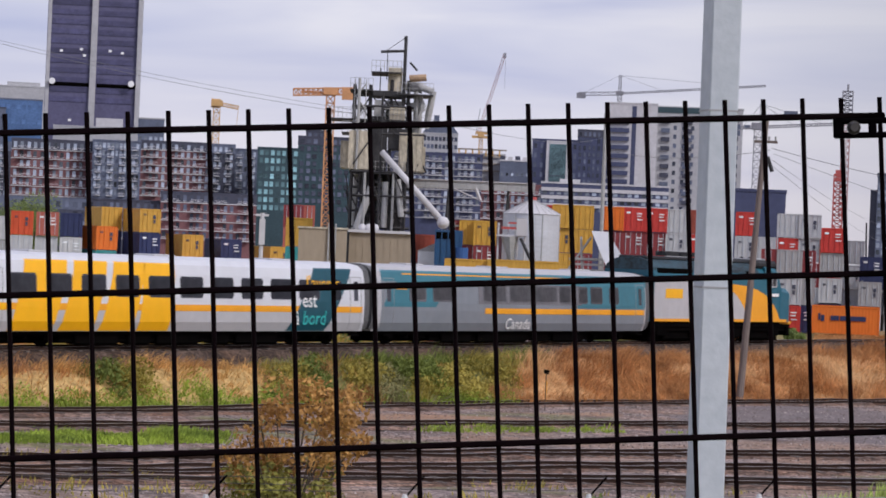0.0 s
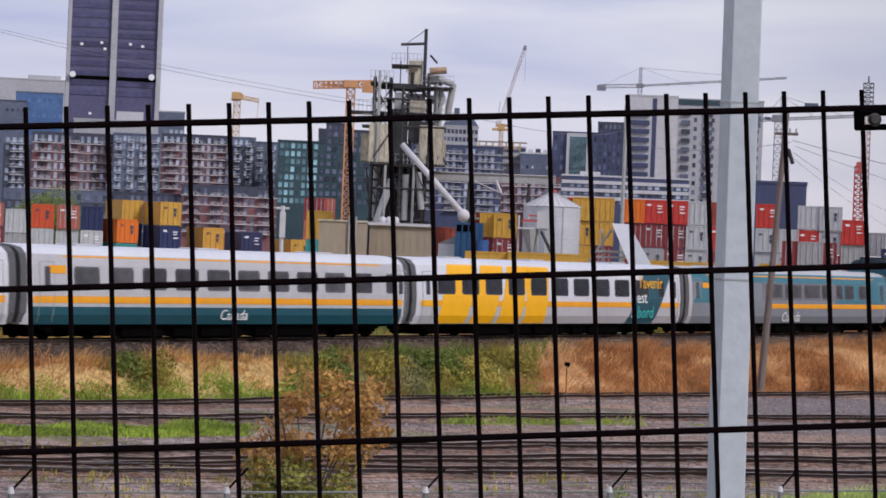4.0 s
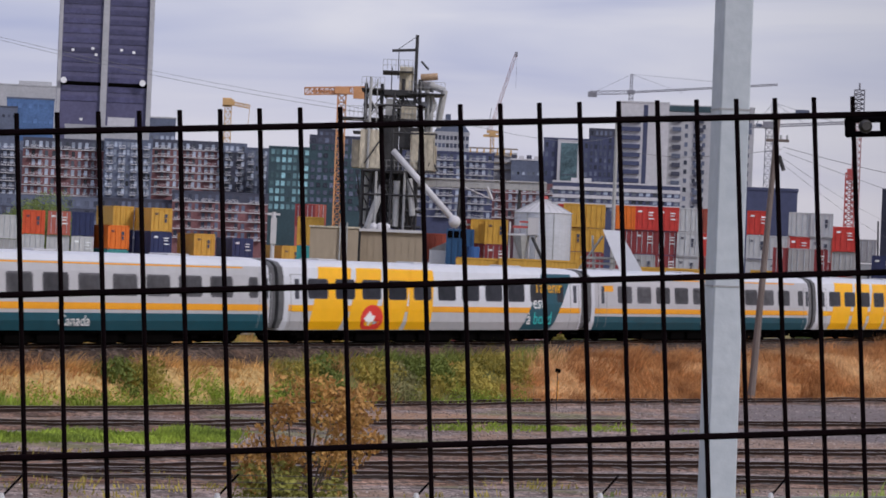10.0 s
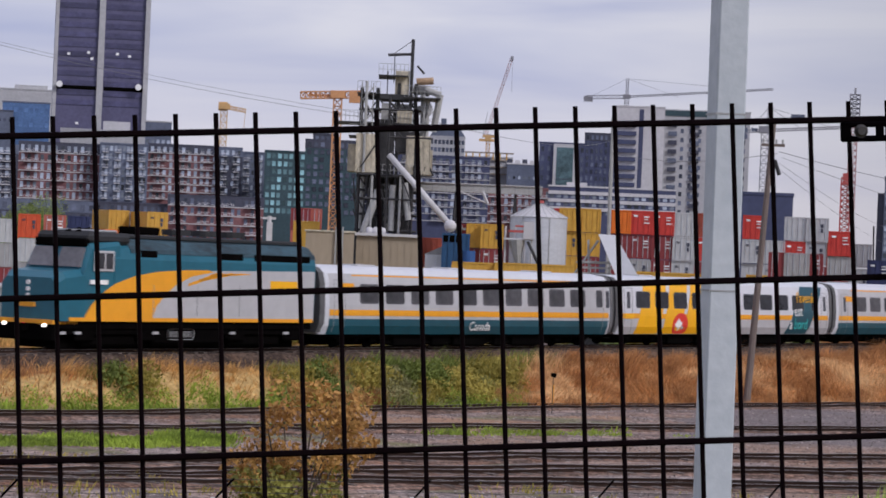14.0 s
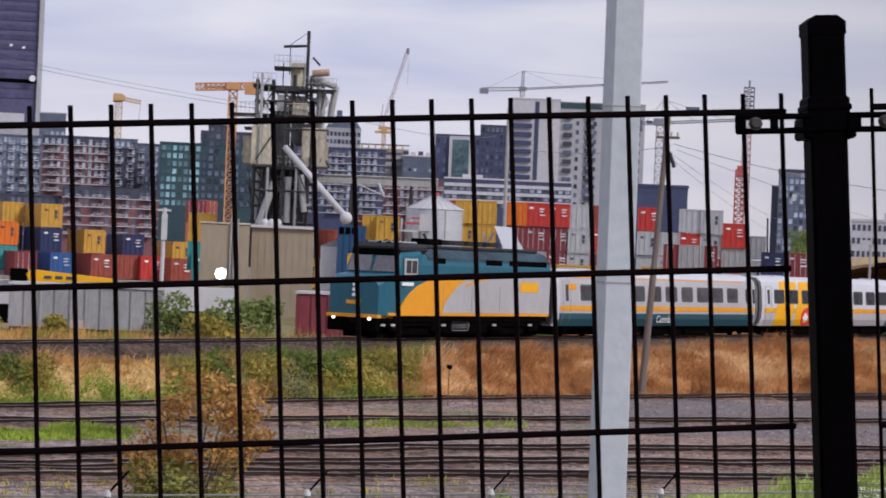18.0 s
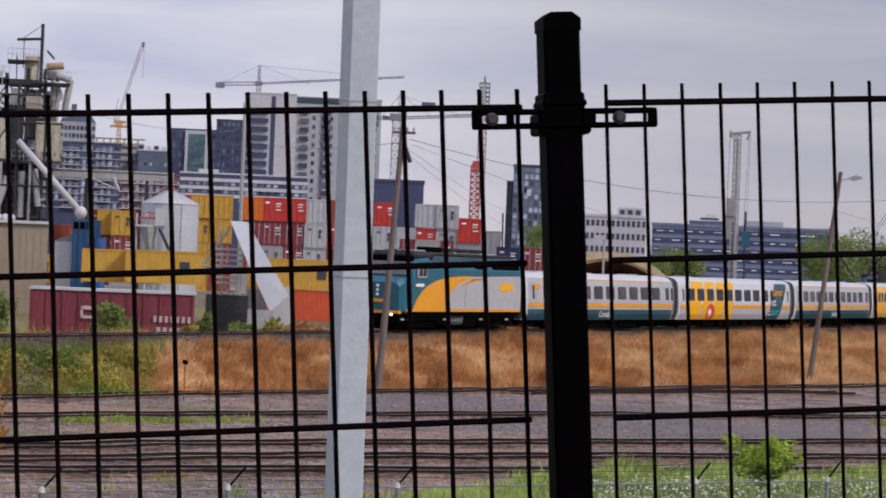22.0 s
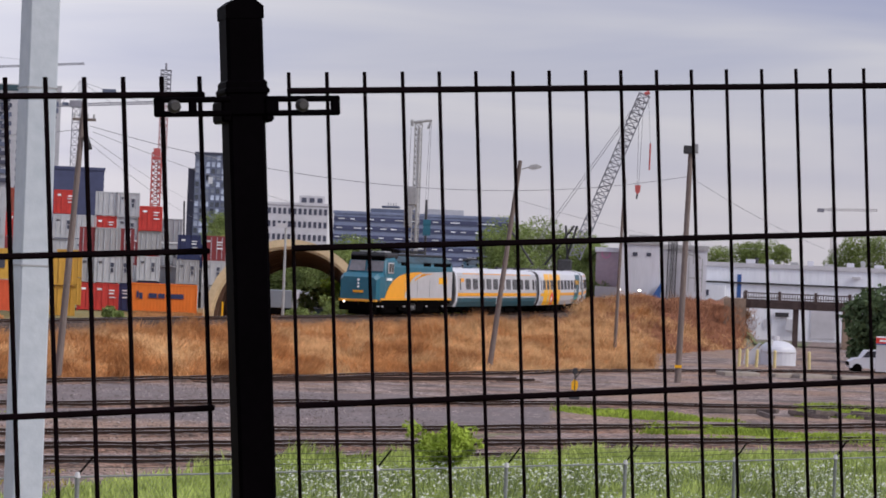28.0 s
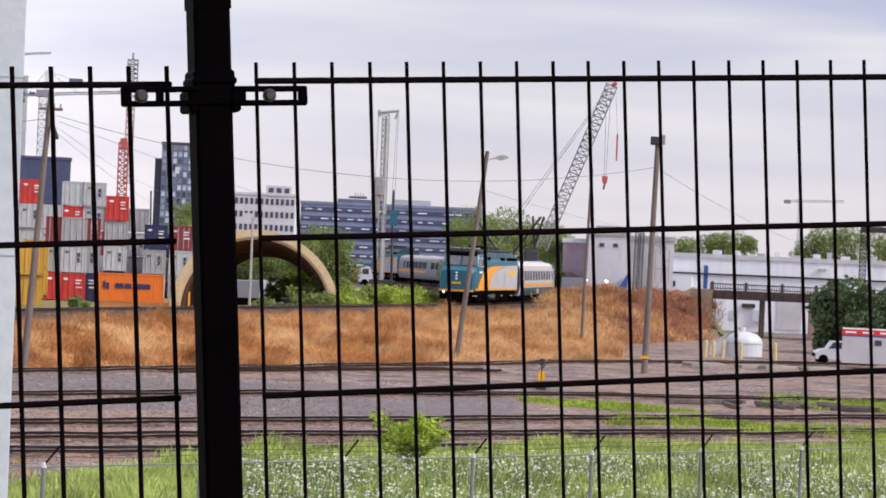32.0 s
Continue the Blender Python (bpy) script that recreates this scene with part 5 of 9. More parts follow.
def cranes():
    d = 420
    z = 29.60
    c = jib_crane("orange tower crane with a short flat jib", -2.23, d, z, 1.2, 0.16, CRANE_ORANGE,
                  [((across(40, d), 0, z + 0.7), (across(-66, d), 0, z + 0.2), 1.0, 12, CRANE_ORANGE)])
    slab("counterweight", across(20, d), across(42, d), -0.6, 0.6, z - 0.6, z + 1.2, CRANE_ORANGE, c)
    slab("jib_sheeting", across(-52, d), across(10, d), -0.45, 0.45, z + 0.1, z + 0.45, CRANE_ORANGE, c, "orange sheeted jib")
    z = 55.79
    d = 1000
    c = jib_crane("yellow luffing crane behind the flats", -4.54, d, z, 2.3, 0.22, CRANE_YELLOW,
                  [((0, 0, z + 1), (across(38, d), 0, z - 0.2), 1.2, 7, CRANE_YELLOW)])
    slab("machine_house", across(-10, d), across(6, d), -1, 1, z - 0.5, z + 2.6, CRANE_YELLOW, c)
    part("hoist_rope", tube(B(), (across(38, d), 0, z), (across(35, d), 0, z - 9), 0.12, 4), CRANE_YELLOW, c)
    # red and white mast
    d = 400
    z = 32.49
    zr = 20.06
    c = thing("tower_crane", at(8.28, d), "red and white climbing crane mast", "crane", "tower cranes")
    part("mast", lattice(B(), (across(-8, d), 0, 0.4), (across(-8, d), 0, zr), 1.3, 24, 0.14), CRANE_RED, c)
    part("upper_mast", lattice(B(), (across(1, d), 0.5, zr - 6), (across(1, d), 0.5, z - 4), 1.1, 16, 0.11), CRANE_PINK, c)
    part("mast_head", lattice(B(), (across(2, d), 0.5, z - 4.5), (across(2, d), 0.5, z - 0.6), 1.4, 6, 0.13), CRANE_GREY, c)
    part("tip", tube(B(), (across(2, d), 0.5, z - 0.6), (across(2, d), 0.5, z + 0.4), 0.15, 5), CRANE_GREY, c)
    slab("machine_house", across(-14, d), across(-2, d), -0.8, 0.8, zr - 1, zr + 0.6, CRANE_RED, c)
    # grey saddle-jib crane over the high-rise
    d = 1000
    z = 65.82
    zl, zr = 65.71, 71.06
    zt = 72.87
    c = jib_crane("grey saddle-jib crane over the high-rise", 3.68, d, z, 1.5, 0.16, CRANE_GREY,
                  [((across(-72, d), 0, zl), (0, 0, z + 0.6), 1.2, 6, CRANE_GREY), ((0, 0, z + 0.6), (across(256, d), 0, zr), 0.6, 34, CRANE_GREY)])
    part("tower_head", lattice(B(), (0, 0, z), (0, 0, zt), 0.9, 5, 0.14), CRANE_GREY, c)
    slab("counterweight", across(-76, d), across(-60, d), -0.6, 0.6, zl - 1.5, zl + 0.4, CRANE_GREY, c)
    bm = B()
    for x, zz in ((-68, zl), (90, z + 1.2), (200, zr - 0.3)):
        tube(bm, (0, 0, zt), (across(x, d), 0, zz), 0.06, 3)
    part("tie_bar", bm, CRANE_GREY, c)
    # thin mast with a long arm right of the column
    d = 560
    z = 33.80
    c = jib_crane("grey slewing crane with a thin long jib", 6.52, d, z, 1.5, 0.12, CRANE_GREY,
                  [((across(-36, d), 0, z + 0.2), (across(150, d), 0, z + 1.8), 0.5, 24, CRANE_GREY)])
    for z0 in (-1.35, -0.1):
        slab("counterweight", across(-37, d), across(-31, d), -0.6, 0.6, z + z0, z + z0 + 1.05, SLATE, c)
    slab("winch", across(-24, d), across(-14, d), -0.4, 0.4, z + 0.3, z + 0.9, SLATE, c)
    head = (across(5, d), 0, z + 5.2)
    part("tower_head", lattice(B(), (across(5, d), 0, z + 1), head, 0.55, 6, 0.05), CRANE_GREY, c)
    for x, dz in ((-26, 0.6), (60, 1.3), (112, 1.7)):
        part("stay", tube(B(), head, (across(x, d), 0, z + dz), 0.06, 4), CRANE_GREY, c)
    slab("roof_unit", across(44, d), across(68, d), -0.8, 0.8, 36.92, 37.71, SLATE, c)
    # yellow crane deck and thin raised boom
    d = 1060
    z = 51.31
    c = jib_crane("luffing crane with a thin raised pink boom", 0.88, d, z, 1.4, 0.18, CRANE_YELLOW, [])
    part("boom", lattice(B(), (across(-6, d), 0, z + 1), (across(36, d), 0, 82.89), 1.05, 26, 0.085), CRANE_PINK, c)
    slab("boom_head", across(34, d), across(39, d), -0.6, 0.6, 81.9, 83.6, CRANE_GREY, c)
    part("hook_rope", tube(B(), (across(38, d), 0, 82.5), (across(38, d), 0, 70), 0.07, 4), CRANE_GREY, c)
    slab("deck", across(-16, d), across(14, d), -1, 1, z - 0.3, z + 0.6, CRANE_YELLOW, c)
    slab("deck", across(-10, d), across(12, d), -1, 1, z + 1.2, z + 2.2, CRANE_YELLOW, c)
    part("stay", tube(B(), (across(-10, d), 0, z + 1), (across(-3, d), 0, 61.98), 0.14, 4), CRANE_GREY, c)
    # far white crane at the end of the sweep
    d = 900
    z = 27.62
    c = jib_crane("far white crane over the trees", 22.01, d, z, 1.0, 0.14, CRANE_WHITE,
                  [((across(-26, d), 0, z), (across(76, d), 0, z + 0.5), 0.7, 14, CRANE_WHITE)])
    slab("counterweight", across(-28, d), across(-16, d), -0.5, 0.5, z - 0.8, z + 0.4, CRANE_GREY, c)


cranes()
# ---- the port ----
TAN = mat("tan_concrete", (0.33, 0.27, 0.20), 0.85, 0, 0.12, 3, 0.1, stretch=(1, 1, 0.3))
CREAM = mat("stained_cream_cladding", (0.50, 0.45, 0.355), 0.75, 0, 0.32, 1.2, 0.1, stretch=(1, 1, 0.4))
STEEL = mat("dark_plant_steel", (0.042, 0.041, 0.044), 0.6, 0.2, 0.3, 1.5, 0.1)
PIPE = mat("pale_duct_steel", (0.40, 0.40, 0.40), 0.5, 0.2, 0.15, 2, 0.05)
SILO = mat("galvanised_silo_sheet", (0.58, 0.60, 0.65), 0.4, 0.35, 0.08, 3, 0.05, stretch=(1, 1, 3))
BLUESTEEL = mat("deep_blue_paint", (0.015, 0.07, 0.17), 0.5, 0, 0.12, 3, 0.05)
RUST = mat("rusty_duct", (0.40, 0.27, 0.17), 0.7, 0, 0.3, 1)
WAGON = mat("maroon_wagon_paint", (0.20, 0.035, 0.05), 0.6, 0, 0.25, 1.5, 0.1, stretch=(1, 1, 0.4))
BAR = mat("faded_lettering", (0.55, 0.42, 0.43), 0.7, 0, 0.1)
TIMBER = mat("grey_pole_timber", (0.17, 0.135, 0.12), 0.9, 0, 0.25, 1.0, 0.2, stretch=(3, 3, 0.4))
WIRE = mat("overhead_wire", (0.20, 0.20, 0.215), 0.7, 0, 0.1)
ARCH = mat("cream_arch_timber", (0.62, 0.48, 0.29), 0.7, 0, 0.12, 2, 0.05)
# Brown lining, darkened to carry the shade of a deeper vault.
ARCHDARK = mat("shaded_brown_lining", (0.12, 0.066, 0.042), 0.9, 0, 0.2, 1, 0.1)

BOXES = {
    "red": mat("red_container_paint", (0.56, 0.045, 0.035), 0.55, 0, 0.15, 2, 0.05, stretch=(1, 1, 0.4)),
    "vermilion": mat("vermilion_container_paint", (0.62, 0.09, 0.03), 0.55, 0, 0.12, 2, 0.05, stretch=(1, 1, 0.4)),
    "salmon": mat("faded_red_container_paint", (0.45, 0.12, 0.09), 0.6, 0, 0.15, 2, 0.05, stretch=(1, 1, 0.4)),
    "maroon": mat("maroon_container_paint", (0.24, 0.035, 0.04), 0.6, 0, 0.15, 2, 0.05, stretch=(1, 1, 0.4)),
    "brick": mat("brick_red_container_paint", (0.32, 0.065, 0.04), 0.6, 0, 0.2, 2, 0.05, stretch=(1, 1, 0.4)),
    "orange": mat("orange_container_paint", (0.72, 0.17, 0.015), 0.55, 0, 0.08, 2, 0.05, stretch=(1, 1, 0.4)),
    "yellow": mat("mustard_container_paint", (0.60, 0.34, 0.05), 0.55, 0, 0.12, 2, 0.05, stretch=(1, 1, 0.4)),
    "grey": mat("grey_container_paint", (0.36, 0.36, 0.37), 0.55, 0, 0.12, 2, 0.05, stretch=(1, 1, 0.4)),
    "pale": mat("pale_grey_container_paint", (0.50, 0.51, 0.53), 0.55, 0, 0.1, 2, 0.05, stretch=(1, 1, 0.4)),
    "navy": mat("navy_container_paint", (0.022, 0.032, 0.105), 0.55, 0, 0.15, 2, 0.05, stretch=(1, 1, 0.4)),
    "blue": mat("blue_container_paint", (0.03, 0.10, 0.30), 0.55, 0, 0.15, 2, 0.05, stretch=(1, 1, 0.4)),
    "turquoise": mat("turquoise_container_paint", (0.05, 0.30, 0.30), 0.55, 0, 0.15, 2, 0.05, stretch=(1, 1, 0.4)),
    "white": mat("white_container_paint", (0.58, 0.59, 0.60), 0.55, 0, 0.1, 2, 0.05, stretch=(1, 1, 0.4)),
}
COLOUR = {"red": "red", "vermilion": "bright vermilion", "salmon": "faded salmon red", "maroon": "dark maroon", "brick": "brick red", "orange": "bright orange", "yellow": "mustard yellow", "grey": "mid grey", "pale": "pale grey", "navy": "navy blue", "blue": "mid blue", "turquoise": "turquoise", "white": "off-white"}
BOX_MESH = {}


def ribs(bm, x0, x1, z0, z1, y, out, n):
    """Trapezoid corrugation on a wall in the xz plane, its ribs proud by out towards -y."""
    p = (x1 - x0) / n
    prev = None
    for k in range(n):
        for u, d in ((0, 0), (0.18, 1), (0.5, 1), (0.68, 0)):
            x = x0 + (k + u) * p
            cur = [bm.verts.new((x, y - out * d, z)) for z in (z0, z1)]
            if prev:
                bm.faces.new((prev[0], cur[0], cur[1], prev[1]))
            prev = cur
    cur = [bm.verts.new((x1, y, z)) for z in (z0, z1)]
    bm.faces.new((prev[0], cur[0], cur[1], prev[1]))


def container_parts(kind, colour):
    """Meshes of a container: 'end' shows its doors, 'side' shows a long corrugated side. Front at y = 0, standing on z = 0, middle at x = 0."""
    key = (kind, colour)
    if key in BOX_MESH:
        return BOX_MESH[key]
    m = BOXES[colour]
    w, dep = {"end": (2.37, 6.06), "side20": (6.06, 2.44), "side40": (12.19, 2.44)}[kind]
    h = 2.50
    out = []
    bm = B()
    box(bm, -w / 2 + 0.05, w / 2 - 0.05, 0.06, dep - 0.06, 0.12, h - 0.04)
    if kind == "end":
        for sx in (-1, 1):
            first = len(bm.verts)
            ribs(bm, 0.15, dep - 0.15, 0.14, h - 0.1, 0.0, 0.03, 18)
            bm.verts.ensure_lookup_table()
            for vert in bm.verts[first:]:
                vert.co = (sx * (w / 2 - 0.045 - vert.co.y), vert.co.x, vert.co.z)
    else:
        ribs(bm, -w / 2 + 0.1, w / 2 - 0.1, 0.14, h - 0.1, 0.05, 0.009, 20 if kind == "side20" else 40)
    out.append(("body", bm, m))
    bm = B()
    for x in (-w / 2, w / 2 - 0.13):
        for y in (0, dep - 0.13):
            box(bm, x, x + 0.13, y, y + 0.13, -0.09, h)
    for z in (0, h - 0.13):
        box(bm, -w / 2, w / 2, 0, 0.1, z, z + 0.13)
        box(bm, -w / 2, w / 2, dep - 0.1, dep, z, z + 0.13)
    for x in (-w / 2, w / 2 - 0.1):
        box(bm, x, x + 0.1, 0.05, dep - 0.05, 0, 0.13)
        box(bm, x, x + 0.1, 0.05, dep - 0.05, h - 0.13, h)
    out.append(("corner_frame", bm, m))
    if kind == "end":
        for s in (-1, 1):
            bm = B()
            ribs(bm, min(s * 0.02, s * 1.08), max(s * 0.02, s * 1.08), 0.16, h - 0.15, 0.05, 0.004, 3)
            out.append(("door", bm, m))
            for x in (0.3, 0.82):
                bm = B()
                tube(bm, (s * x, 0.0, 0.12), (s * x, 0.0, h - 0.12), 0.03, 5)
                box(bm, s * x - 0.05, s * x + 0.05, -0.03, 0.03, 1.0, 1.1)
                out.append(("lock_rod", bm, GALV if colour in ("maroon", "grey", "pale", "white", "salmon") else m))
    made = []
    for name, b, mm in out:
        bmesh.ops.recalc_face_normals(b, faces=b.faces)
        me = bpy.data.meshes.new(name)
        b.to_mesh(me)
        b.free()
        me.materials.append(mm)
        made.append((name, me))
    BOX_MESH[key] = made
    return made


def container(kind, colour, m, marks="", note=""):
    c = thing("shipping_container", m, COLOUR[colour] + " corrugated steel shipping container" + (note or " in a stack"), "container", "shipping containers")
    for name, me in container_parts(kind, colour):
        share(name, me, c, pose(0, 0, 0))
    w = {"end": 2.44, "side20": 6.06, "side40": 12.19}[kind]
    if marks == "white":
        for z, x0, x1 in ((1.80, 0.25, 0.85), (1.52, 0.25, 0.75), (1.15, 0.3, 0.9)):
            slab("mark", x0, x1, -0.02, 0.06, z, z + 0.12, LITPANE, c, "plain pale marking")
        slab("mark", -0.85, -0.4, -0.02, 0.06, 1.85, 2.05, LITPANE, c)
    if marks == "logo":
        for z, x0, x1 in ((1.45, 0.28, 0.62), (0.95, 0.32, 0.58)):
            slab("mark", x0, x1, -0.02, 0.06, z, z + 0.4, CHARCOAL, c, "plain dark marking")
        for z in (1.9, 1.78):
            slab("mark", -0.8, -0.45, -0.02, 0.06, z, z + 0.07, CHARCOAL, c)
    if marks == "dark":
        slab("mark", w * 0.18, w * 0.30, -0.03, 0.03, 0.9, 1.7, CHARCOAL, c, "plain dark marking")
    if marks == "line":
        bm = B()
        box(bm, -w * 0.40, -w * 0.37, -0.03, 0.03, 1.2, 1.8)
        box(bm, -w * 0.36, -w * 0.31, -0.03, 0.03, 1.1, 1.65)
        part("mark", bm, BOXES["navy"], c, "plain blue mark")
        for k, (a, b) in enumerate(((-0.22, -0.10), (-0.08, 0.02), (0.06, 0.30))):
            slab("mark", w * a, w * b, -0.03, 0.03, 1.2, 1.62, BOXES["navy"], c, "plain blue bar")
    return c


def stack(b, dist, z, colours, kind="end", turn=0.0, marks=None):
    for i, col in enumerate(colours.split()):
        mk = ""
        if col.endswith("*"):
            col = col[:-1]
            marked = True
        else:
            marked = kind == "end" and random.random() < 0.45
        if marked:
            mk = "dark" if kind != "end" else "logo" if col in ("yellow", "orange", "vermilion", "grey", "pale") else "white"
        container(kind, col, at(b + random.uniform(-0.006, 0.006), dist + random.uniform(-0.15, 0.15), z + i * 2.59, turn), mk)


# left group behind the wagons, on a low quay; part of it stands askew and shows its long sides
D1 = 225
for b, d, z, cols, turn in ((-9.38, 300, 1.47, "red maroon salmon", 0), (-8.90, 300, 0.85, "maroon grey pale", 0), (-8.37, 300, 1.47, "grey pale vermilion*", 0), (-7.87, 300, 1.47, "navy pale salmon", 0),
                            (-7.38, 300, 1.47, "grey white navy", 0), (-6.66, 300, 0.23, "grey turquoise orange*", 18), (-6.575, 309, 2.4, "navy navy yellow", 18),
                            (-6.27, 296, 2.31, "maroon", 14), (-5.565, 298, 2.31, "blue", 18), (-5.79, 304, 2.31, "brick navy* yellow*", 18), (-4.745, 299, 2.31, "brick", 18), (-4.905, 305, 2.31, "maroon yellow*", 18),
                            (-4.23, 300, 2.31, "brick", 18), (-4.125, 307, 2.0, "brick navy", 18), (-3.74, 300, 2.31, "red*", 18), (-3.13, 298, 2.2, "brick*", 18), (-3.12, 306, 1.4, "brick yellow", 18)):
    stack(b, d, z, cols, "end", turn)
stack(-2.76, D1 + 26, 6.64 - 2.59, "turquoise yellow", "end", 0)
stack(-2.66, D1 + 22, 0.42, "blue turquoise", "end", 0)
# red and white striped stack far behind
stack(-2.88, 330, 8.96 - 5.18, "pale salmon maroon", "end", 0)
stack(-2.66, 331, 9.02 - 5.18, "pale maroon salmon", "end", 0)
# middle, behind the silo
stack(0.75, 290, 7.54 - 5.18, "brick maroon yellow", "end", 0)
stack(1.05, 288, 7.54 - 5.18, "grey maroon yellow*", "end", 0)
stack(0.58, 292, 7.50 - 2.59, "brick maroon", "end", 0)
stack(1.05, 214, 3.63 - 0.0, "yellow", "side20", 0)
stack(1.94, 212, 3.70, "yellow*", "side20", 0)


# the quay deck under the tall stacks
def quay(b0, b1, d0, d1, top):
    q = thing("quay_deck", at((b0 + b1) / 2, d0), "raised concrete quay deck under the stacks", "quay", kind="structure")
    w = d0 * radians(b1 - b0)
    slab("deck", -w / 2, w / 2, 0, d1 - d0, 0.3, top, CONCRETE_TAN, q)


quay(2.34, 9.82, 293, 330, 2.0)
quay(-9.8, -7.0, 297, 330, 0.84)
quay(-6.98, -2.6, 293, 330, 2.2)
D3 = 300
for b, cols in ((2.63, "yellow yellow yellow yellow"), (3.03, "brick maroon yellow yellow"), (3.65, "grey maroon maroon orange"), (4.08, "pale grey maroon* red*"),
                (4.53, "grey maroon maroon red*"), (4.96, "pale* pale pale* pale"), (5.42, "grey maroon red brick"), (5.88, "yellow pale grey red"), (6.37, "yellow pale pale* red*"),
                (6.80, "maroon pale* pale"), (7.21, "red* pale red* pale"), (7.66, "pale maroon* pale* pale*"), (8.09, "grey red* brick*"), (8.54, "pale pale* grey"), (8.99, "pale* navy*"), (9.42, "grey maroon*"), (9.87, "pale grey")):
    stack(b, D3, 2.0, cols, "end", 0)
stack(2.50, 305, 2.0, "brick red brick red", "end", 0)
# nearer boxes at the foot of the stacks
stack(4.77, 232, 3.43 - 2.59, "vermilion yellow*", "side20", 0)
stack(4.34, 236, 3.31 - 2.59, "grey yellow", "side20", 0)
stack(6.38, 240, 0.42, "yellow yellow", "end", 0)
stack(6.95, 262, 0.5, "red* grey maroon", "end", 0)
stack(7.27, 262, 0.5, "red* pale grey", "end", 0)
stack(7.54, 264, 0.5, "navy grey maroon", "end", 0)
stack(6.51, 262, 0.9, "yellow yellow*", "end", 0)
stack(8.91, 292, 0.3, "pale* grey navy*", "end", 0)
stack(9.43, 292, 0.3, "grey pale maroon*", "end", 0)
stack(8.11, 290, 0.5, "navy pale grey red", "end", 0)
container("side20", "orange", at(8.44, 254, 0.75), "line", " on the ground beside the track")


# ---- cement works ----
def works():
    d = 250
    w = thing("batching_tower", at(-1.04, d), "tall stained steel batching tower with platforms and ducts", "works")

    def X(px):
        return (px - 700) / 4950 * d

    def Zp(y):
        """Height of a level of the tower by its rank from the top, 62 the mast's tip and 470 its foot."""
        return 25.63 - (y - 62) / 4950 * d

    def leg(x, y0, y1, dy, r=0.16, m=STEEL):
        return part("leg", tube(B(), (X(x), dy, Zp(y1)), (X(x), dy, Zp(y0)), r, 6), m, w)

    def brace(x0, y0, x1, y1, dy=0.0, r=0.09, m=STEEL, name="brace"):
        return part(name, tube(B(), (X(x0), dy, Zp(y0)), (X(x1), dy, Zp(y1)), r, 5), m, w)

    # frame
    for x in (640, 668, 705, 735):
        for dy in (-1.5, 2.0):
            leg(x, 150 if x < 700 else 140, 480, dy, 0.16)
    for y in (165, 188, 212, 236, 305, 330, 345, 372, 400):
        for dy in (-1.5, 2.0):
            brace(636, y, 745, y, dy, 0.12, STEEL, "beam")
    for y0, y1 in ((165, 212), (212, 236), (305, 345), (345, 400), (400, 470)):
        for a, b in ((640, 668), (668, 705), (705, 735)):
            brace(a, y0, b, y1, -1.5, 0.07)
            brace(b, y0, a, y1, 2.0, 0.07)
    # platforms with rails
    for x0, x1, y in ((632, 672, 160), (668, 720, 128), (715, 778, 165), (640, 765, 212), (598, 672, 212), (660, 745, 305), (620, 640, 236)):
        slab("platform", X(x0), X(x1), -2.2, 2.6, Zp(y) - 0.06, Zp(y) + 0.06, STEEL, w)
        bm = B()
        k = int((X(x1) - X(x0)) / 0.35)
        for i in range(k + 1):
            x = X(x0) + (X(x1) - X(x0)) * i / k
            tube(bm, (x, -2.15, Zp(y)), (x, -2.15, Zp(y) + 1.05), 0.025, 4)
        for z in (0.55, 1.05):
            tube(bm, (X(x0), -2.15, Zp(y) + z), (X(x1), -2.15, Zp(y) + z), 0.025, 4)
        tagged(part("handrail", bm, PIPE, w), kind="stuff")
    slab("back_cladding", X(655), X(738), 1.2, 1.4, Zp(402), Zp(306), STEEL, w, "dark cladding between the legs")
    for x in (648, 662, 676, 690, 716, 728):
        leg(x, 305, 470, -0.4, 0.2 if x % 4 else 0.26, STEEL if x % 3 else PIPE)
    # hoppers and housings
    for x0, x1, y0, y1, y_a, y_b, m, lab in ((634, 672, 232, 300, -2.6, 2.0, CREAM, "stained cream hopper housing"), (620, 638, 250, 298, -1.6, 2.0, CREAM, "cream side housing"),
                                            (698, 722, 118, 163, -1.5, 1.5, CREAM, "cream top house"), (704, 729, 186, 211, -2.1, -0.2, CREAM, "cream drive box"), (676, 690, 176, 211, -1.7, 0.4, PIPE, "grey vessel"), (738, 762, 178, 190, -1.2, 1.2, PIPE, "grey fan house"), (722, 764, 232, 300, -2.0, 2.0, CREAM, "cream filter housing"),
                                            (696, 726, 176, 208, -1.0, 1.4, PIPE, "grey machine house"), (672, 700, 205, 300, -2.0, 2.0, STEEL, "dark elevator casing"),
                                            (735, 768, 255, 300, -1.2, 2.2, CREAM, "cream filter bin"), (702, 735, 225, 262, -1.8, 2.0, STEEL, "dark machine floor"), (672, 730, 160, 170, -2, 2, STEEL, "dark drive floor")):
        bm = B()
        box(bm, X(x0), X(x1), y_a, y_b, Zp(y1), Zp(y0), bevel=0.05)
        h = part("housing", bm, m, w, lab)
        n = max(2, int((X(x1) - X(x0)) / 0.45))
        bm = B()
        for i in range(n + 1):
            x = X(x0) + (X(x1) - X(x0)) * i / n
            box(bm, x - 0.03, x + 0.03, y_a - 0.05, y_a + 0.02, Zp(y1), Zp(y0))
        part("stiffener", bm, m, h)
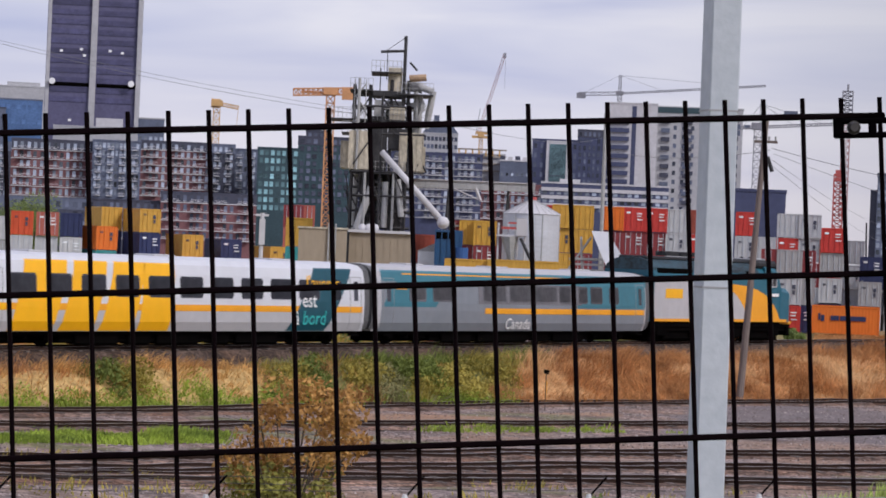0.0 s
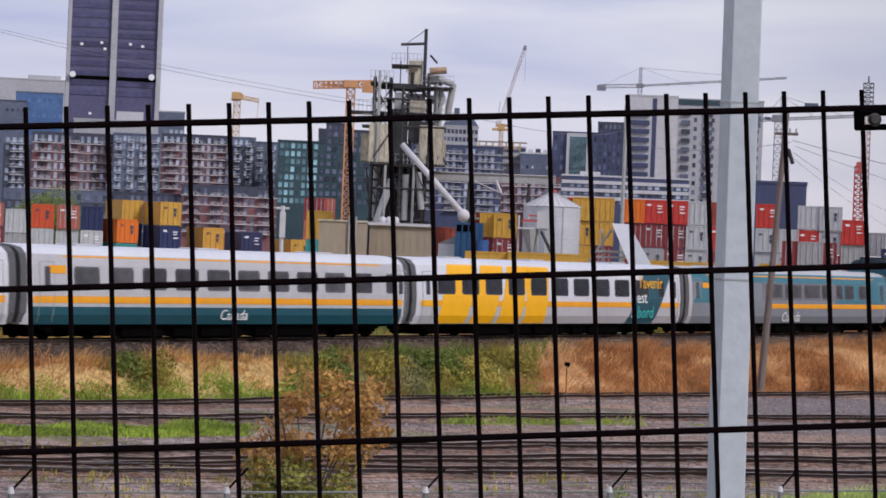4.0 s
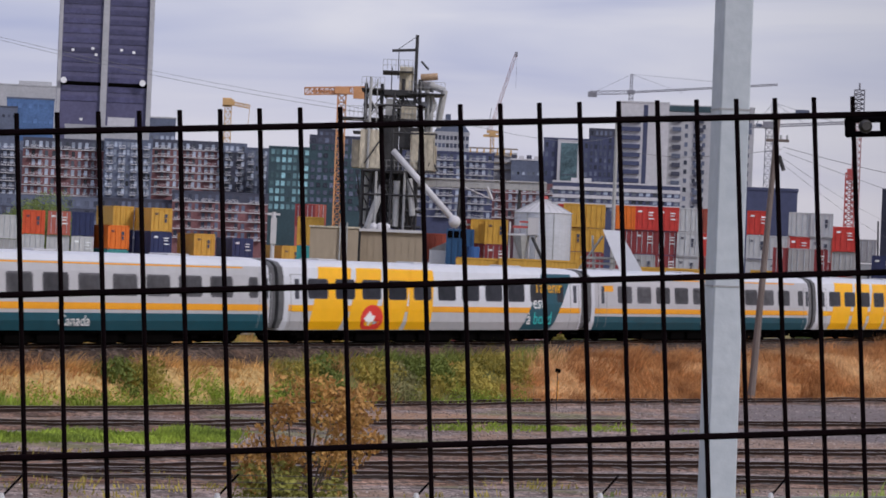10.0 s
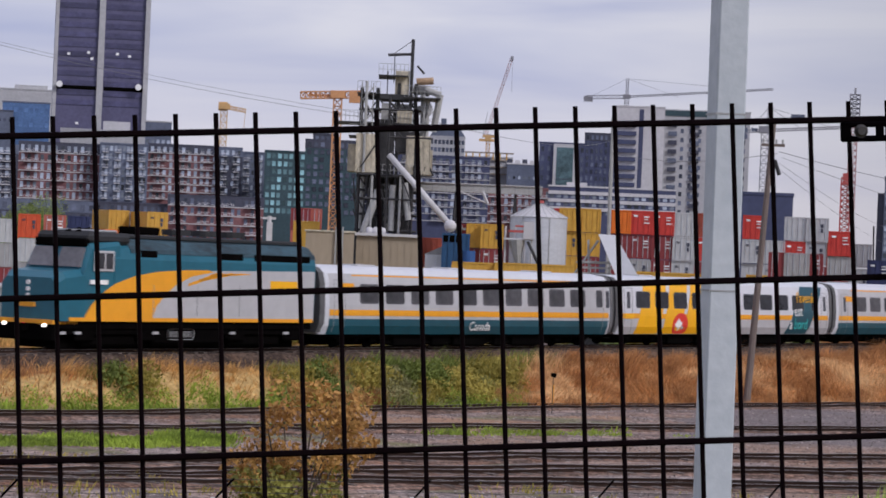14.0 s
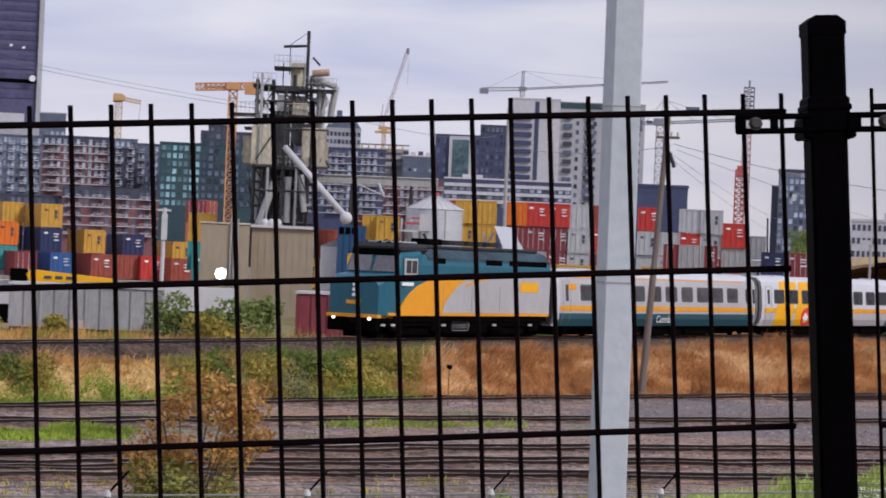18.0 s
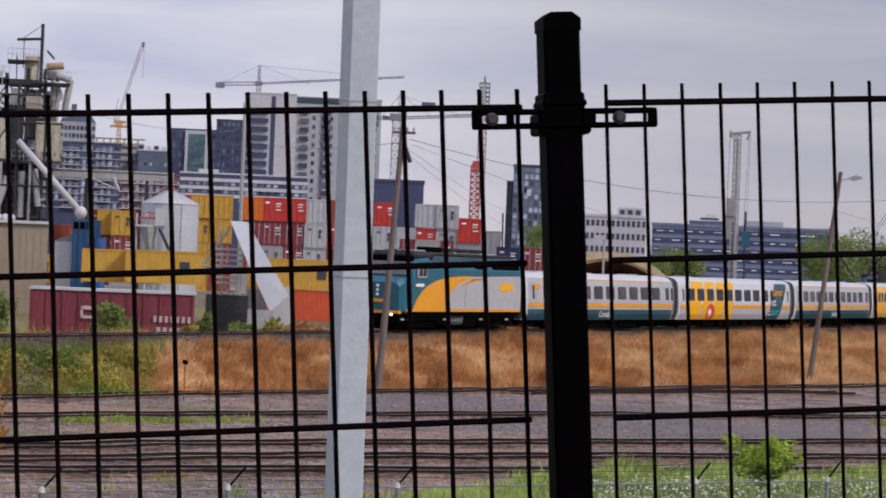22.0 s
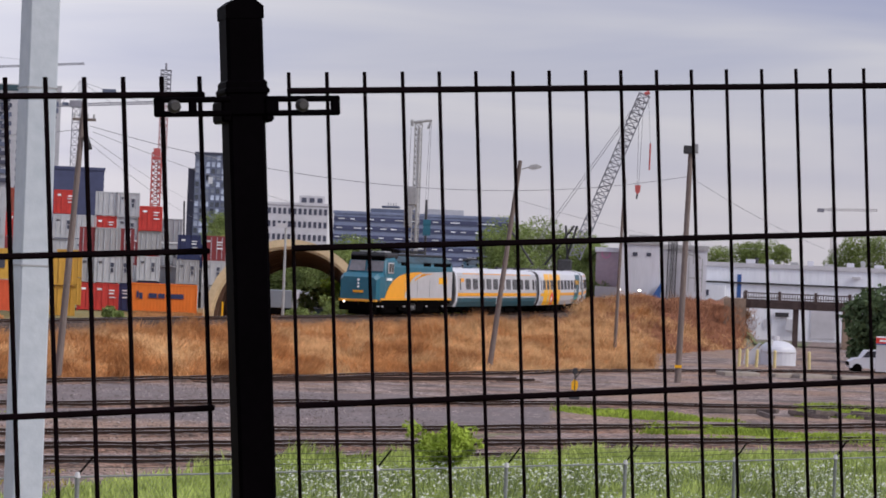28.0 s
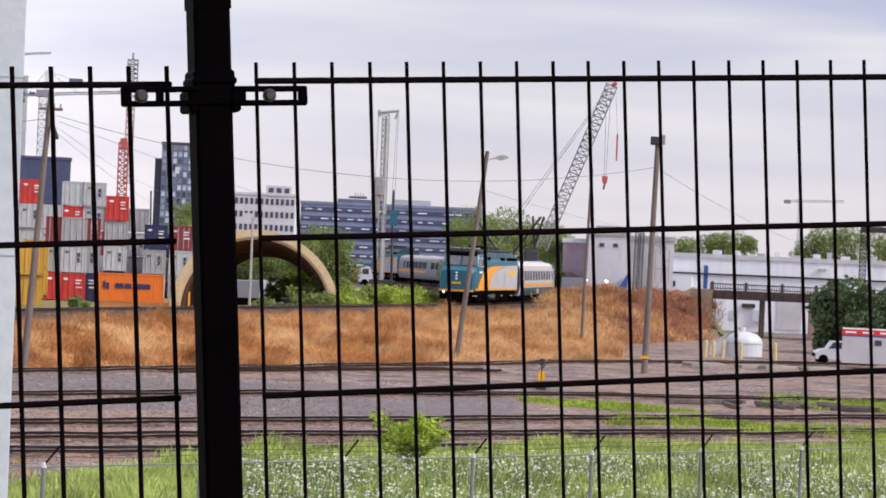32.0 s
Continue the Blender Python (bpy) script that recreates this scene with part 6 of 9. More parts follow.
    for x, y0, y1, r in ((660, 300, 335, 0.75), (690, 305, 350, 0.6), (725, 305, 345, 0.6)):
        part("hopper_cone", tube(B(), (X(x), 0, Zp(y0)), (X(x), 0, Zp(y1)), r, 10, 0.2), STEEL, w)
    slab("dark_opening", X(735), X(746), -2.05, -1.9, Zp(292), Zp(284), UNDER, w)
    # cyclones and bent ducts at the top right
    part("cyclone", tube(B(), (X(735), -0.5, Zp(135)), (X(765), -0.5, Zp(132)), 0.32, 12), RUST, w, "rust-stained round duct")
    part("cyclone", tube(B(), (X(730), 0.5, Zp(146)), (X(760), 0.5, Zp(150)), 0.5, 12), PIPE, w)
    for x, y0, y1 in ((748, 158, 240), (756, 166, 236)):
        part("duct", tube(B(), (X(x), -1.0, Zp(y0)), (X(x), -1.0, Zp(y1)), 0.2, 8), PIPE, w)
    part("duct", tube(B(), (X(778), -0.6, Zp(156)), (X(768), -0.6, Zp(222)), 0.3, 10), PIPE, w)
    part("duct", tube(B(), (X(752), -0.6, Zp(148)), (X(779), -0.6, Zp(157)), 0.3, 10), PIPE, w)
    for k in range(5):
        brace(742 + 3 * k, 214, 768 - 2 * k, 186 - 4 * k, -1.6, 0.06, PIPE)
    # zigzag stair on the left
    for k, y in enumerate((150, 172, 194, 216, 238)):
        brace(642 if k % 2 else 660, y, 660 if k % 2 else 642, y + 22, -2.4, 0.07, PIPE, "stair_string")
    for x in (640, 650, 660):
        brace(x, 142, x, 300, -2.3, 0.05, PIPE, "stair_post")
    # ladders below
    for x0, x1, y0, y1 in ((655, 648, 305, 405), (661, 655, 305, 405), (680, 672, 345, 420), (690, 700, 345, 410), (742, 748, 305, 410)):
        brace(x0, y0, x1, y1, -2.2, 0.08, STEEL)
    for k in range(12):
        brace(630 + (k * 37) % 110, 310 + (k * 29) % 60, 636 + (k * 37) % 110 + (k % 3) * 9, 345 + (k * 29) % 70, -1.0 + 0.3 * (k % 5), 0.06, STEEL)
    # small pipes, cable trays and boxes in among the frame
    pick = random.Random(5)
    for k in range(46):
        x, y = pick.uniform(642, 760 if k < 24 else 738), pick.uniform(168, 300) if k < 24 else pick.uniform(308, 400)
        if k % 3 == 0:
            a = pick.uniform(3, 8)
            slab("machine_box", X(x), X(x + a), -2.3 + pick.uniform(0, 0.8), -0.8, Zp(y + pick.uniform(3, 9)), Zp(y), STEEL if k % 2 else PIPE, w)
        else:
            brace(x, y, x + pick.uniform(-12, 12), y + pick.uniform(8, 34), -2.2 + pick.uniform(0, 1.2), pick.uniform(0.04, 0.11), PIPE if k % 4 == 1 and y < 300 else STEEL, "pipe")
    # dark outer frame standing before the housings
    for x, y0, y1, m in ((648, 140, 300, PIPE), (690, 165, 470, STEEL), (714, 300, 470, PIPE), (738, 205, 305, STEEL), (664, 305, 460, PIPE)):
        leg(x, y0, y1, -2.7, 0.12, m)
    for y, x0, x1 in ((188, 660, 745), (236, 690, 768), (303, 640, 768), (345, 650, 742)):
        brace(x0, y, x1, y, -2.75, 0.09, STEEL, "beam")
    for x0, y0, x1, y1 in ((642, 292, 672, 245), (690, 212, 714, 236), (672, 303, 690, 358), (714, 303, 738, 358), (690, 395, 672, 440)):
        brace(x0, y0, x1, y1, -2.8, 0.07)
    for x0, y0, x1, y1, r in ((676, 330, 652, 405, 0.35), (700, 320, 700, 400, 0.3), (722, 315, 730, 380, 0.28)):
        part("duct", tube(B(), (X(x0), -2.4, Zp(y0)), (X(x1), -2.4, Zp(y1)), r, 10), PIPE, w, "pale dusty duct")
    # mast and hoist arm
    brace(726, 62, 726, 212, -1.6, 0.16, STEEL, "mast")
    brace(683, 91, 727, 88, -1.6, 0.13, STEEL, "hoist_arm")
    brace(726, 64, 694, 88, -1.6, 0.03, STEEL, "stay")
    brace(695, 90, 695, 140, -1.6, 0.04, STEEL, "hoist_rope")
    brace(684, 120, 684, 160, -1.6, 0.05, STEEL, "aerial")
    brace(735, 108, 748, 122, -1.6, 0.1, STEEL, "bracket")
    # long sloping chute with a ball joint
    part("chute", tube(B(), (X(692), -3.2, Zp(268)), (X(804), -5.5, Zp(388)), 0.27, 14), OFFWHITE, w, "long pale grey sloping chute", True)
    bm = B()
    bmesh.ops.create_uvsphere(bm, u_segments=14, v_segments=8, radius=0.55, matrix=Matrix.Translation((X(803), -5.6, Zp(388))))
    part("chute_head", bm, OFFWHITE, w, "white round chute head", True)
    part("chute_spout", tube(B(), (X(803), -5.6, Zp(400)), (X(803), -5.6, Zp(425)), 0.4, 10), OFFWHITE, w)
    return w


works()


def gallery():
    d = 252
    g = thing("conveyor_gallery", at(0.34, d), "long pale conveyor gallery on thin legs", "conveyor")
    L = d * radians(2.04 - -1.35)
    z0, z1 = 12.35, 13.06
    slab("gallery", -L / 2, L / 2, 0, 1.6, z0, z1, PIPE, g)
    slab("gallery_roof", -L / 2, L / 2, -0.15, 1.75, z1, z1 + 0.08, OFFWHITE, g)
    for k in range(12):
        slab("panel_seam", -L / 2 + k * L / 12, -L / 2 + k * L / 12 + 0.05, -0.03, 0.02, z0, z1, GREY, g)
    for k in range(3):
        x = -L / 2 + L * (0.12 + 0.36 * k)
        bm = B()
        tube(bm, (x - 0.6, 0.3, 0.4), (x, 0.3, z0), 0.12, 5)
        tube(bm, (x + 0.6, 1.3, 0.4), (x, 1.3, z0), 0.12, 5)
        part("leg", bm, STEEL, g)
    bm = B()
    x = L * 0.14
    tube(bm, (x, -0.2, 12.48), (x + 0.5, -0.2, 11.38), 0.14, 6)
    tube(bm, (x - 2.0, -0.2, 12.41), (x + 0.3, -0.2, 11.47), 0.06, 5)
    part("spout", bm, OFFWHITE, g, "white spout under the gallery")


gallery()


def tan_sheds():
    d = 236
    s = thing("concrete_shed", at(-2.27, d), "tan concrete shed at the foot of the works", "shed", "works sheds")
    w = d * radians(-1.77 - -2.76)
    slab("wall", -w / 2, w / 2, 0, 6, 0.3, 8.14, TAN, s)
    slab("wall_cap", -w / 2 - 0.1, w / 2 + 0.1, -0.1, 6.1, 8.14, 8.28, CREAM, s)
    bm = B()
    for k in range(3):
        tube(bm, (w * (0.12 + 0.07 * k), -0.15, 0.4), (w * (0.12 + 0.07 * k), -0.15, 8.61), 0.07, 6)
    part("downpipe", bm, PIPE, s)
    s = thing("concrete_shed", at(-1.09, d + 3), "long tan shed with a pale roof edge", "shed", "works sheds")
    w = d * radians(-0.54 - -1.83)
    slab("wall", -w / 2, w / 2, 0, 6, 0.3, 7.98, TAN, s)
    slab("roof_edge", -w / 2 - 0.15, w / 2 + 0.15, -0.3, 6.2, 7.98, 8.22, OFFWHITE, s)
    for k in range(9):
        slab("pilaster", -w / 2 + k * w / 9, -w / 2 + k * w / 9 + 0.08, -0.03, 0.02, 0.4, 7.93, TAN, s)
    for k in range(3):
        bm = B()
        bmesh.ops.create_uvsphere(bm, u_segments=10, v_segments=6, radius=0.35, matrix=Matrix.Translation((-w * 0.3 + k * 0.55, 1.0, 8.22 + 0.2)))
        part("roof_cowl", bm, OFFWHITE, s, "white round roof cowl")
    # floodlight on the shed
    fl = thing("floodlight", at(-2.33, d - 2.2, 3.97), "lit floodlight on a bracket by the tan shed", "floodlight")
    bm = B()
    tube(bm, (0, 0.0, 0), (0, 0.35, 0), 0.42, 14)
    part("lens", bm, GLOWBIG, fl, "bright white lens")
    bm = B()
    box(bm, -0.5, 0.5, 0.3, 0.8, -0.5, 0.5, bevel=0.08)
    box(bm, -0.08, 0.08, 0.7, 2.3, -0.08, 0.08)
    part("lamp_housing", bm, GREY, fl)
    # grey house and deep blue tower
    h = thing("blue_tower_shed", at(0.31, 225), "deep blue steel loading tower", "works")
    w = 225 * radians(0.60 - 0.03)
    slab("casing", -w / 2, w / 2, 0, 2.2, 0.3, 8.38, BLUESTEEL, h)
    slab("dark_door", -w / 2 + 0.1, w * 0.05, -0.05, 0.05, 7.65, 8.20, UNDER, h)
    for k in range(5):
        slab("rib", -w / 2 + k * w / 4.4, -w / 2 + k * w / 4.4 + 0.08, -0.08, 0.02, 0.4, 8.29, BLUESTEEL, h)
    h = thing("metal_hut", at(-0.12, 226), "pale grey metal hut with a pitched roof", "hut")
    w = 226 * radians(0.07 - -0.31)
    slab("wall", -w / 2, w / 2, 0, 3, 0.3, 6.59, SILO, h)
    bm = B()
    prism(bm, [(-w / 2 - 0.1, 6.59), (w / 2, 6.59), (w / 2, 7.36)], 0, 3)
    part("roof", bm, GREY, h)
    # pipes and bins beside the blue tower
    h = thing("storage_bin", at(0.59, 224), "pale blue-grey storage bin beside the blue tower", "bin")
    tube_bm = tube(B(), (0, 0.8, 0.3), (0, 0.8, 7.01), 0.5, 14)
    part("barrel", tube_bm, BOXES["blue"], h)
    stack(-0.12, 246, 0.4, "brick red brick", "end", 0)
    stack(-0.57, 240, 0.4, "grey yellow", "end", 0)


GLOWBIG = mat("lit_floodlight", (1.0, 0.97, 0.92), 0.3, 0, 0.0, emit=14.0)
tan_sheds()


def silo():
    d = 232
    s = thing("grain_silo", at(1.99, d), "corrugated galvanised silo with a conical roof", "silo")
    R = d * radians(2.58 - 1.40) / 2
    z0, z1, zt = 0.3, 10.08, 11.25
    bm = B()
    n, rings = 40, 26
    prev = None
    for k in range(rings * 2 + 1):
        z = z0 + (z1 - z0) * k / (rings * 2)
        r = R - (0.007 if k % 2 else 0)
        cur = [bm.verts.new((r * math.cos(2 * math.pi * i / n), R + r * math.sin(2 * math.pi * i / n), z)) for i in range(n)]
        if prev:
            for i in range(n):
                bm.faces.new((prev[i], prev[(i + 1) % n], cur[(i + 1) % n], cur[i]))
        prev = cur
    part("barrel", bm, SILO, s, "ribbed grey barrel")
    part("cone_roof", tube(B(), (0, R, z1), (0, R, zt), R + 0.08, 24, 0.3), OFFWHITE, s)
    part("roof_cap", tube(B(), (0, R, zt), (0, R, zt + 0.25), 0.35, 10), CRANE_RED, s)
    bm = B()
    for i in range(24):
        a = 2 * math.pi * i / 24
        tube(bm, ((R + 0.1) * math.cos(a), R + (R + 0.1) * math.sin(a), z1 + 0.03), (0.3 * math.cos(a), R + 0.3 * math.sin(a), zt + 0.03), 0.02, 3)
    part("roof_seam", bm, GREY, s)
    for i in range(4):
        a = math.pi * (1 + i / 3.2)
        bm = B()
        box(bm, R * math.cos(a) - 0.03, R * math.cos(a) + 0.03, R + R * math.sin(a) - 0.05, R + R * math.sin(a) + 0.02, z0, z1)
        part("stave", bm, PIPE, s)
    # machinery beside it
    m = thing("silo_hoist", at(1.63, d - 3), "white hoist frame with red rails beside the silo", "hoist")

    def X(px):
        return (px - 925) / 4950 * (d - 3)
    za = 9.18
    for x in (898, 915, 932, 945):
        part("post", tube(B(), (X(x), 0, 0.3), (X(x), 0, za), 0.08, 6), OFFWHITE, m)
    slab("deck", X(895), X(948), -0.5, 0.8, za - 1.1, za - 0.95, OFFWHITE, m)
    slab("guard", X(903), X(938), -0.55, -0.45, za - 0.5, za - 0.3, CRANE_RED, m, "red guard board")
    slab("guard", X(915), X(932), -0.55, -0.45, za - 0.05, za + 0.1, CRANE_RED, m, "red guard board")
    slab("motor_box", X(930), X(948), -0.6, 0.4, za - 1.0, za + 0.4, OFFWHITE, m)
    part("pipe", tube(B(), (X(938), -0.6, za - 1.2), (X(962), -0.9, za - 3.4), 0.14, 6), STEEL, m)
    part("hopper", tube(B(), (X(918), 0, za - 1.1), (X(922), 0, za - 3.0), 0.7, 8, 0.25), PIPE, m)


silo()


def wedge():
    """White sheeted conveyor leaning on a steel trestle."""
    d = 200
    s = thing("sheeted_conveyor", at(3.82, d), "white sheeted conveyor sloping down over a steel trestle", "conveyor")

    def P(px, z, y):
        return ((px - 360) / 4950 * d, y, z)
    pts = [P(308, 8.53, 0), P(338, 8.50, 0), P(415, 3.40, -2.5), P(384, 2.22, -2.5), P(345, 5.30, -1.2)]
    bm = B()
    a = [bm.verts.new(p) for p in pts]
    b = [bm.verts.new((p[0], p[1] + 0.5, p[2])) for p in pts]
    for i in range(5):
        bm.faces.new((a[i], a[(i + 1) % 5], b[(i + 1) % 5], b[i]))
    bm.faces.new(a)
    bm.faces.new(b[::-1])
    part("white_sheet", bm, WHITE, s, "smooth white sheeting")
    bm = B()
    for x0, y0, x1, y1 in ((308, 400, 262, 470), (290, 400, 300, 570), (330, 400, 330, 570), (262, 470, 330, 480), (300, 500, 345, 570), (270, 440, 320, 440), (280, 470, 282, 570)):
        tube(bm, P(x0, 8.09 - (y0 - 400) / 4950 * d, 0.8), P(x1, 8.09 - (y1 - 400) / 4950 * d, 0.8), 0.09, 5)
    part("trestle", bm, PIPE, s, "pale steel trestle")
    bm = B()
    box(bm, *[v for p in ((P(270, 0, 0)[0], P(345, 0, 0)[0]),) for v in p], 0.6, 3.0, 0.35, 3.23)
    part("machine_base", bm, STEEL, s, "dark machine base")
    slab("white_panel", P(388, 0, 0)[0], P(425, 0, 0)[0], -0.4, 0.4, 0.35, 3.98, OFFWHITE, s)
    slab("grey_panel", P(345, 0, 0)[0], P(390, 0, 0)[0], -2.6, -1.8, 0.35, 2.32, PIPE, s)
    bm = B()
    for k in range(7):
        box(bm, P(282, 0, 0)[0], P(335, 0, 0)[0], 0.3, 0.5, 4.03 + 0.4 * k, 4.03 + 0.4 * k + 0.15)
    part("louvre", bm, PIPE, s)


wedge()


# ---- wagons beyond the line ----
def wagon(b0, b1, dist, z0, z1, material, label, bars, roof):
    w = dist * radians(b1 - b0)
    g = thing("freight_wagon", at((b0 + b1) / 2, dist, 0, -4), label, "freight wagon", "freight wagons")
    bm = B()
    box(bm, -w / 2, w / 2, 0, 2.8, z0 + 0.35, z1, bevel=0.05)
    part("body", bm, material, g)
    n = int(w / 0.9)
    for k in range(n + 1):
        x = -w / 2 + w * k / n
        slab("side_post", x - 0.05, x + 0.05, -0.09, 0.02, z0 + 0.4, z1 - 0.06, material, g)
    if roof:
        slab("roof_walk", -w / 2 - 0.1, w / 2 + 0.1, -0.1, 2.9, z1, z1 + 0.16, roof, g)
    slab("sill", -w / 2, w / 2, -0.05, 2.85, z0 + 0.2, z0 + 0.42, UNDER, g)
    for x in (-w * 0.36, w * 0.36):
        bm = B()
        for k in (-0.8, 0.8):
            tube(bm, (x + k, 0.4, z0 - 0.05), (x + k, 0.55, z0 - 0.05), 0.42, 14)
            tube(bm, (x + k, 2.2, z0 - 0.05), (x + k, 2.35, z0 - 0.05), 0.42, 14)
        box(bm, x - 1.3, x + 1.3, 0.3, 0.42, z0 - 0.1, z0 + 0.2)
        part("bogie", bm, UNDER, g)
    for x0, x1, a, b in bars:
        slab("lettering_bar", w * x0, w * x1, -0.12, -0.05, z0 + (z1 - z0) * a, z0 + (z1 - z0) * b, BAR, g, "faded unreadable lettering")
    return g


GHOPPER = mat("weathered_grey_hopper", (0.33, 0.33, 0.34), 0.7, 0, 0.2, 1.5, 0.1, stretch=(1, 1, 0.4))
WZ = 0.6
wagon(-0.76, 2.53, 172, WZ, 3.58, WAGON, "maroon freight wagon with a pale roof edge",
      [(-0.19, -0.10, 0.62, 0.70), (-0.19, -0.10, 0.44, 0.50), (-0.19, -0.175, 0.44, 0.7), (-0.115, -0.10, 0.44, 0.7)] + [(0.26 + 0.035 * k, 0.28 + 0.035 * k, 0.42, 0.55) for k in range(7)] + [(0.28 + 0.04 * k, 0.305 + 0.04 * k, 0.22, 0.32) for k in range(5)], OFFWHITE)
wagon(-6.57, -3.49, 168, WZ, 3.51, GHOPPER, "weathered grey hopper wagon behind bushes", [(-0.1, -0.06, 0.15, 0.32), (-0.05, -0.01, 0.15, 0.32)], OFFWHITE)
wagon(-6.40, -4.60, 170, WZ, 3.36, GHOPPER, "second weathered grey hopper wagon", [(-0.2, 0.1, 0.7, 0.75)], OFFWHITE)
wagon(-12.08, -7.14, 170, WZ, 3.47, GHOPPER, "long grey hopper wagon with white marks", [(0.33, 0.355, 0.12, 0.3), (0.37, 0.395, 0.12, 0.3)], OFFWHITE)


def flat_load():
    """A white topped flat wagon and a yellow machine boom lying on it."""
    d = 178
    g = thing("flat_wagon", at(-5.45, d), "flat wagon with a white tarpaulin load", "freight wagon", "freight wagons")
    w = d * radians(-2.11 - -9.08)
    slab("load", -w / 2, w / 2, 0, 2.4, 2.09, 3.59, OFFWHITE, g, "white sheeted load")
    slab("deck", -w / 2, w / 2, -0.1, 2.5, 0.9, 2.09, UNDER, g)
    bm = B()
    for x in (-w * 0.4, -w * 0.3, w * 0.3, w * 0.4):
        tube(bm, (x, 0.3, 0.55), (x, 0.5, 0.55), 0.42, 12)
        tube(bm, (x, 2.0, 0.55), (x, 2.2, 0.55), 0.42, 12)
    part("wheels", bm, UNDER, g)
    y = thing("machine_boom", at(-5.34, d - 0.6, 0), "yellow machine boom lying across a wagon", "machine boom")
    L = d * radians(-4.36 - -6.20)
    bm = B()
    prism(bm, [(-L / 2, 4.05), (-L / 2 + 0.3, 4.35), (L / 2, 3.92), (L / 2, 3.74), (-L / 2 + 0.3, 3.53)], 0, 0.8)
    part("boom", bm, YELLOW, y)
    for k in range(3):
        slab("lettering_bar", -L * 0.3 + k * L * 0.12, -L * 0.22 + k * L * 0.12, -0.04, 0.02, 3.79, 3.97, CHARCOAL, y, "plain dark lettering bar")
    slab("end_block", -L / 2 - 1.0, -L / 2 + 0.1, 0, 0.8, 3.59, 4.37, UNDER, y)


flat_load()
# ---- poles, wires and the far bank ----
def leaning_pole(name, label, b0, b1, dist, z0, z1, r0=0.16, r1=0.11, material=TIMBER, cat="pole"):
    p = thing(name, at(b0, dist, z0), label, cat, "poles")
    dx = dist * radians(b1 - b0)
    bm = B()
    tube(bm, (0, 0, -0.3), (dx, 0, z1 - z0), r0, 10, r1)
    part("shaft", bm, material, p)
    return p, dx


BANK = 0.8
pole_a, dxa = leaning_pole("utility_pole", "leaning grey timber utility pole by the bank", 6.37, 6.69, 133.5, 0.4, 13.66, 0.18, 0.12)
bm = B()
za = 13.66
box(bm, dxa - 0.55, dxa + 0.55, -0.06, 0.06, za - 1.75, za - 1.62)
part("cross_arm", bm, TIMBER, pole_a)
for k in (-0.45, -0.15, 0.15, 0.45):
    part("insulator", tube(B(), (dxa + k, 0, za - 1.62), (dxa + k, 0, za - 1.42), 0.05, 6), PIPE, pole_a)
bm = B()
tube(bm, (dxa + 0.1, -0.2, za - 2.4), (dxa + 0.35, -0.2, za - 3.1), 0.1, 6)
part("bracket", bm, STEEL, pole_a)

lamp_b, dxb = leaning_pole("street_lamp", "leaning timber pole with a grey lamp head", 15.14, 15.61, 165, 0.2, 12.49, 0.17, 0.12, cat="street lamp")
zb = 12.49
bm = B()
tube(bm, (dxb - 0.05, 0, zb - 0.75), (dxb + 0.55, -0.1, zb - 0.55), 0.035, 6)
part("arm", bm, PIPE, lamp_b)
bm = B()
prism(bm, [(dxb + 0.45, zb - 0.62), (dxb + 0.75, zb - 0.72), (dxb + 1.2, zb - 0.6), (dxb + 1.28, zb - 0.5), (dxb + 0.95, zb - 0.38), (dxb + 0.6, zb - 0.45)], -0.22, 0.18)
part("lamp_head", bm, PIPE, lamp_b, "grey cobra lamp head")

pole_c, dxc = leaning_pole("flood_pole", "tall grey timber pole with a floodlight box", 19.00, 19.08, 160, 0.0, 13.51, 0.19, 0.14)
zc = 13.51
bm = B()
box(bm, dxc - 0.42, dxc + 0.08, -0.3, 0.25, zc - 0.45, zc + 0.02, bevel=0.04)
part("flood_box", bm, STEEL, pole_c)
bm = B()
box(bm, dxc + 0.1, dxc + 0.42, -0.3, 0.25, zc - 0.4, zc + 0.14, bevel=0.04)
part("flood_box", bm, GREY, pole_c)
slab("yellow_band", -0.2, 0.2, -0.22, 0.22, 0.86, 1.02, YELLOW, pole_c)
leaning_pole("utility_pole", "thin dark timber pole on the far bank", 17.69, 17.76, 187, 0.4, 12.39, 0.12, 0.09)
leaning_pole("utility_pole", "thin pale pole beside the silo", 3.43, 3.42, 215, 0.3, 17.79, 0.16, 0.14, PIPE)
wl, dxl = leaning_pole("white_mast", "white steel lamp mast behind the containers", -3.53, -3.52, 215, 0.4, 9.01, 0.16, 0.16, OFFWHITE)
slab("mast_arm", dxl - 0.5, dxl + 0.5, -0.1, 0.1, 8.75 - 0.4, 8.92 - 0.4, OFFWHITE, wl)
slab("mast_box", dxl - 0.2, dxl + 0.25, -0.25, 0.0, 6.57 - 0.4, 8.53 - 0.4, OFFWHITE, wl)
ll, dxl = leaning_pole("street_lamp", "pale steel lamp post before the timber arch", 10.88, 10.87, 222, 0.4, 8.67, 0.12, 0.09, PIPE, cat="street lamp")
slab("lamp_head", dxl - 0.75, dxl + 0.1, -0.2, 0.2, 8.49 - 0.4, 8.85 - 0.4, OFFWHITE, ll)
leaning_pole("utility_pole", "thin dark pole behind the container stacks", 8.84, 8.78, 330, 0.4, 12.16, 0.12, 0.1, STEEL)
leaning_pole("utility_pole", "dark pole with a short arm by the long block", 13.76, 13.72, 340, 0.4, 13.71, 0.16, 0.14, STEEL)


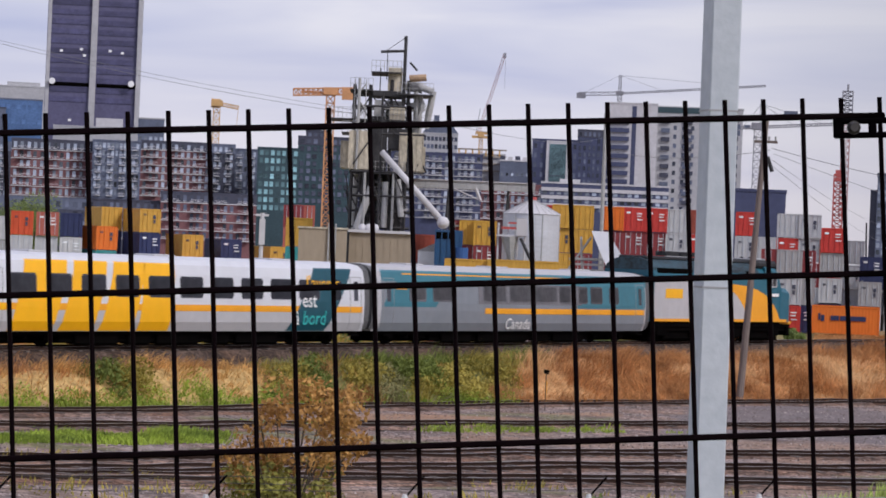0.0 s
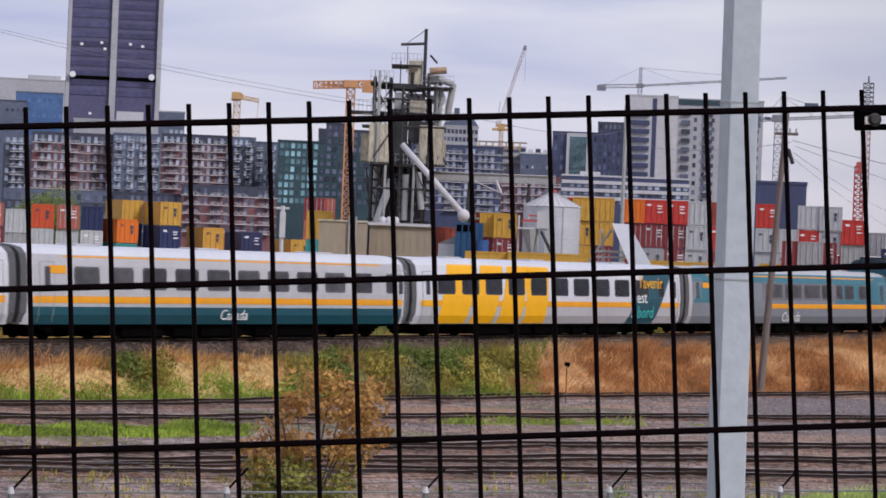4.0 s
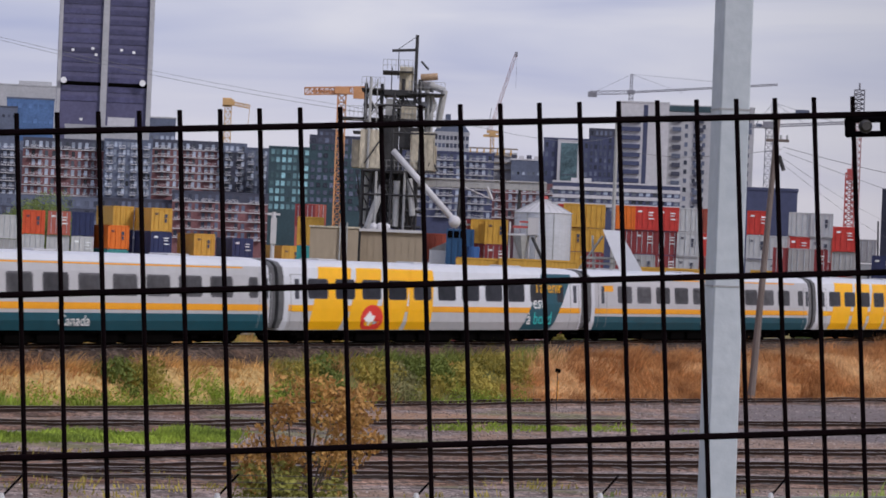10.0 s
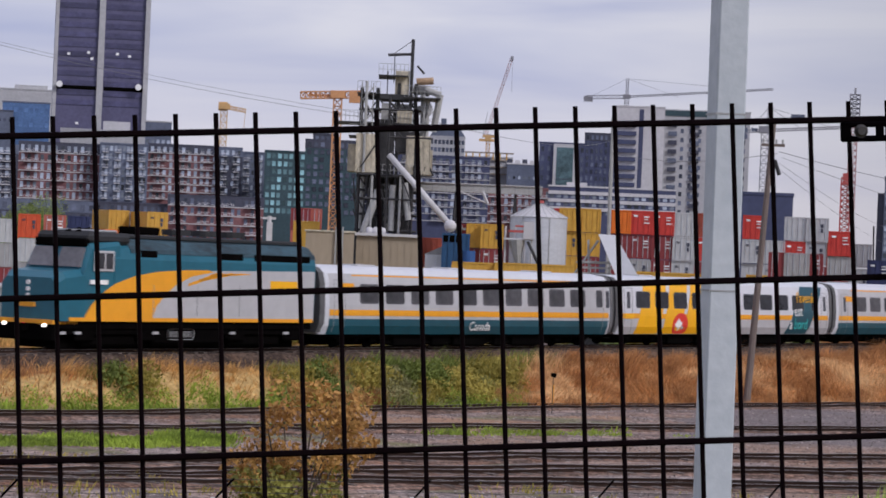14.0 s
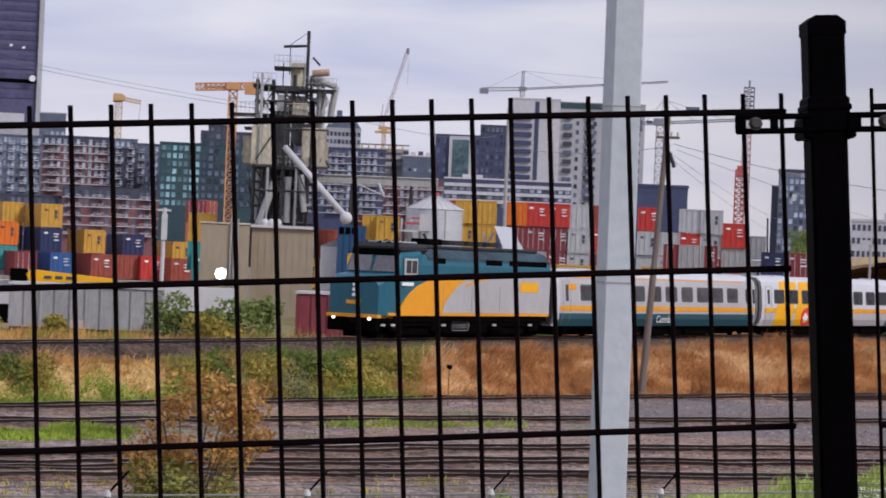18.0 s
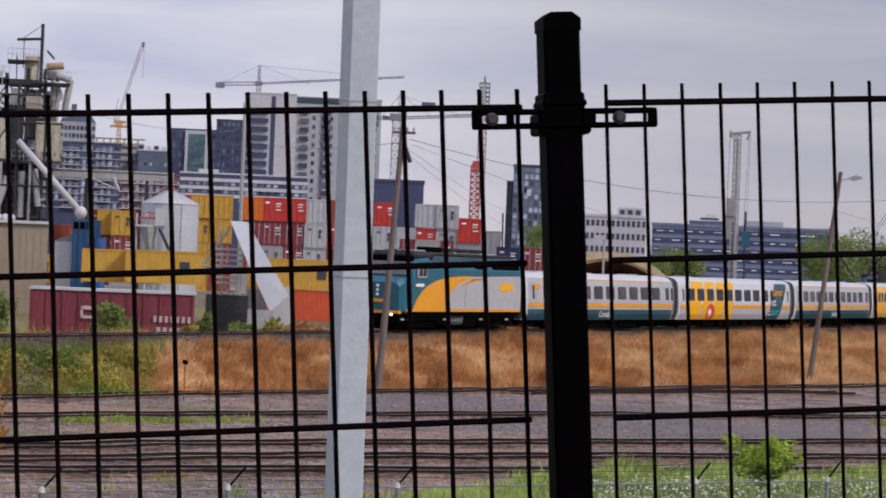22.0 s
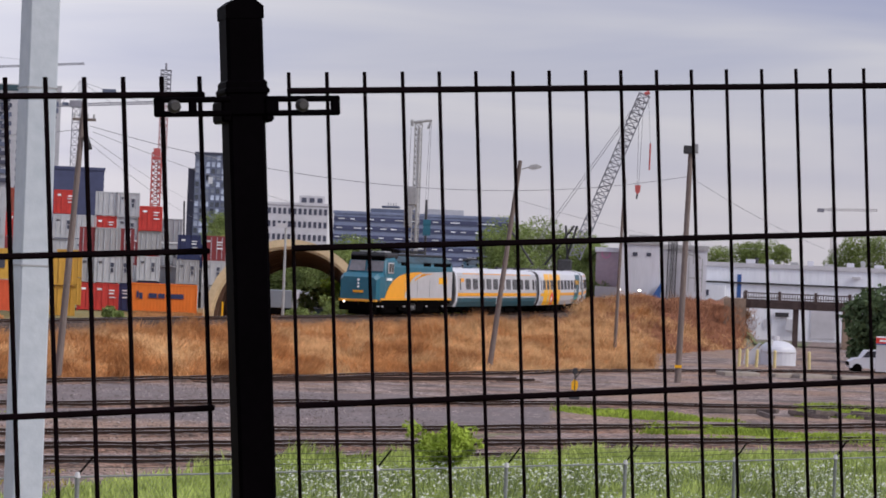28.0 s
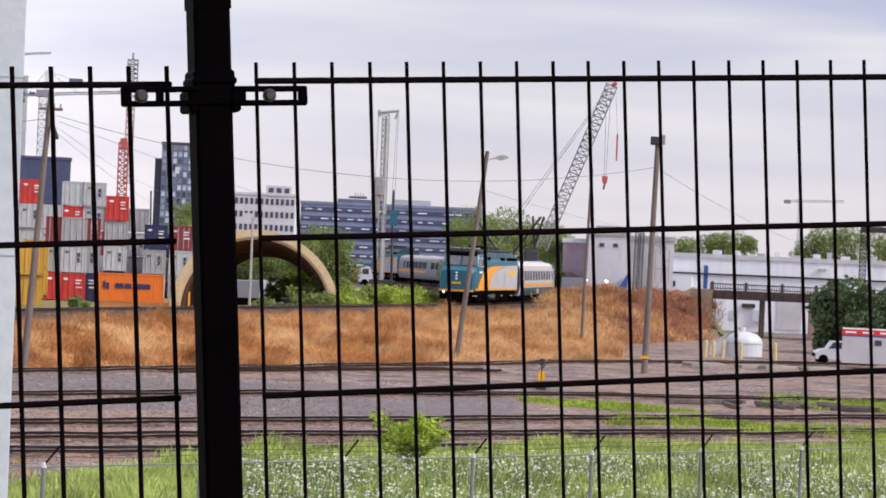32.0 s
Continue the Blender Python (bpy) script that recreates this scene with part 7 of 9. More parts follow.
def wire(p, q, sag, r, n=24):
    p, q = Vector(p), Vector(q)
    pts = [p.lerp(q, i / n) - Vector((0, 0, sag * 4 * (i / n) * (1 - i / n))) for i in range(n + 1)]
    bm = rope(B(), pts, r * 0.6)
    w = part("overhead_wire", bm, WIRE)
    return tagged(w, "thin dark sagging overhead wire between poles", "wire", "overhead wires")


def spot(b, dist, z):
    return (math.sin(radians(b)) * dist, math.cos(radians(b)) * dist, z)


wire(spot(6.81, 133.5, 12.08), spot(19.03, 160, 11.77), 1.75, 0.025)
wire(spot(19.08, 160, 11.77), spot(21.86, 190, 8.27), 0.25, 0.022)
wire(spot(6.87, 133.5, 11.81), spot(13.79, 330, 9.45), 0.8, 0.02)
wire(spot(6.82, 133.5, 11.54), spot(9.16, 330, 11.80), 0.4, 0.02)
wire(spot(6.82, 133.5, 11.27), spot(9.17, 330, 9.81), 0.4, 0.02)
wire(spot(15.49, 165, 10.24), spot(20.72, 330, 9.36), 0.8, 0.02)
wire(spot(-9.85, 262, 25.00), spot(-1.77, 249, 18.59), 0.5, 0.03)
wire(spot(-9.85, 262.4, 25.25), spot(-1.77, 249.4, 18.95), 0.4, 0.025)
wire(spot(-0.45, 249, 18.6), spot(3.52, 950, 49.3), 2.5, 0.05)
wire(spot(3.45, 215, 14.94), spot(6.78, 133.5, 11.99), 0.5, 0.022)


# ---- timber arch, trucks behind it ----
def arch():
    d = 235
    a = thing("tunnel_arch", at(10.99, d), "round cream tunnel portal with a brown lining", "arch")
    R, H, z0 = d * radians(12.74 - 9.24) / 2, 7.67 - 0.4, 0.4
    deep = 13.0

    def shell_ring(r_out, r_in, y0, y1, m, name, label=""):
        """A ring of the vault from y0 to y1; the vault narrows and bends to the right as it goes back."""
        bm = B()
        n = 40
        rows = []
        for i in range(n + 1):
            t = math.pi * i / n
            c, s = math.cos(t), math.sin(t)
            row = []
            for r, y in ((r_out, y0), (r_in, y0), (r_in, y1), (r_out, y1)):
                k = 1 - 0.24 * y / deep
                row.append(bm.verts.new((c * (R - r) * k + 1.1 * y / deep, y, z0 + s * (H - r) * k)))
            rows.append(row)
        for r, s in zip(rows, rows[1:]):
            for i in range(4):
                bm.faces.new((r[i], r[(i + 1) % 4], s[(i + 1) % 4], s[i]))
        bm.faces.new(rows[0])
        bm.faces.new(rows[-1][::-1])
        return part(name, bm, m, a, label)
    shell_ring(0, 0.62, 0, 0.5, ARCH, "portal_ring", "cream portal ring")
    shell_ring(0.62, 0.8, 0.15, 0.5, ARCH, "inner_ring")
    for k in range(5):
        shell_ring(0.08, 0.4, 0.5 + k * 2.5, 3.0 + k * 2.5, ARCH, "outer_shell")
        shell_ring(0.4, 0.6, 0.5 + k * 2.5, 3.0 + k * 2.5, ARCHDARK, "lining", "brown lining with the vault's shade in its colour")
    for k in range(8):
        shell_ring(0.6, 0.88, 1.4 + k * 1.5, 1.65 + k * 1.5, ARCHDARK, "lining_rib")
    bm = B()
    box(bm, -R + 0.2, -R + 2.4, -0.6, -0.4, 0.4, 0.6)
    box(bm, -R + 0.2, -R + 0.35, -0.6, -0.4, 0.4, 1.5)
    box(bm, -R + 1.6, -R + 1.75, -0.6, -0.4, 0.4, 2.2)
    part("site_fence", bm, YELLOW, a, "yellow site barrier")


arch()


def lorry(b, dist, z, label, cab_m, box_m, length, height, turn=0.0):
    v = thing("lorry", at(b, dist, z, turn), label, "lorry", "parked vehicles")
    bm = B()
    box(bm, -length / 2, length / 2 - 2.0, 0, 2.4, 0.95, height, bevel=0.04)
    part("cargo_box", bm, box_m, v)
    bm = B()
    prism(bm, [(length / 2 - 1.9, 0.6), (length / 2, 0.6), (length / 2, 1.6), (length / 2 - 0.35, 2.6), (length / 2 - 1.9, 2.7)], 0.1, 2.3)
    c = part("cab", bm, cab_m, v)
    slab("side_window", length / 2 - 1.3, length / 2 - 0.5, 0.06, 0.12, 1.6, 2.3, DARKGLASS, c)
    slab("chassis", -length / 2, length / 2 - 0.2, 0.3, 2.1, 0.5, 0.95, UNDER, v)
    for x in (-length * 0.3, -length * 0.18, length / 2 - 1.0):
        for y in (0.05, 2.05):
            part("wheel", tube(B(), (x, y, 0.48), (x, y + 0.3, 0.48), 0.48, 14), UNDER, v)
    return v


lorry(10.94, 262, 0.42, "lorry with a grey box seen through the arch", WHITE, BLUEGREY, 5.0, 2.6)
lorry(13.00, 360, 1.6, "white and red lorry behind bushes", WHITE, BOXES["red"], 4.6, 2.3)
box_van = thing("small_shed", at(12.00, 243, 0.4), "low grey-green shed behind weeds", "shed")
slab("wall", -2.0, 2.0, 0, 2, 0, 1.4, TEALWALL, box_van)
slab("roof", -2.1, 2.1, -0.1, 2.1, 1.4, 1.5, PIPE, box_van)


# ---- pile driver and crawler crane ----
def pile_driver():
    d = 300
    p = thing("pile_driver", at(13.52, d), "grey pile driver mast with pulleys at its head", "pile driver")
    zt = 20.99
    X = d * radians(13.50 - 13.52)
    part("mast", lattice(B(), (0, 0, 0.5), (X, 0, zt), 0.75, 34, 0.085), PIPE, p)
    part("leader", tube(B(), (0.1, -0.45, 2.5), (X + 0.1, -0.45, zt - 0.5), 0.18, 6), PIPE, p)
    bm = B()
    tube(bm, (X - 0.9, 0, zt + 0.1), (X + 1.4, 0, zt + 0.4), 0.16, 6)
    tube(bm, (X + 1.0, 0, zt - 0.5), (X + 1.3, 0, zt + 0.3), 0.12, 6)
    tube(bm, (X - 0.7, 0, zt - 0.3), (X - 0.7, 0, zt + 0.4), 0.18, 6)
    part("head_beam", bm, PIPE, p)
    for x0, x1, zb in ((-0.8, -1.0, 8.0), (1.2, 0.8, 4.0), (1.35, 1.2, 6.0)):
        part("rope", tube(B(), (X + x0, -0.2, zt), (x1, -0.2, zb), 0.03, 4), WIRE, p)
    za = 13.79
    bm = B()
    box(bm, -1.0, 0.0, -0.8, 0.3, za - 1.6, za + 0.4, bevel=0.1)
    box(bm, -1.3, -0.4, -0.7, 0.2, za - 4.0, za - 1.4, bevel=0.1)
    part("hammer", bm, GREY, p, "grey pile hammer")
    slab("carriage", -1.2, 1.6, -1, 2, 0.4, 3.2, STEEL, p)
    slab("teal_box", 0.8, 1.6, -0.8, 0.2, 9.02, 10.72, TEAL2, p)


pile_driver()


def crawler_crane():
    d = 290
    c = thing("crawler_crane", at(16.88, d), "crawler crane with a long grey lattice boom", "crane")

    def X(b):
        return d * radians(b - 16.88)
    foot = (X(16.80), 0, 7.27)
    tip = (X(18.09), 0, 24.42)
    part("boom", lattice(B(), foot, tip, 1.15, 26, 0.085), CRANE_GREY, c, "grey lattice boom")
    part("boom_head", tube(B(), tip, (tip[0] + 0.5, 0, tip[2] + 0.3), 0.2, 6), CRANE_RED, c)
    gan = (X(15.94), 0, 8.26)
    bm = B()
    for k in (0.0, 0.35):
        tube(bm, (gan[0] + k, 0.3, gan[2]), (tip[0] - 0.4, 0.2, tip[2] - 0.3 - k), 0.035, 4)
    part("pendant", bm, WIRE, c)
    hb, hz = X(18.03), 15.04
    bm = B()
    for k in (-0.2, 0.25):
        tube(bm, (tip[0] - 0.3 + k, 0, tip[2]), (hb + k * 0.4, 0, hz), 0.03, 4)
    part("hoist_rope", bm, WIRE, c)
    bm = B()
    prism(bm, [(hb - 0.3, hz), (hb + 0.3, hz), (hb + 0.25, hz - 0.7), (hb, hz - 0.95), (hb - 0.25, hz - 0.7)], -0.2, 0.2)
    hk = part("hook_block", bm, CRANE_RED, c, "red hook block")
    part("hook", tube(B(), (hb, 0, hz - 0.9), (hb - 0.1, 0, hz - 1.4), 0.1, 6), STEEL, hk)
    rb = X(18.25)
    part("jib_line", tube(B(), (tip[0] + 0.4, 0, tip[2]), (rb, 0, 19.41), 0.02, 4), WIRE, c)
    part("ball", tube(B(), (rb, 0, 16.67), (rb, 0, 19.41), 0.09, 6), CRANE_RED, c)
    zb = 6.37
    bm = B()
    box(bm, X(15.18), X(16.77), -1.2, 2.2, zb - 1.2, zb - 0.4, bevel=0.1)
    box(bm, X(16.45), X(16.75), -1.4, 0.4, zb - 1.0, zb + 0.7, bevel=0.15)
    part("machine_deck", bm, STEEL, c, "dark machine deck and cab")
    bm = B()
    for a, b2 in ((930, 880), (950, 1000), (985, 1005), (992, 985)):
        tube(bm, (X(16.13) + (a - 945) / 4950 * d, 0.5, zb), (X(16.13) + (b2 - 945) / 4950 * d, 0.5, zb + 4.2), 0.12, 5)
    part("gantry", bm, STEEL, c)
    slab("crawler", X(15.62), X(16.77), -1.5, -0.5, 0.4, 1.6, UNDER, c)
    slab("car_body", X(15.73), X(16.65), -0.6, 1.5, 1.2, zb - 1.1, UNDER, c)


crawler_crane()


# ---- white works across the far line ----
SHEET = mat("white_sheet_cladding", (0.80, 0.82, 0.86), 0.6, 0, 0.06, 4, 0.05, stretch=(4, 4, 0.3))
SHEET2 = mat("grey_sheet_cladding", (0.60, 0.60, 0.64), 0.6, 0, 0.1, 4, 0.05, stretch=(4, 4, 0.3))
PINK = mat("dusty_pink_cladding", (0.40, 0.31, 0.35), 0.7, 0, 0.1, 3)


def white_works():
    d = 330
    h, w = building("factory", "long white sheet-clad factory with roof plant", 19.47, 25.17, d, 7.60, 30, SHEET, 0, OFFWHITE, cat="factory")
    for k in range(34):
        slab("panel_seam", -w / 2 + k * w / 34, -w / 2 + k * w / 34 + 0.05, -0.04, 0.02, 1.0, 7.33, SHEET, h)
    slab("dark_pipe", -w / 2, w / 2, -0.25, -0.05, 5.15, 5.35, STEEL, h)
    zt = 7.60
    for k, (x, ww, hh, m) in enumerate(((0.14, 0.06, 0.9, SHEET2), (0.17, 0.02, 1.3, STEEL), (0.22, 0.03, 1.0, SHEET2), (0.30, 0.05, 0.6, PIPE), (0.36, 0.04, 1.0, SHEET2), (0.42, 0.07, 0.5, PIPE), (0.50, 0.05, 0.9, SHEET2), (0.55, 0.03, 1.4, PIPE), (0.6, 0.06, 0.7, SHEET2), (0.7, 0.05, 0.9, PIPE))):
        slab("roof_unit", -w / 2 + w * x, -w / 2 + w * (x + ww * 0.55), 3 + k % 3, 7, zt, zt + hh * 0.55, m, h)
    slab("annex", -w / 2 - 4.4, -w / 2 + 2.5, -2, 6, 1.0, 4.92, SHEET, h, "low white annex")
    for k in range(4):
        slab("annex_window", -w / 2 - 1.5 + k * 0.6, -w / 2 - 1.2 + k * 0.6, -2.06, -1.95, 3.63, 4.30, CHARCOAL, h)
    slab("blue_panel", -w / 2 + w * 0.115, -w / 2 + w * 0.13, -0.06, 0.02, 3.5, 6.24, BOXES["blue"], h)
    slab("wall_lamp", w * 0.02, w * 0.05, -0.3, 0, 6.26, 6.52, OFFWHITE, h)
    # grey block, pink block, their pipes
    d = 300
    h, w = building("factory", "pale grey factory block with stained walls", 17.72, 18.58, d, 9.54, 16, SHEET2, 0, PIPE, cat="factory")
    windows(h, -w * 0.3, w * 0.35, 7.61, 8.33, 2, 1, 0.5, 0.4, CHARCOAL)
    slab("roof_unit", -w * 0.3, w * 0.3, 1, 5, 9.54, 10.03, PIPE, h)
    bm = B()
    prism(bm, [(-w * 0.05, 0.8), (w * 0.5, 0.8), (w * 0.5, 5.03)], -1.2, -0.2)
    part("blue_ramp", bm, BOXES["blue"], h, "bright blue sheeted ramp")
    h, w = building("factory", "pale grey factory wing with pipe frames", 18.58, 19.50, d + 6, 9.19, 16, SHEET2, 0, PIPE, cat="factory")
    bm = B()
    for x0, z0, x1, z1 in ((0.15, 420, 0.5, 402), (0.5, 402, 0.85, 440), (0.3, 430, 0.3, 410), (0.5, 440, 0.5, 402), (0.7, 450, 0.7, 422), (0.2, 430, 0.8, 430), (0.2, 415, 0.75, 425), (0.15, 420, 0.85, 440), (0.9, 440, 0.9, 500), (0.75, 440, 0.75, 500), (0.6, 440, 0.6, 500), (0.75, 460, 0.9, 460), (0.6, 475, 0.9, 475)):
        tube(bm, (-w / 2 + w * x0, -0.8, 10.22 - (z0 - 400) / 16.4), (-w / 2 + w * x1, -0.8, 10.22 - (z1 - 400) / 16.4), 0.08, 4)
    part("pipe_frame", bm, PIPE, h)
    for x in (0.16, 0.27):
        bm = B()
        lattice(bm, (-w / 2 + w * x, -2, 1), (-w / 2 + w * (x + 0.02), -2, 9.43), 0.4, 14, 0.06)
        part("dark_mast", bm, STEEL, h)
    h, w = building("factory", "dusty pink factory block with a round sign", 17.24, 17.75, d + 8, 8.61, 16, PINK, 0, SHEET2, cat="factory")
    bm = B()
    n, zc2 = 24, 7.91
    rows = [[bm.verts.new((-0.3 + r * math.cos(2 * math.pi * i / n), y, zc2 + r * math.sin(2 * math.pi * i / n))) for r, y in ((0.38, -0.1), (0.52, -0.1), (0.52, 0.02), (0.38, 0.02))] for i in range(n)]
    for i in range(n):
        for k in range(4):
            bm.faces.new((rows[i][k], rows[i][(k + 1) % 4], rows[(i + 1) % n][(k + 1) % 4], rows[(i + 1) % n][k]))
    part("ring_sign", bm, mat("pink_sign", (0.55, 0.2, 0.35), 0.6), h, "pink ring sign")
    slab("shed_front", -w / 2, w / 2 + 4.0, -3, -1, 0.9, 4.31, SHEET2, h)
    for b in (17.74, 18.15):
        lp = thing("yard_lamp", at(b, 292, 4.16), "small lit white yard lamp", "lamp", "yard lamps")
        part("lens", tube(B(), (0, -0.1, 0), (0, 0.1, 0), 0.12, 8), GLOW, lp)
        part("lamp_post", tube(B(), (0, 0.2, -3.5), (0, 0.2, 0.1), 0.05, 6), STEEL, lp)
    # lattice signal mast
    m = thing("signal_mast", at(23.32, 260), "dark lattice signal mast above the bridge", "mast")
    part("mast", lattice(B(), (0, 0, 3.0), (0, 0, 10.64), 0.55, 20, 0.06), STEEL, m)
    slab("signal_gantry", -0.3, 4.0, -0.3, 0.3, 9.94, 10.45, STEEL, m)


white_works()


# ---- railway bridge over the street ----
RUSTIRON = mat("dark_rusted_iron", (0.075, 0.05, 0.045), 0.8, 0, 0.3, 1.0, 0.2)
ABUT = mat("stained_bridge_concrete", (0.26, 0.19, 0.14), 0.9, 0, 0.25, 2.0, 0.2)


def bridge():
    d = 250
    b = thing("railway_bridge", at(21.36, d), "dark iron railway bridge with a picket railing", "bridge")
    L = d * radians(22.48 - 20.29)
    z0, z1, z2 = 3.34, 4.14, 4.75
    slab("girder", -L / 2, L / 2 + 12, 0, 0.5, z0, z1, RUSTIRON, b)
    slab("deck", -L / 2, L / 2 + 12, 0.5, 5.0, z1 - 0.4, z1 - 0.05, RUSTIRON, b)
    for k in range(14):
        slab("girder_rib", -L / 2 + k * L / 13 - 0.06, -L / 2 + k * L / 13 + 0.06, -0.12, 0.02, z0, z1, RUSTIRON, b)
    bm = B()
    box(bm, -L / 2, L / 2 + 12, 0.05, 0.12, z2 - 0.1, z2)
    box(bm, -L / 2, L / 2 + 12, 0.05, 0.12, z1 + 0.12, z1 + 0.2)
    part("top_rail", bm, RUSTIRON, b)
    mesh = None
    for k in range(60):
        x = -L / 2 + k * (L / 42)
        if mesh is None:
            mesh = slab("picket", -0.035, 0.035, 0.06, 0.11, z1, z2, RUSTIRON, b)
            mesh.matrix_basis = pose(x, 0, 0)
        else:
            share("picket", mesh.data, b, pose(x, 0, 0))
    for x in (-L / 2 + 0.2, -L / 6, L / 6, L / 2 - 0.2):
        slab("rail_post", x - 0.14, x + 0.14, -0.12, 0.3, z1 - 0.3, z2 + 0.15, RUSTIRON, b)
    slab("abutment", -L / 2 - 1.7, -L / 2 + 0.25, -0.4, 6, -0.2, z1, ABUT, b, "stained concrete abutment")
    slab("pier", -0.35, 0.15, 0.3, 1.2, -0.2, z0, RUSTIRON, b)
    slab("pier", L / 2 - 0.7, L / 2 + 0.1, 0.2, 5, -0.2, z1, ABUT, b)
    # white shed seen under it
    s = thing("white_shed", at(21.42, 275), "white shed wall with vents seen under the bridge", "shed")
    w = 275 * radians(22.61 - 20.36)
    slab("wall", -w / 2, w / 2, 0, 6, 0.0, 3.6, SHEET, s)
    for x in (-0.45, -0.32):
        slab("vent", w * x, w * (x + 0.07), -0.08, 0.02, 1.1, 2.0, SHEET2, s)
    slab("vent", w * -0.12, w * -0.02, -0.3, 0.02, 1.0, 2.1, SHEET2, s)
    slab("door", w * 0.1, w * 0.32, -0.08, 0.02, 0.3, 3.3, OFFWHITE, s, "white roller door")
    slab("pipe_box", w * -0.22, w * -0.1, -0.3, 0.02, 2.3, 2.7, STEEL, s)


bridge()


# ---- things on the yard ----
def tank():
    t = thing("storage_tank", at(21.0, 198, 0.0), "squat white storage tank with a domed top and a side hopper", "tank")
    R, z1, z2 = 1.32, 0.95, 1.72
    part("barrel", tube(B(), (0, R, 0), (0, R, z1), R, 24), WHITE, t)
    part("rim", tube(B(), (0, R, z1 - 0.05), (0, R, z1 + 0.03), R + 0.04, 24), OFFWHITE, t)
    bm = B()
    steps = [(R * math.cos(k / 7 * math.pi / 2), z1 + 0.03 + (z2 - z1) * math.sin(k / 7 * math.pi / 2)) for k in range(8)]
    for (r0, a), (r1, b) in zip(steps, steps[1:]):
        tube(bm, (0, R, a), (0, R, b), r0, 20, max(r1, 0.02), caps=False)
    part("dome", bm, WHITE, t, "white dome", True)
    part("vent", tube(B(), (-0.2, R, z2 - 0.1), (-0.2, R, z2 + 0.32), 0.3, 10), OFFWHITE, t)
    bm = B()
    prism(bm, [(-R - 1.05, 0), (-R + 0.2, 0), (-R + 0.35, z1 + 0.25), (-R - 0.1, z1 + 0.15), (-R - 0.95, 0.75)], R - 0.7, R + 0.7)
    part("hopper", bm, OFFWHITE, t, "sloping white hopper")
    bm = B()
    tube(bm, (-R + 0.1, R - 0.4, z1 + 0.55), (-R - 0.9, R - 0.6, 0.5), 0.09, 8)
    tube(bm, (-0.5, R - 0.5, z1 + 0.75), (-0.5, R - 0.9, z1 + 0.35), 0.2, 10)
    part("feed_pipe", bm, PIPE, t)
    for b, tilt in ((20.23, 2), (20.39, 0), (20.58, 3), (20.95, 0), (21.65, -2)):
        p = thing("bollard", at(b, 193, 0) @ pose(0, 0, 0, 0, tilt, 0), "pale yellow steel bollard by the tank", "bollard", "bollards by the tank")
        bm = B()
        tube(bm, (0, 0, -0.1), (0, 0, 1.15), 0.11, 10)
        tube(bm, (0, 0, 1.15), (0, 0, 1.22), 0.11, 10, 0.05)
        part("tube", bm, mat("pale_yellow_paint", (0.62, 0.52, 0.25), 0.6, 0, 0.15, 0.5), p)


tank()


def van_and_trailer():
    t = thing("box_trailer", at(22.90, 184, 0.0) @ pose(3.25, 0, 0), "white box trailer with a red top band", "trailer", "parked vehicles")
    z1 = 2.62
    bm = B()
    box(bm, -3.0, 4.5, 0, 2.3, 0.35, z1, bevel=0.03)
    part("body", bm, OFFWHITE, t)
    slab("red_band", -3.02, 4.52, -0.02, 2.32, z1 - 0.42, z1 - 0.06, RED, t, "red top band")
    slab("blue_line", -3.02, 4.52, -0.02, 2.32, z1 - 0.50, z1 - 0.43, BOXES["blue"], t)
    for k in range(6):
        slab("lettering_bar", -2.8 + k * 1.1, -2.1 + k * 1.1, -0.04, 0.02, z1 - 0.3, z1 - 0.18, TEXT_WHITE, t, "plain white lettering bar")
    slab("hatch", -0.9, -0.45, -0.03, 0.02, z1 - 1.05, z1 - 0.7, CHARCOAL, t)
    slab("hatch", 1.0, 1.15, -0.03, 0.02, z1 - 1.6, z1 - 0.6, CHARCOAL, t)
    for x in (1.5, 2.4):
        for y in (0.0, 2.05):
            part("wheel", tube(B(), (x, y, 0.36), (x, y + 0.25, 0.36), 0.36, 14), UNDER, t)
    c = thing("parked_car", at(22.72, 190, 0.0, 8), "white parked pickup seen from its front corner", "car", "parked vehicles")
    bm = B()
    prism(bm, [(-0.85, 0.35), (-0.9, 0.75), (-0.55, 0.98), (-0.1, 1.05), (0.25, 1.55), (1.6, 1.6), (1.9, 1.05), (3.2, 1.0), (3.2, 0.35)], 0, 1.75)
    part("body", bm, WHITE, c)
    bm = B()
    prism(bm, [(-0.02, 1.08), (0.3, 1.5), (0.9, 1.52), (0.9, 1.1)], -0.02, 1.77)
    part("window", bm, DARKGLASS, c)
    slab("grille", -0.93, -0.85, 0.2, 1.55, 0.5, 0.75, UNDER, c)
    for x in (-0.35, 2.3):
        for y in (-0.02, 1.55):
            part("wheel", tube(B(), (x, y, 0.33), (x, y + 0.22, 0.33), 0.33, 14), UNDER, c)


van_and_trailer()


def switch_stand(b, dist, z, label, target):
    s = thing("switch_stand", at(b, dist, z), label, "switch stand", "switch stands")
    bm = B()
    tube(bm, (0, 0, 0), (0, 0, 1.35), 0.04, 6)
    box(bm, -0.25, 0.25, -0.15, 0.15, 0, 0.15)
    part("rod", bm, STEEL, s)
    part("target", prism(B(), [(-0.15, 0.45), (0.03, 0.4), (0.16, 0.55), (0.15, 0.85), (-0.03, 0.95), (-0.17, 0.8)], -0.03, 0.03), target, s, "painted target plate")
    bm = B()
    box(bm, -0.12, 0.12, -0.12, 0.12, 1.2, 1.5, bevel=0.03)
    tube(bm, (0, 0, 1.0), (0.4, 0, 1.5), 0.03, 5)
    part("lamp_case", bm, STEEL, s)


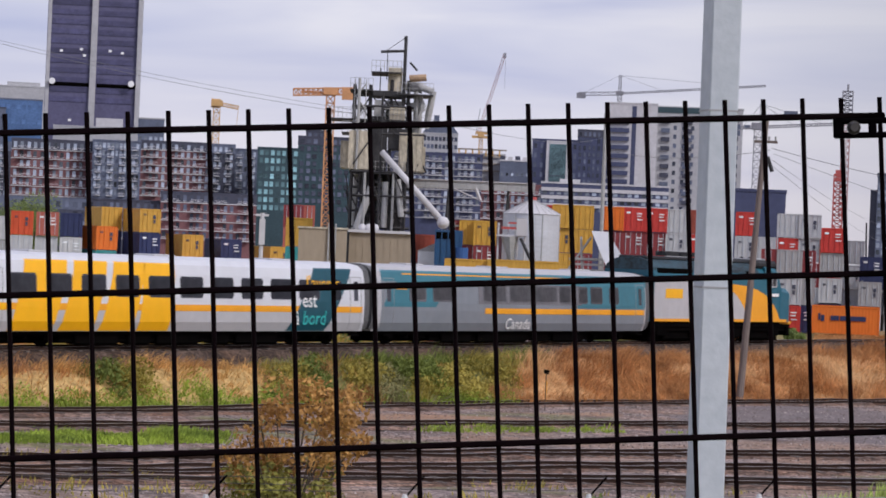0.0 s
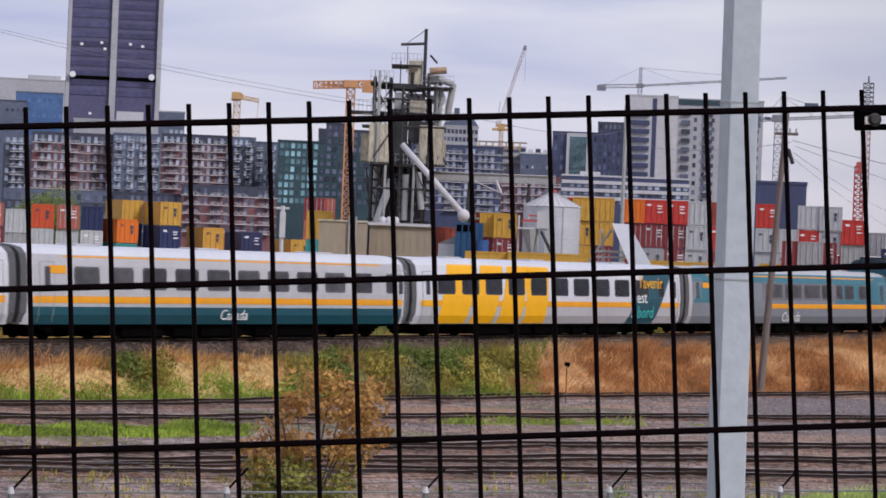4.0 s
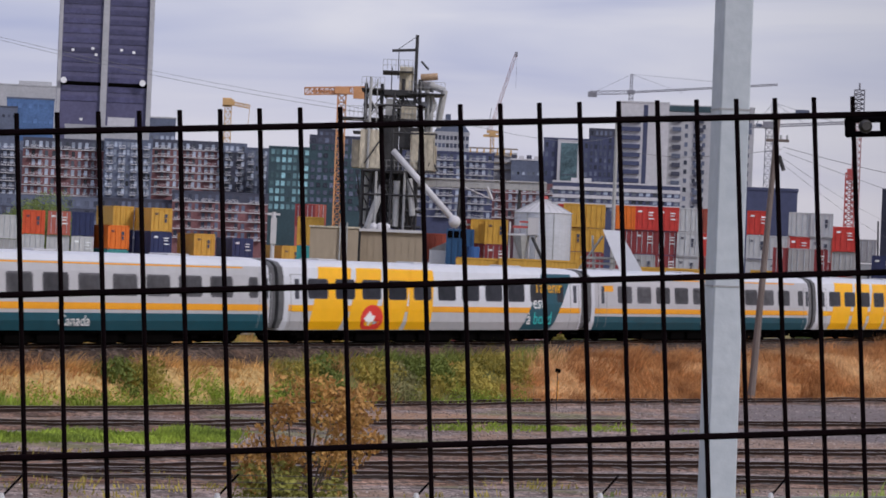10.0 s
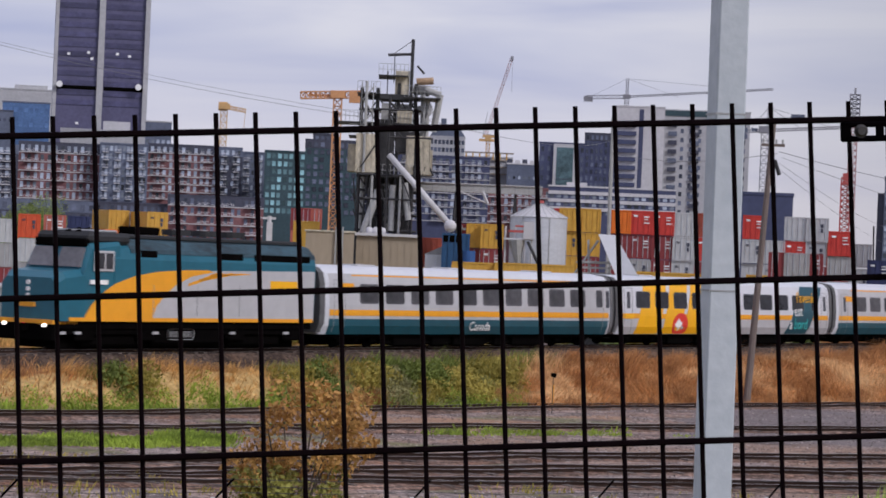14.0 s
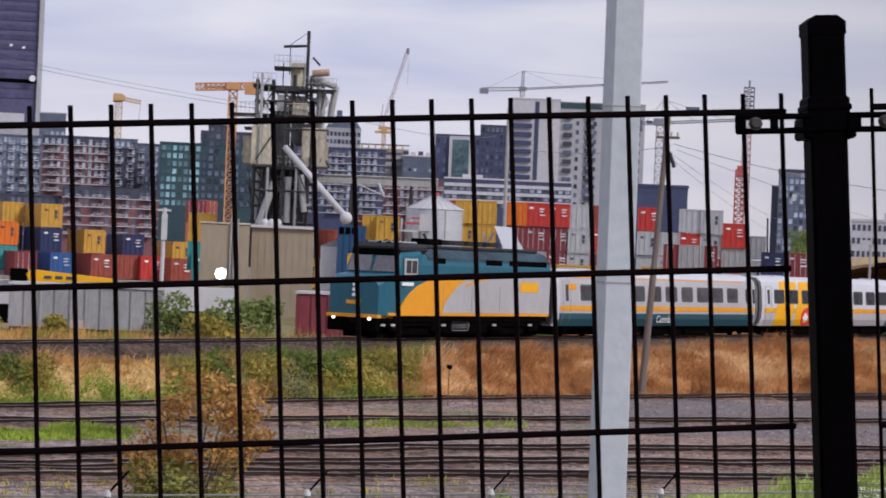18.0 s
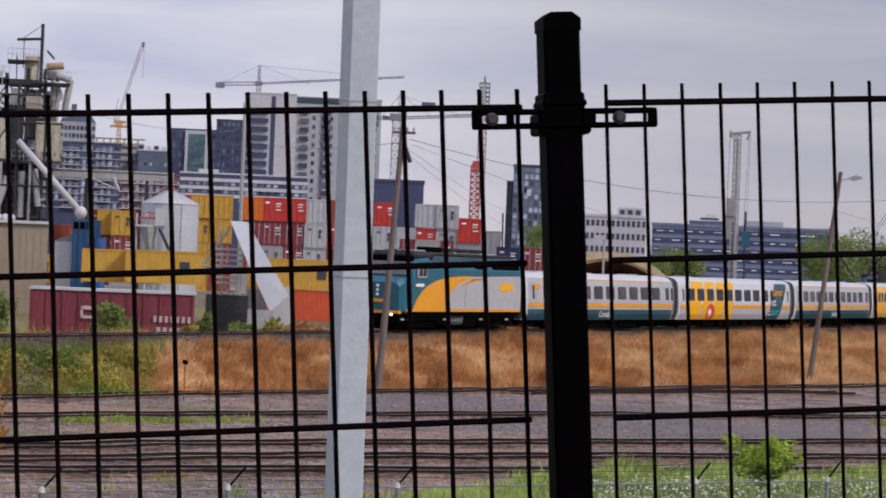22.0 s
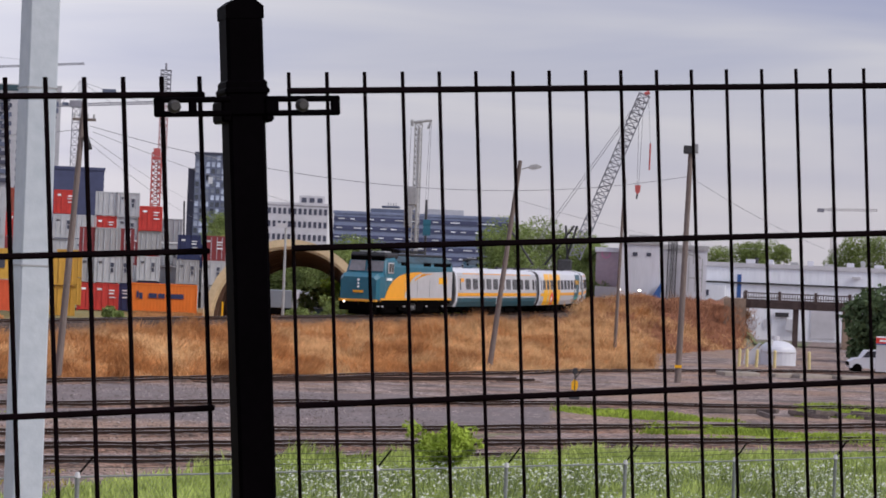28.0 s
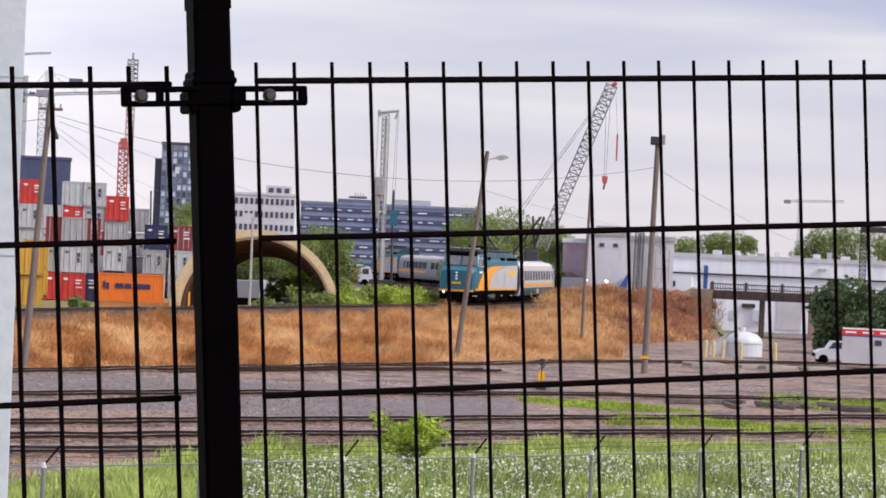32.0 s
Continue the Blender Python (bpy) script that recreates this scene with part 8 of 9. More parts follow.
switch_stand(16.91, math.hypot(39.3, 129.1), 0.0, "switch stand with a yellow target plate", YELLOW)
stk = thing("marker_stake", at(2.42, math.hypot(5.2, 123.2), 0.0), "thin orange marker stake at the bank's foot", "stake")
part("stake", tube(B(), (0, 0, -0.1), (0.02, 0, 1.0), 0.035, 6), ORANGE, stk)
sgn = thing("track_marker", at(2.42, 118, 0.80), "small black track marker on a thin stake", "marker")
part("plate", prism(B(), [(-0.12, 0.78), (0.1, 0.72), (0.14, 0.9), (-0.1, 0.95)], -0.02, 0.02), UNDER, sgn)
part("stake", tube(B(), (0, 0.03, -0.8), (0, 0.03, 0.8), 0.02, 5), STEEL, sgn)


def debris():
    """Old sleepers and broken timber lying by the siding."""
    x0, y0 = 47.3, 119.1
    for k in range(16):
        o = thing("timber_piece", pose(x0 + random.uniform(-3.5, 5), y0 + random.uniform(-2, 2), 0.12, random.uniform(-8, 8), random.uniform(-6, 6), random.uniform(0, 180)), "dark old timber lying on the gravel", "timber", "scattered timber")
        bm = B()
        l = random.uniform(0.5, 1.5)
        box(bm, -l, l, -0.11, 0.11, -0.1, 0.1, bevel=0.02)
        part("beam", bm, TIE, o)
    x0, y0 = 64.7, 165.0
    for k in range(10):
        o = thing("concrete_slab", pose(x0 + random.uniform(-6, 6), y0 + random.uniform(-1, 1), 0.1, 0, 0, random.uniform(-10, 10) + 10), "flat tan concrete slab lying on the yard", "slab", "loose slabs")
        bm = B()
        box(bm, -1.2, 1.2, -0.5, 0.5, -0.12, 0.12, bevel=0.03)
        part("slab", bm, CONCRETE_TAN, o)


debris()


# ---- chain-link fence along the yard, with barbed wire arms ----
LINKWIRE = mat("dull_fence_wire", (0.22, 0.23, 0.23), 0.6, 0.3, 0.2, 0.5)


def link_fence():
    p, lean = 33.2, 30.0
    f = thing("chain_link_fence", pose(0, 0, 0), "galvanised chain-link fence with barbed wire arms", "fence")

    def along(k):
        b = math.degrees(math.atan(0.388 + 3.0 * k / p)) - lean
        r = p / math.cos(radians(b + lean))
        z = 3.1 - (b + 8.8) / 29.4 * 0.15
        return b, r, z
    last = None
    for k in range(-1, 13):
        b, r, z = along(k)
        x, y = math.sin(radians(b)) * r, math.cos(radians(b)) * r
        bm = B()
        tube(bm, (x, y, ground_z(x, y) - 0.2), (x, y, z), 0.035, 8)
        post = part("post", bm, LINKWIRE, f)
        bm = B()
        tube(bm, (x, y, z), (x + 0.26, y + 0.12, z + 0.30), 0.016, 5)
        part("arm", bm, BLACK, post, "angled barbed wire arm")
        bm = B()
        tube(bm, (x, y, z - 0.03), (x, y, z + 0.05), 0.05, 8, 0.03)
        part("post_cap", bm, OFFWHITE, post)
        if last:
            part("top_rail", tube(B(), last, (x, y, z - 0.02), 0.015, 6), LINKWIRE, f)
            for h in (0.12, 0.2, 0.29):
                bm = B()
                a, c = Vector(last) + Vector((h * 0.87, h * 0.4, h + 0.02)), Vector((x + h * 0.87, y + h * 0.4, z + h))
                m = a.lerp(c, 0.5) - Vector((0, 0, 0.03))
                tube(bm, a, m, 0.006, 4)
                tube(bm, m, c, 0.006, 4)
                part("barbed_wire", bm, STEEL, f)
            # the mesh, drawn wide
            bm = B()
            a, c = Vector(last), Vector((x, y, z - 0.02))
            n = 30
            for i in range(-12, n):
                for s in (1, -1):
                    u0, u1 = i / n, (i + 12) / n
                    lo, hi = (u0, u1) if s > 0 else (u1, u0)
                    q0, q1 = a.lerp(c, min(max(u0, 0), 1)), a.lerp(c, min(max(u1, 0), 1))
                    h0 = (max(u0, 0) - u0) * n / 12
                    h1 = 1 - (u1 - min(u1, 1)) * n / 12
                    if s < 0:
                        h0, h1 = 1 - h0, 1 - h1
                    tube(bm, q0 - Vector((0, 0, 1.2 * (1 - h0))), q1 - Vector((0, 0, 1.2 * (1 - h1))), 0.0013, 3, caps=False)
            tagged(part("wire_mesh", bm, LINKWIRE, f), kind="stuff")
        last = (x, y, z - 0.02)


link_fence()
# ---- plants ----
STRAW = mat("dry_straw", (0.46, 0.245, 0.075), 0.9, 0, 0.25, 1.6, 0, (0.74, 0.45, 0.16), rnd=0.26, island=True, leaf=0.35)
STRAWRUST = mat("bleached_rust_grass", (0.52, 0.30, 0.13), 0.9, 0, 0.2, 2.2, 0, (0.74, 0.48, 0.24), rnd=0.24, island=True, leaf=0.35)
RUSTGRASS = mat("rust_brown_dry_grass", (0.33, 0.135, 0.048), 0.9, 0, 0.3, 1.4, 0, (0.60, 0.31, 0.12), rnd=0.26, island=True, leaf=0.35)
GREENGRASS = mat("fresh_green_grass", (0.19, 0.27, 0.04), 0.85, 0, 0.2, 2.0, 0, (0.36, 0.46, 0.06), rnd=0.25, island=True, leaf=0.35)
WEEDDARK = mat("dark_green_weeds", (0.11, 0.15, 0.028), 0.85, 0, 0.25, 1.6, 0, (0.20, 0.24, 0.05), rnd=0.12, island=True, leaf=0.3)
WEEDPALE = mat("grey_green_weeds", (0.22, 0.21, 0.085), 0.85, 0, 0.2, 1.6, 0, (0.33, 0.31, 0.14), rnd=0.18, island=True, leaf=0.3)
BROWNGRASS = mat("brown_seed_heads", (0.30, 0.145, 0.062), 0.9, 0, 0.25, 1.5, 0, (0.47, 0.27, 0.125), rnd=0.22, island=True, leaf=0.3)
WEED = mat("tall_green_weeds", (0.22, 0.205, 0.035), 0.85, 0, 0.3, 1.6, 0, (0.43, 0.345, 0.075), rnd=0.12, island=True, leaf=0.3)
LEAF = mat("mid_green_leaves", (0.15, 0.205, 0.06), 0.8, 0, 0.25, 2.5, 0, (0.24, 0.30, 0.085), rnd=0.16, island=True, leaf=0.35)
DARKLEAF = mat("dark_green_leaves", (0.065, 0.105, 0.045), 0.8, 0, 0.2, 1.5, 0, (0.10, 0.15, 0.06), rnd=0.25, island=True, leaf=0.25)
LIMELEAF = mat("yellow_green_leaves", (0.25, 0.35, 0.035), 0.75, 0, 0.2, 0.6, 0, (0.42, 0.52, 0.075), rnd=0.18, island=True, leaf=0.35)
BROWNLEAF = mat("autumn_brown_leaves", (0.40, 0.19, 0.06), 0.85, 0, 0.25, 0.8, 0, (0.55, 0.32, 0.10), rnd=0.15, island=True, leaf=0.3)
OLIVELEAF = mat("olive_leaves", (0.21, 0.20, 0.05), 0.85, 0, 0.2, 0.5, 0, (0.35, 0.33, 0.075), rnd=0.15, island=True, leaf=0.3)
MEADOW = mat("pale_meadow_grass", (0.28, 0.36, 0.085), 0.85, 0, 0.2, 2.5, 0, (0.47, 0.55, 0.15), rnd=0.2, island=True, leaf=0.35)
PETAL = mat("white_umbels", (0.62, 0.64, 0.56), 0.8, 0, 0.05, 0.5, 0, rnd=0.1, island=True)
BARK = mat("grey_brown_bark", (0.10, 0.075, 0.055), 0.9, 0, 0.3, 0.4, 0.3)
rng = np.random.default_rng(7)


def blades(name, pts, height, width, lean, material, label, per=4, spread=0.12):
    """Tufts of single blades on the points; kind stuff."""
    pts = np.asarray(pts, float)
    base = np.repeat(pts, per, 0)
    n = len(base)
    base[:, :2] += rng.normal(0, spread, (n, 2))
    tall = np.array([max(0.4, 0.8 + 1.1 * noise.noise((p[0] * 0.45, p[1] * 0.45, 40)) + 0.9 * noise.noise((p[0] * 1.3, p[1] * 1.3, 41))) for p in pts])
    h = rng.uniform(height[0], height[1], n) * np.repeat(rng.uniform(0.7, 1.15, len(pts)) * tall, per)
    a = rng.uniform(0, 2 * np.pi, n)
    w = rng.uniform(width[0], width[1], n) / 2
    side = np.stack([np.cos(a), np.sin(a), np.zeros(n)], 1) * w[:, None]
    sweep = np.array([4.5 * noise.noise((p[0] * 0.35, p[1] * 0.35, 60)) + 0.6 for p in pts])
    la = np.repeat(sweep, per) + rng.normal(0, 0.8, n)
    bend = lean * h * rng.uniform(0.25, 1.2, n)
    tip = base + np.stack([np.cos(la) * bend, np.sin(la) * bend, h], 1)
    mid = base * 0.45 + tip * 0.55 + np.stack([np.zeros(n), np.zeros(n), h * 0.08], 1)
    v = np.empty((n, 5, 3))
    v[:, 0], v[:, 1], v[:, 2], v[:, 3], v[:, 4] = base - side, base + side, mid + side * 0.8, mid - side * 0.8, tip
    idx = np.arange(n)[:, None] * 5
    quads = np.concatenate([idx, idx + 1, idx + 2, idx + 3], 1)
    tris = np.concatenate([idx + 3, idx + 2, idx + 4], 1)
    ob = raw(name, v.reshape(-1, 3).tolist(), quads.tolist() + tris.tolist(), material)
    return tagged(ob, label, "grass", kind="stuff")


def leaf_cloud(centres, radii, count, size, flat=0.8):
    """Small folded leaf sprays scattered through lumps; returns verts and faces."""
    centres, radii = np.asarray(centres, float), np.asarray(radii, float)
    pick = rng.choice(len(centres), count, p=radii ** 2 / (radii ** 2).sum())
    d = rng.normal(0, 1, (count, 3))
    d /= np.linalg.norm(d, axis=1)[:, None]
    r = rng.uniform(0.35, 1.0, count) ** 0.5
    p = centres[pick] + d * (radii[pick] * r)[:, None] * np.array([1, 1, flat])
    u = rng.normal(0, 1, (count, 3))
    u /= np.linalg.norm(u, axis=1)[:, None]
    w = np.cross(u, d + rng.normal(0, 0.6, (count, 3)))
    w /= np.maximum(np.linalg.norm(w, axis=1)[:, None], 1e-6)
    s = rng.uniform(0.6, 1.3, count)[:, None] * size
    v = np.empty((count, 4, 3))
    v[:, 0], v[:, 1], v[:, 2], v[:, 3] = p - u * s, p + w * s * 0.55, p + u * s, p - w * s * 0.55
    idx = np.arange(count)[:, None] * 4
    return v.reshape(-1, 3).tolist(), np.concatenate([idx, idx + 1, idx + 2, idx + 3], 1).tolist()


def tree(name, label, m, height, width, material, leaves, size, lumps=12, trunk=0.25, cat="tree", group="trees", second=None, flat=0.8, clump=1.0):
    """A trunk with limbs and a loose crown of leaf sprays, standing at m."""
    t = thing(name, m, label, cat, group)
    bm = B()
    rr = height * 0.022 + 0.02
    tube(bm, (0, 0, -0.2), (0.03 * height, 0, height * 0.45), rr, 7, rr * 0.6)
    part("trunk", bm, BARK, t)
    cs, rs = [], []
    for i in range(lumps):
        a, q = rng.uniform(0, 2 * np.pi), rng.uniform(0.1, 1) ** 0.6
        z = trunk * height + (1 - trunk) * height * rng.uniform(0.08, 0.9)
        k = 1 - abs((z / height - trunk) / (1 - trunk) - 0.42) * 1.1
        cs.append((math.cos(a) * q * width * 0.40 * k, math.sin(a) * q * width * 0.35 * k, z))
        rs.append(width * rng.uniform(0.16, 0.30) * clump)
    for i in range(0, lumps, 2):
        bm = B()
        tube(bm, (0.02 * height, 0, height * rng.uniform(0.15, 0.42)), cs[i], rr * 0.5, 5, rr * 0.15)
        part("limb", bm, BARK, t)
    v, f = leaf_cloud(cs, rs, leaves, size, flat)
    raw("crown", v, f, material, t)
    if second:
        m2, share_low, n2 = second
        low = [i for i in range(lumps) if cs[i][2] < height * share_low]
        if low:
            v, f = leaf_cloud([cs[i] for i in low], [rs[i] for i in low], n2, size, flat)
            raw("lower_crown", v, f, m2, t)
    return t


def scatter(b0, b1, d0, d1, n, keep=None):
    """Points on the ground between two bearings and two distances."""
    out = []
    for _ in range(n):
        b, d = rng.uniform(b0, b1), math.sqrt(rng.uniform(d0 * d0, d1 * d1))
        x, y = math.sin(radians(b)) * d, math.cos(radians(b)) * d
        if keep and not keep(x, y, b, d):
            continue
        out.append((x, y, ground_z(x, y)))
    return out


def bush_patch(name, pts, material, label, lump, size, count):
    """Low leafy growth in lumps; kind stuff."""
    pts = np.asarray(pts)
    lump = min(lump, len(pts))
    pick = pts[rng.choice(len(pts), lump, replace=False)]
    rad = rng.uniform(0.25, 0.7, lump)
    v, f = leaf_cloud(pick + np.stack([np.zeros(lump), np.zeros(lump), rad * 0.45], 1), rad, count, size, 1.0)
    tagged(raw(name, v, f, material), label, "weeds", kind="stuff")


def bank_points(n, s0, s1):
    """Points on the near slope of the bank and the ballast's edge between two lengths of the line: place, bearing, share of the way down."""
    out = []
    for _ in range(n):
        s, q = rng.uniform(s0, s1), 2.45 + rng.uniform(0, 1) * 27.6
        c, h = on_line(s), heading(s)
        x, y = c.x + math.cos(h) * q, c.y - math.sin(h) * q
        e, side = near_line(x, y, FAR_RAIL)
        if side > 0 or e < 1.1 or q < 2.75 + 0.5 * noise.noise((x * 0.3, y * 0.3, 30)):
            continue
        b = math.degrees(math.atan2(x, y))
        if b > 18.4:
            continue
        z = ground_z(x, y)
        if q < 3.2:
            z = max(z, RAIL_Z - 0.17 - (q - 1.7) / 1.38 * 0.75)
        out.append((x, y, z, b, max(0, q - 3.1) / (max(0, q - 3.1) + e)))
    return out


def bank_plants():
    heaps = {}

    def put(kind, p):
        heaps.setdefault(kind, []).append(p)

    for x, y, z, b, u in bank_points(62000, -12, 205):
        p = (x, y, z - 0.03)
        wob = 0.9 * noise.noise((x * 0.22, y * 0.22, 5))
        n1, n2, n3 = noise.noise((x * 0.30, y * 0.30, 9)), noise.noise((x * 0.42, y * 0.42, 2)), noise.noise((x * 0.2, y * 0.3, 45))
        if b < -2.9 + wob:
            if u > 0.50 + 0.28 * n1:
                put("dark" if n2 > 0.30 else "green", p)
            elif n3 > 0.30:
                put("dark" if n2 > 0.2 else "weed", p)
            elif u < 0.22 + 0.3 * n2:
                put("brown" if n1 > 0.12 else "straw", p)
            else:
                put("rust" if n2 < -0.28 else "straw", p)
        elif b < 1.9 + wob:
            if u > 0.63 + 0.2 * n1:
                put("green", p)
            elif n3 > 0.12:
                put("dark", p)
            elif n2 > 0.26:
                put("rust" if n1 > 0 else "straw", p)
            elif n1 > 0.30:
                put("pale", p)
            else:
                put("weed", p)
        elif u < 0.16 + 0.2 * n2:
            put("brown" if n1 > -0.2 else "rust", p)
        else:
            put("rust" if noise.noise((x * 0.2, y * 0.2, 7)) > -0.12 + 0.34 * smooth((b - 13.5) / 2.5) else "bleached", p)
    for kind, name, hgt, wid, lean, m, label, per, spread in (
            ("straw", "dry_grass", (0.2, 0.6), (0.014, 0.036), 1.2, STRAW, "pale dry straw grass covering the bank", 14, 0.35),
            ("rust", "rust_grass", (0.2, 0.62), (0.014, 0.036), 1.2, RUSTGRASS, "rust-brown dry grass covering the bank", 14, 0.35),
            ("brown", "rust_grass", (0.25, 0.65), (0.014, 0.036), 1.0, BROWNGRASS, "brown seeding grass along the ballast", 12, 0.3),
            ("bleached", "dry_grass", (0.2, 0.6), (0.014, 0.036), 1.2, STRAWRUST, "bleached dry grass among the rust-brown grass", 13, 0.35),
            ("weed", "tall_weeds", (0.25, 0.65), (0.02, 0.05), 0.9, WEED, "tall green weeds on the bank", 12, 0.35),
            ("dark", "tall_weeds", (0.3, 0.7), (0.025, 0.06), 0.8, WEEDDARK, "dark green leafy weeds on the bank", 12, 0.35),
            ("pale", "tall_weeds", (0.3, 0.75), (0.02, 0.05), 0.8, WEEDPALE, "grey-green tall weeds on the bank", 12, 0.35),
            ("green", "low_weeds", (0.12, 0.36), (0.04, 0.10), 0.6, GREENGRASS, "low bright green weeds at the bank's foot", 9, 0.25)):
        blades(name, heaps[kind], hgt, wid, lean, m, label, per, spread)
    for kind, m, label, count in (("rust", RUSTGRASS, "tall tussocks of rust-brown grass", 420), ("bleached", STRAWRUST, "tall tussocks of bleached grass", 170)):
        pts = heaps[kind]
        pick = [pts[k] for k in rng.choice(len(pts), min(count, len(pts)), replace=False)]
        blades("grass_tussock", pick, (0.55, 1.0), (0.014, 0.034), 0.9, m, label, 110, 0.28)
    bush_patch("leafy_weeds", [p for p in heaps["dark"] if p[2] < 1.3], WEEDDARK, "lumps of dark green weeds on the bank", 190, 0.085, 15000)
    bush_patch("leafy_weeds", [p for p in heaps["weed"] if p[2] < 1.3], WEED, "lumps of olive green weeds on the bank", 130, 0.085, 9000)
    bush_patch("leafy_weeds", [p for p in heaps["pale"] if p[2] < 1.3], WEEDPALE, "lumps of grey-green weeds on the bank", 60, 0.08, 5000)
    bush_patch("leafy_weeds", heaps["green"], GREENGRASS, "lumps of bright green weeds at the bank's foot", 120, 0.05, 12000)


bank_plants()


def yard_plants():
    # grass along the sidings
    strip = scatter(-9.8, -4.2, 80, 96, 9000, lambda x, y, b, d: abs(d * EYE_Z / (EYE_Z - yard_rise(x, y)) - (91.0 + 0.85 * (b + 6.6))) < 2.3 + 1.0 * noise.noise((x * 0.3, y * 0.3, 0)))
    strip += scatter(-4.2, 5.5, 95, 112, 3000, lambda x, y, b, d: abs(y - (101.5 + 0.62 * x)) < 1.3 and noise.noise((x * 0.3, y * 0.3, 4)) > -0.1)
    strip += scatter(16.6, 20.3, 112, 130, 5200, lambda x, y, b, d: abs(d - (122.5 - 0.9 * (b - 18))) < 3.0 * (1 - abs(b - 18.2) / 2.2) and noise.noise((x * 0.3, y * 0.3, 4)) > -0.45)
    strip += scatter(18.4, 25, 107, 114, 4200, lambda x, y, b, d: noise.noise((x * 0.12, y * 0.3, 14)) > -0.15)
    strip += scatter(21.5, 25, 128, 140, 1800, lambda x, y, b, d: noise.noise((x * 0.12, y * 0.3, 15)) > -0.1)
    blades("siding_grass", strip, (0.05, 0.2), (0.03, 0.08), 0.6, GREENGRASS, "low bright green grass between the sidings", 7, 0.25)
    # the meadow behind the near fence
    near = scatter(3.0, 26, 62, 106, 52000, lambda x, y, b, d: meadow(x, y, b, d))
    blades("meadow_grass", near, (0.15, 0.42), (0.03, 0.07), 0.6, MEADOW, "bright green meadow grass by the yard fence", 6, 0.25)
    few = scatter(-10, 12, 60, 80, 1300, lambda x, y, b, d: noise.noise((x * 0.2, y * 0.2, 12)) > 0.1)
    blades("sparse_weeds", few, (0.05, 0.25), (0.03, 0.06), 0.6, WEED, "sparse weeds between the tracks", 5, 0.2)
    # flower heads
    spots = scatter(3.0, 26, 62, 92, 32000, lambda x, y, b, d: meadow(x, y, b, d) and d < 79 + (b - 12.9) * 1.0 and b > 10.0 and noise.noise((x * 0.25, y * 0.25, 20)) > -0.25)
    v, f = [], []
    for x, y, z in spots:
        h, r = rng.uniform(0.3, 0.75), rng.uniform(0.012, 0.042)
        k = len(v)
        t1, t2 = rng.uniform(-0.6, 0.6, 2)
        v.append((x, y, z + h + r * 0.35))
        for i in range(6):
            a = i * math.pi / 3
            v.append((x + r * math.cos(a), y + r * math.sin(a), z + h + r * (math.cos(a) * t1 + math.sin(a) * t2)))
        for i in range(6):
            f.append((k, k + 1 + i, k + 1 + (i + 1) % 6))
    tagged(raw("wild_carrot_flowers", v, f, PETAL), "white umbels of wild carrot in the meadow", "flowers", kind="stuff")
    blades("flower_stems", spots, (0.3, 0.7), (0.015, 0.04), 0.25, LEAF, "thin green flower stems in the meadow", 2, 0.08)
    # rough strip behind the main line
    back = scatter(-9.5, 8.0, 125, 215, 26000, lambda x, y, b, d: (lambda q: q[1] < 0 and 3.6 < q[0] < 16)(near_line(x, y, COARSE)))
    blades("lineside_grass", back, (0.15, 0.45), (0.04, 0.09), 0.7, mat("yellow_green_grass", (0.26, 0.23, 0.08), 0.9, 0, 0.2, 2, 0, (0.36, 0.31, 0.13), rnd=0.3, island=True), "yellow-green grass behind the main line", 6, 0.4)
    foot = scatter(-10.5, 1.5, 150, 167, 9000, lambda x, y, b, d: noise.noise((x * 0.25, y * 0.25, 70)) > -0.3)
    blades("lineside_grass", [p for p in foot if noise.noise((p[0] * 0.3, p[1] * 0.3, 71)) > 0], (0.3, 0.95), (0.03, 0.07), 0.6, STRAW, "tall pale grass at the foot of the wagons", 6, 0.4)
    blades("lineside_grass", [p for p in foot if noise.noise((p[0] * 0.3, p[1] * 0.3, 71)) <= 0], (0.3, 0.9), (0.03, 0.07), 0.6, WEED, "tall olive weeds at the foot of the wagons", 6, 0.4)
    far = scatter(8.0, 20.3, 172, 262, 30000, lambda x, y, b, d: (lambda q: (q[1] < 0 and q[0] > 3.6) or (q[1] > 0 and b > 16.4 and q[0] > 6 and (d > 195 + (b - 17.3) * 15)))(near_line(x, y, COARSE)))
    REDGRASS = mat("red_brown_dry_grass", (0.22, 0.09, 0.05), 0.9, 0, 0.25, 3.0, 0, (0.40, 0.20, 0.11), rnd=0.15, island=True, leaf=0.3)
    high = [p for p in far if p[0] > 60 and math.hypot(p[0], p[1]) > 212 + 30 * noise.noise((p[0] * 0.12, p[1] * 0.12, 50))]
    far = [p for p in far if p not in set(high)]
    pale = [p for p in high if noise.noise((p[0] * 0.10, p[1] * 0.16, 52)) > 0.12]
    high = [p for p in high if p not in set(pale)]
    blades("red_grass", high, (0.2, 0.6), (0.03, 0.07), 1.0, REDGRASS, "red-brown weeds on the far bank", 9, 0.6)
    blades("far_dry_grass", pale, (0.2, 0.55), (0.03, 0.06), 1.1, STRAWRUST, "bleached dry grass on the far bank", 9, 0.6)
    blades("far_dry_grass", far, (0.15, 0.4), (0.025, 0.06), 1.2, RUSTGRASS, "rust-brown dry grass on the far bank", 10, 0.6)


yard_plants()


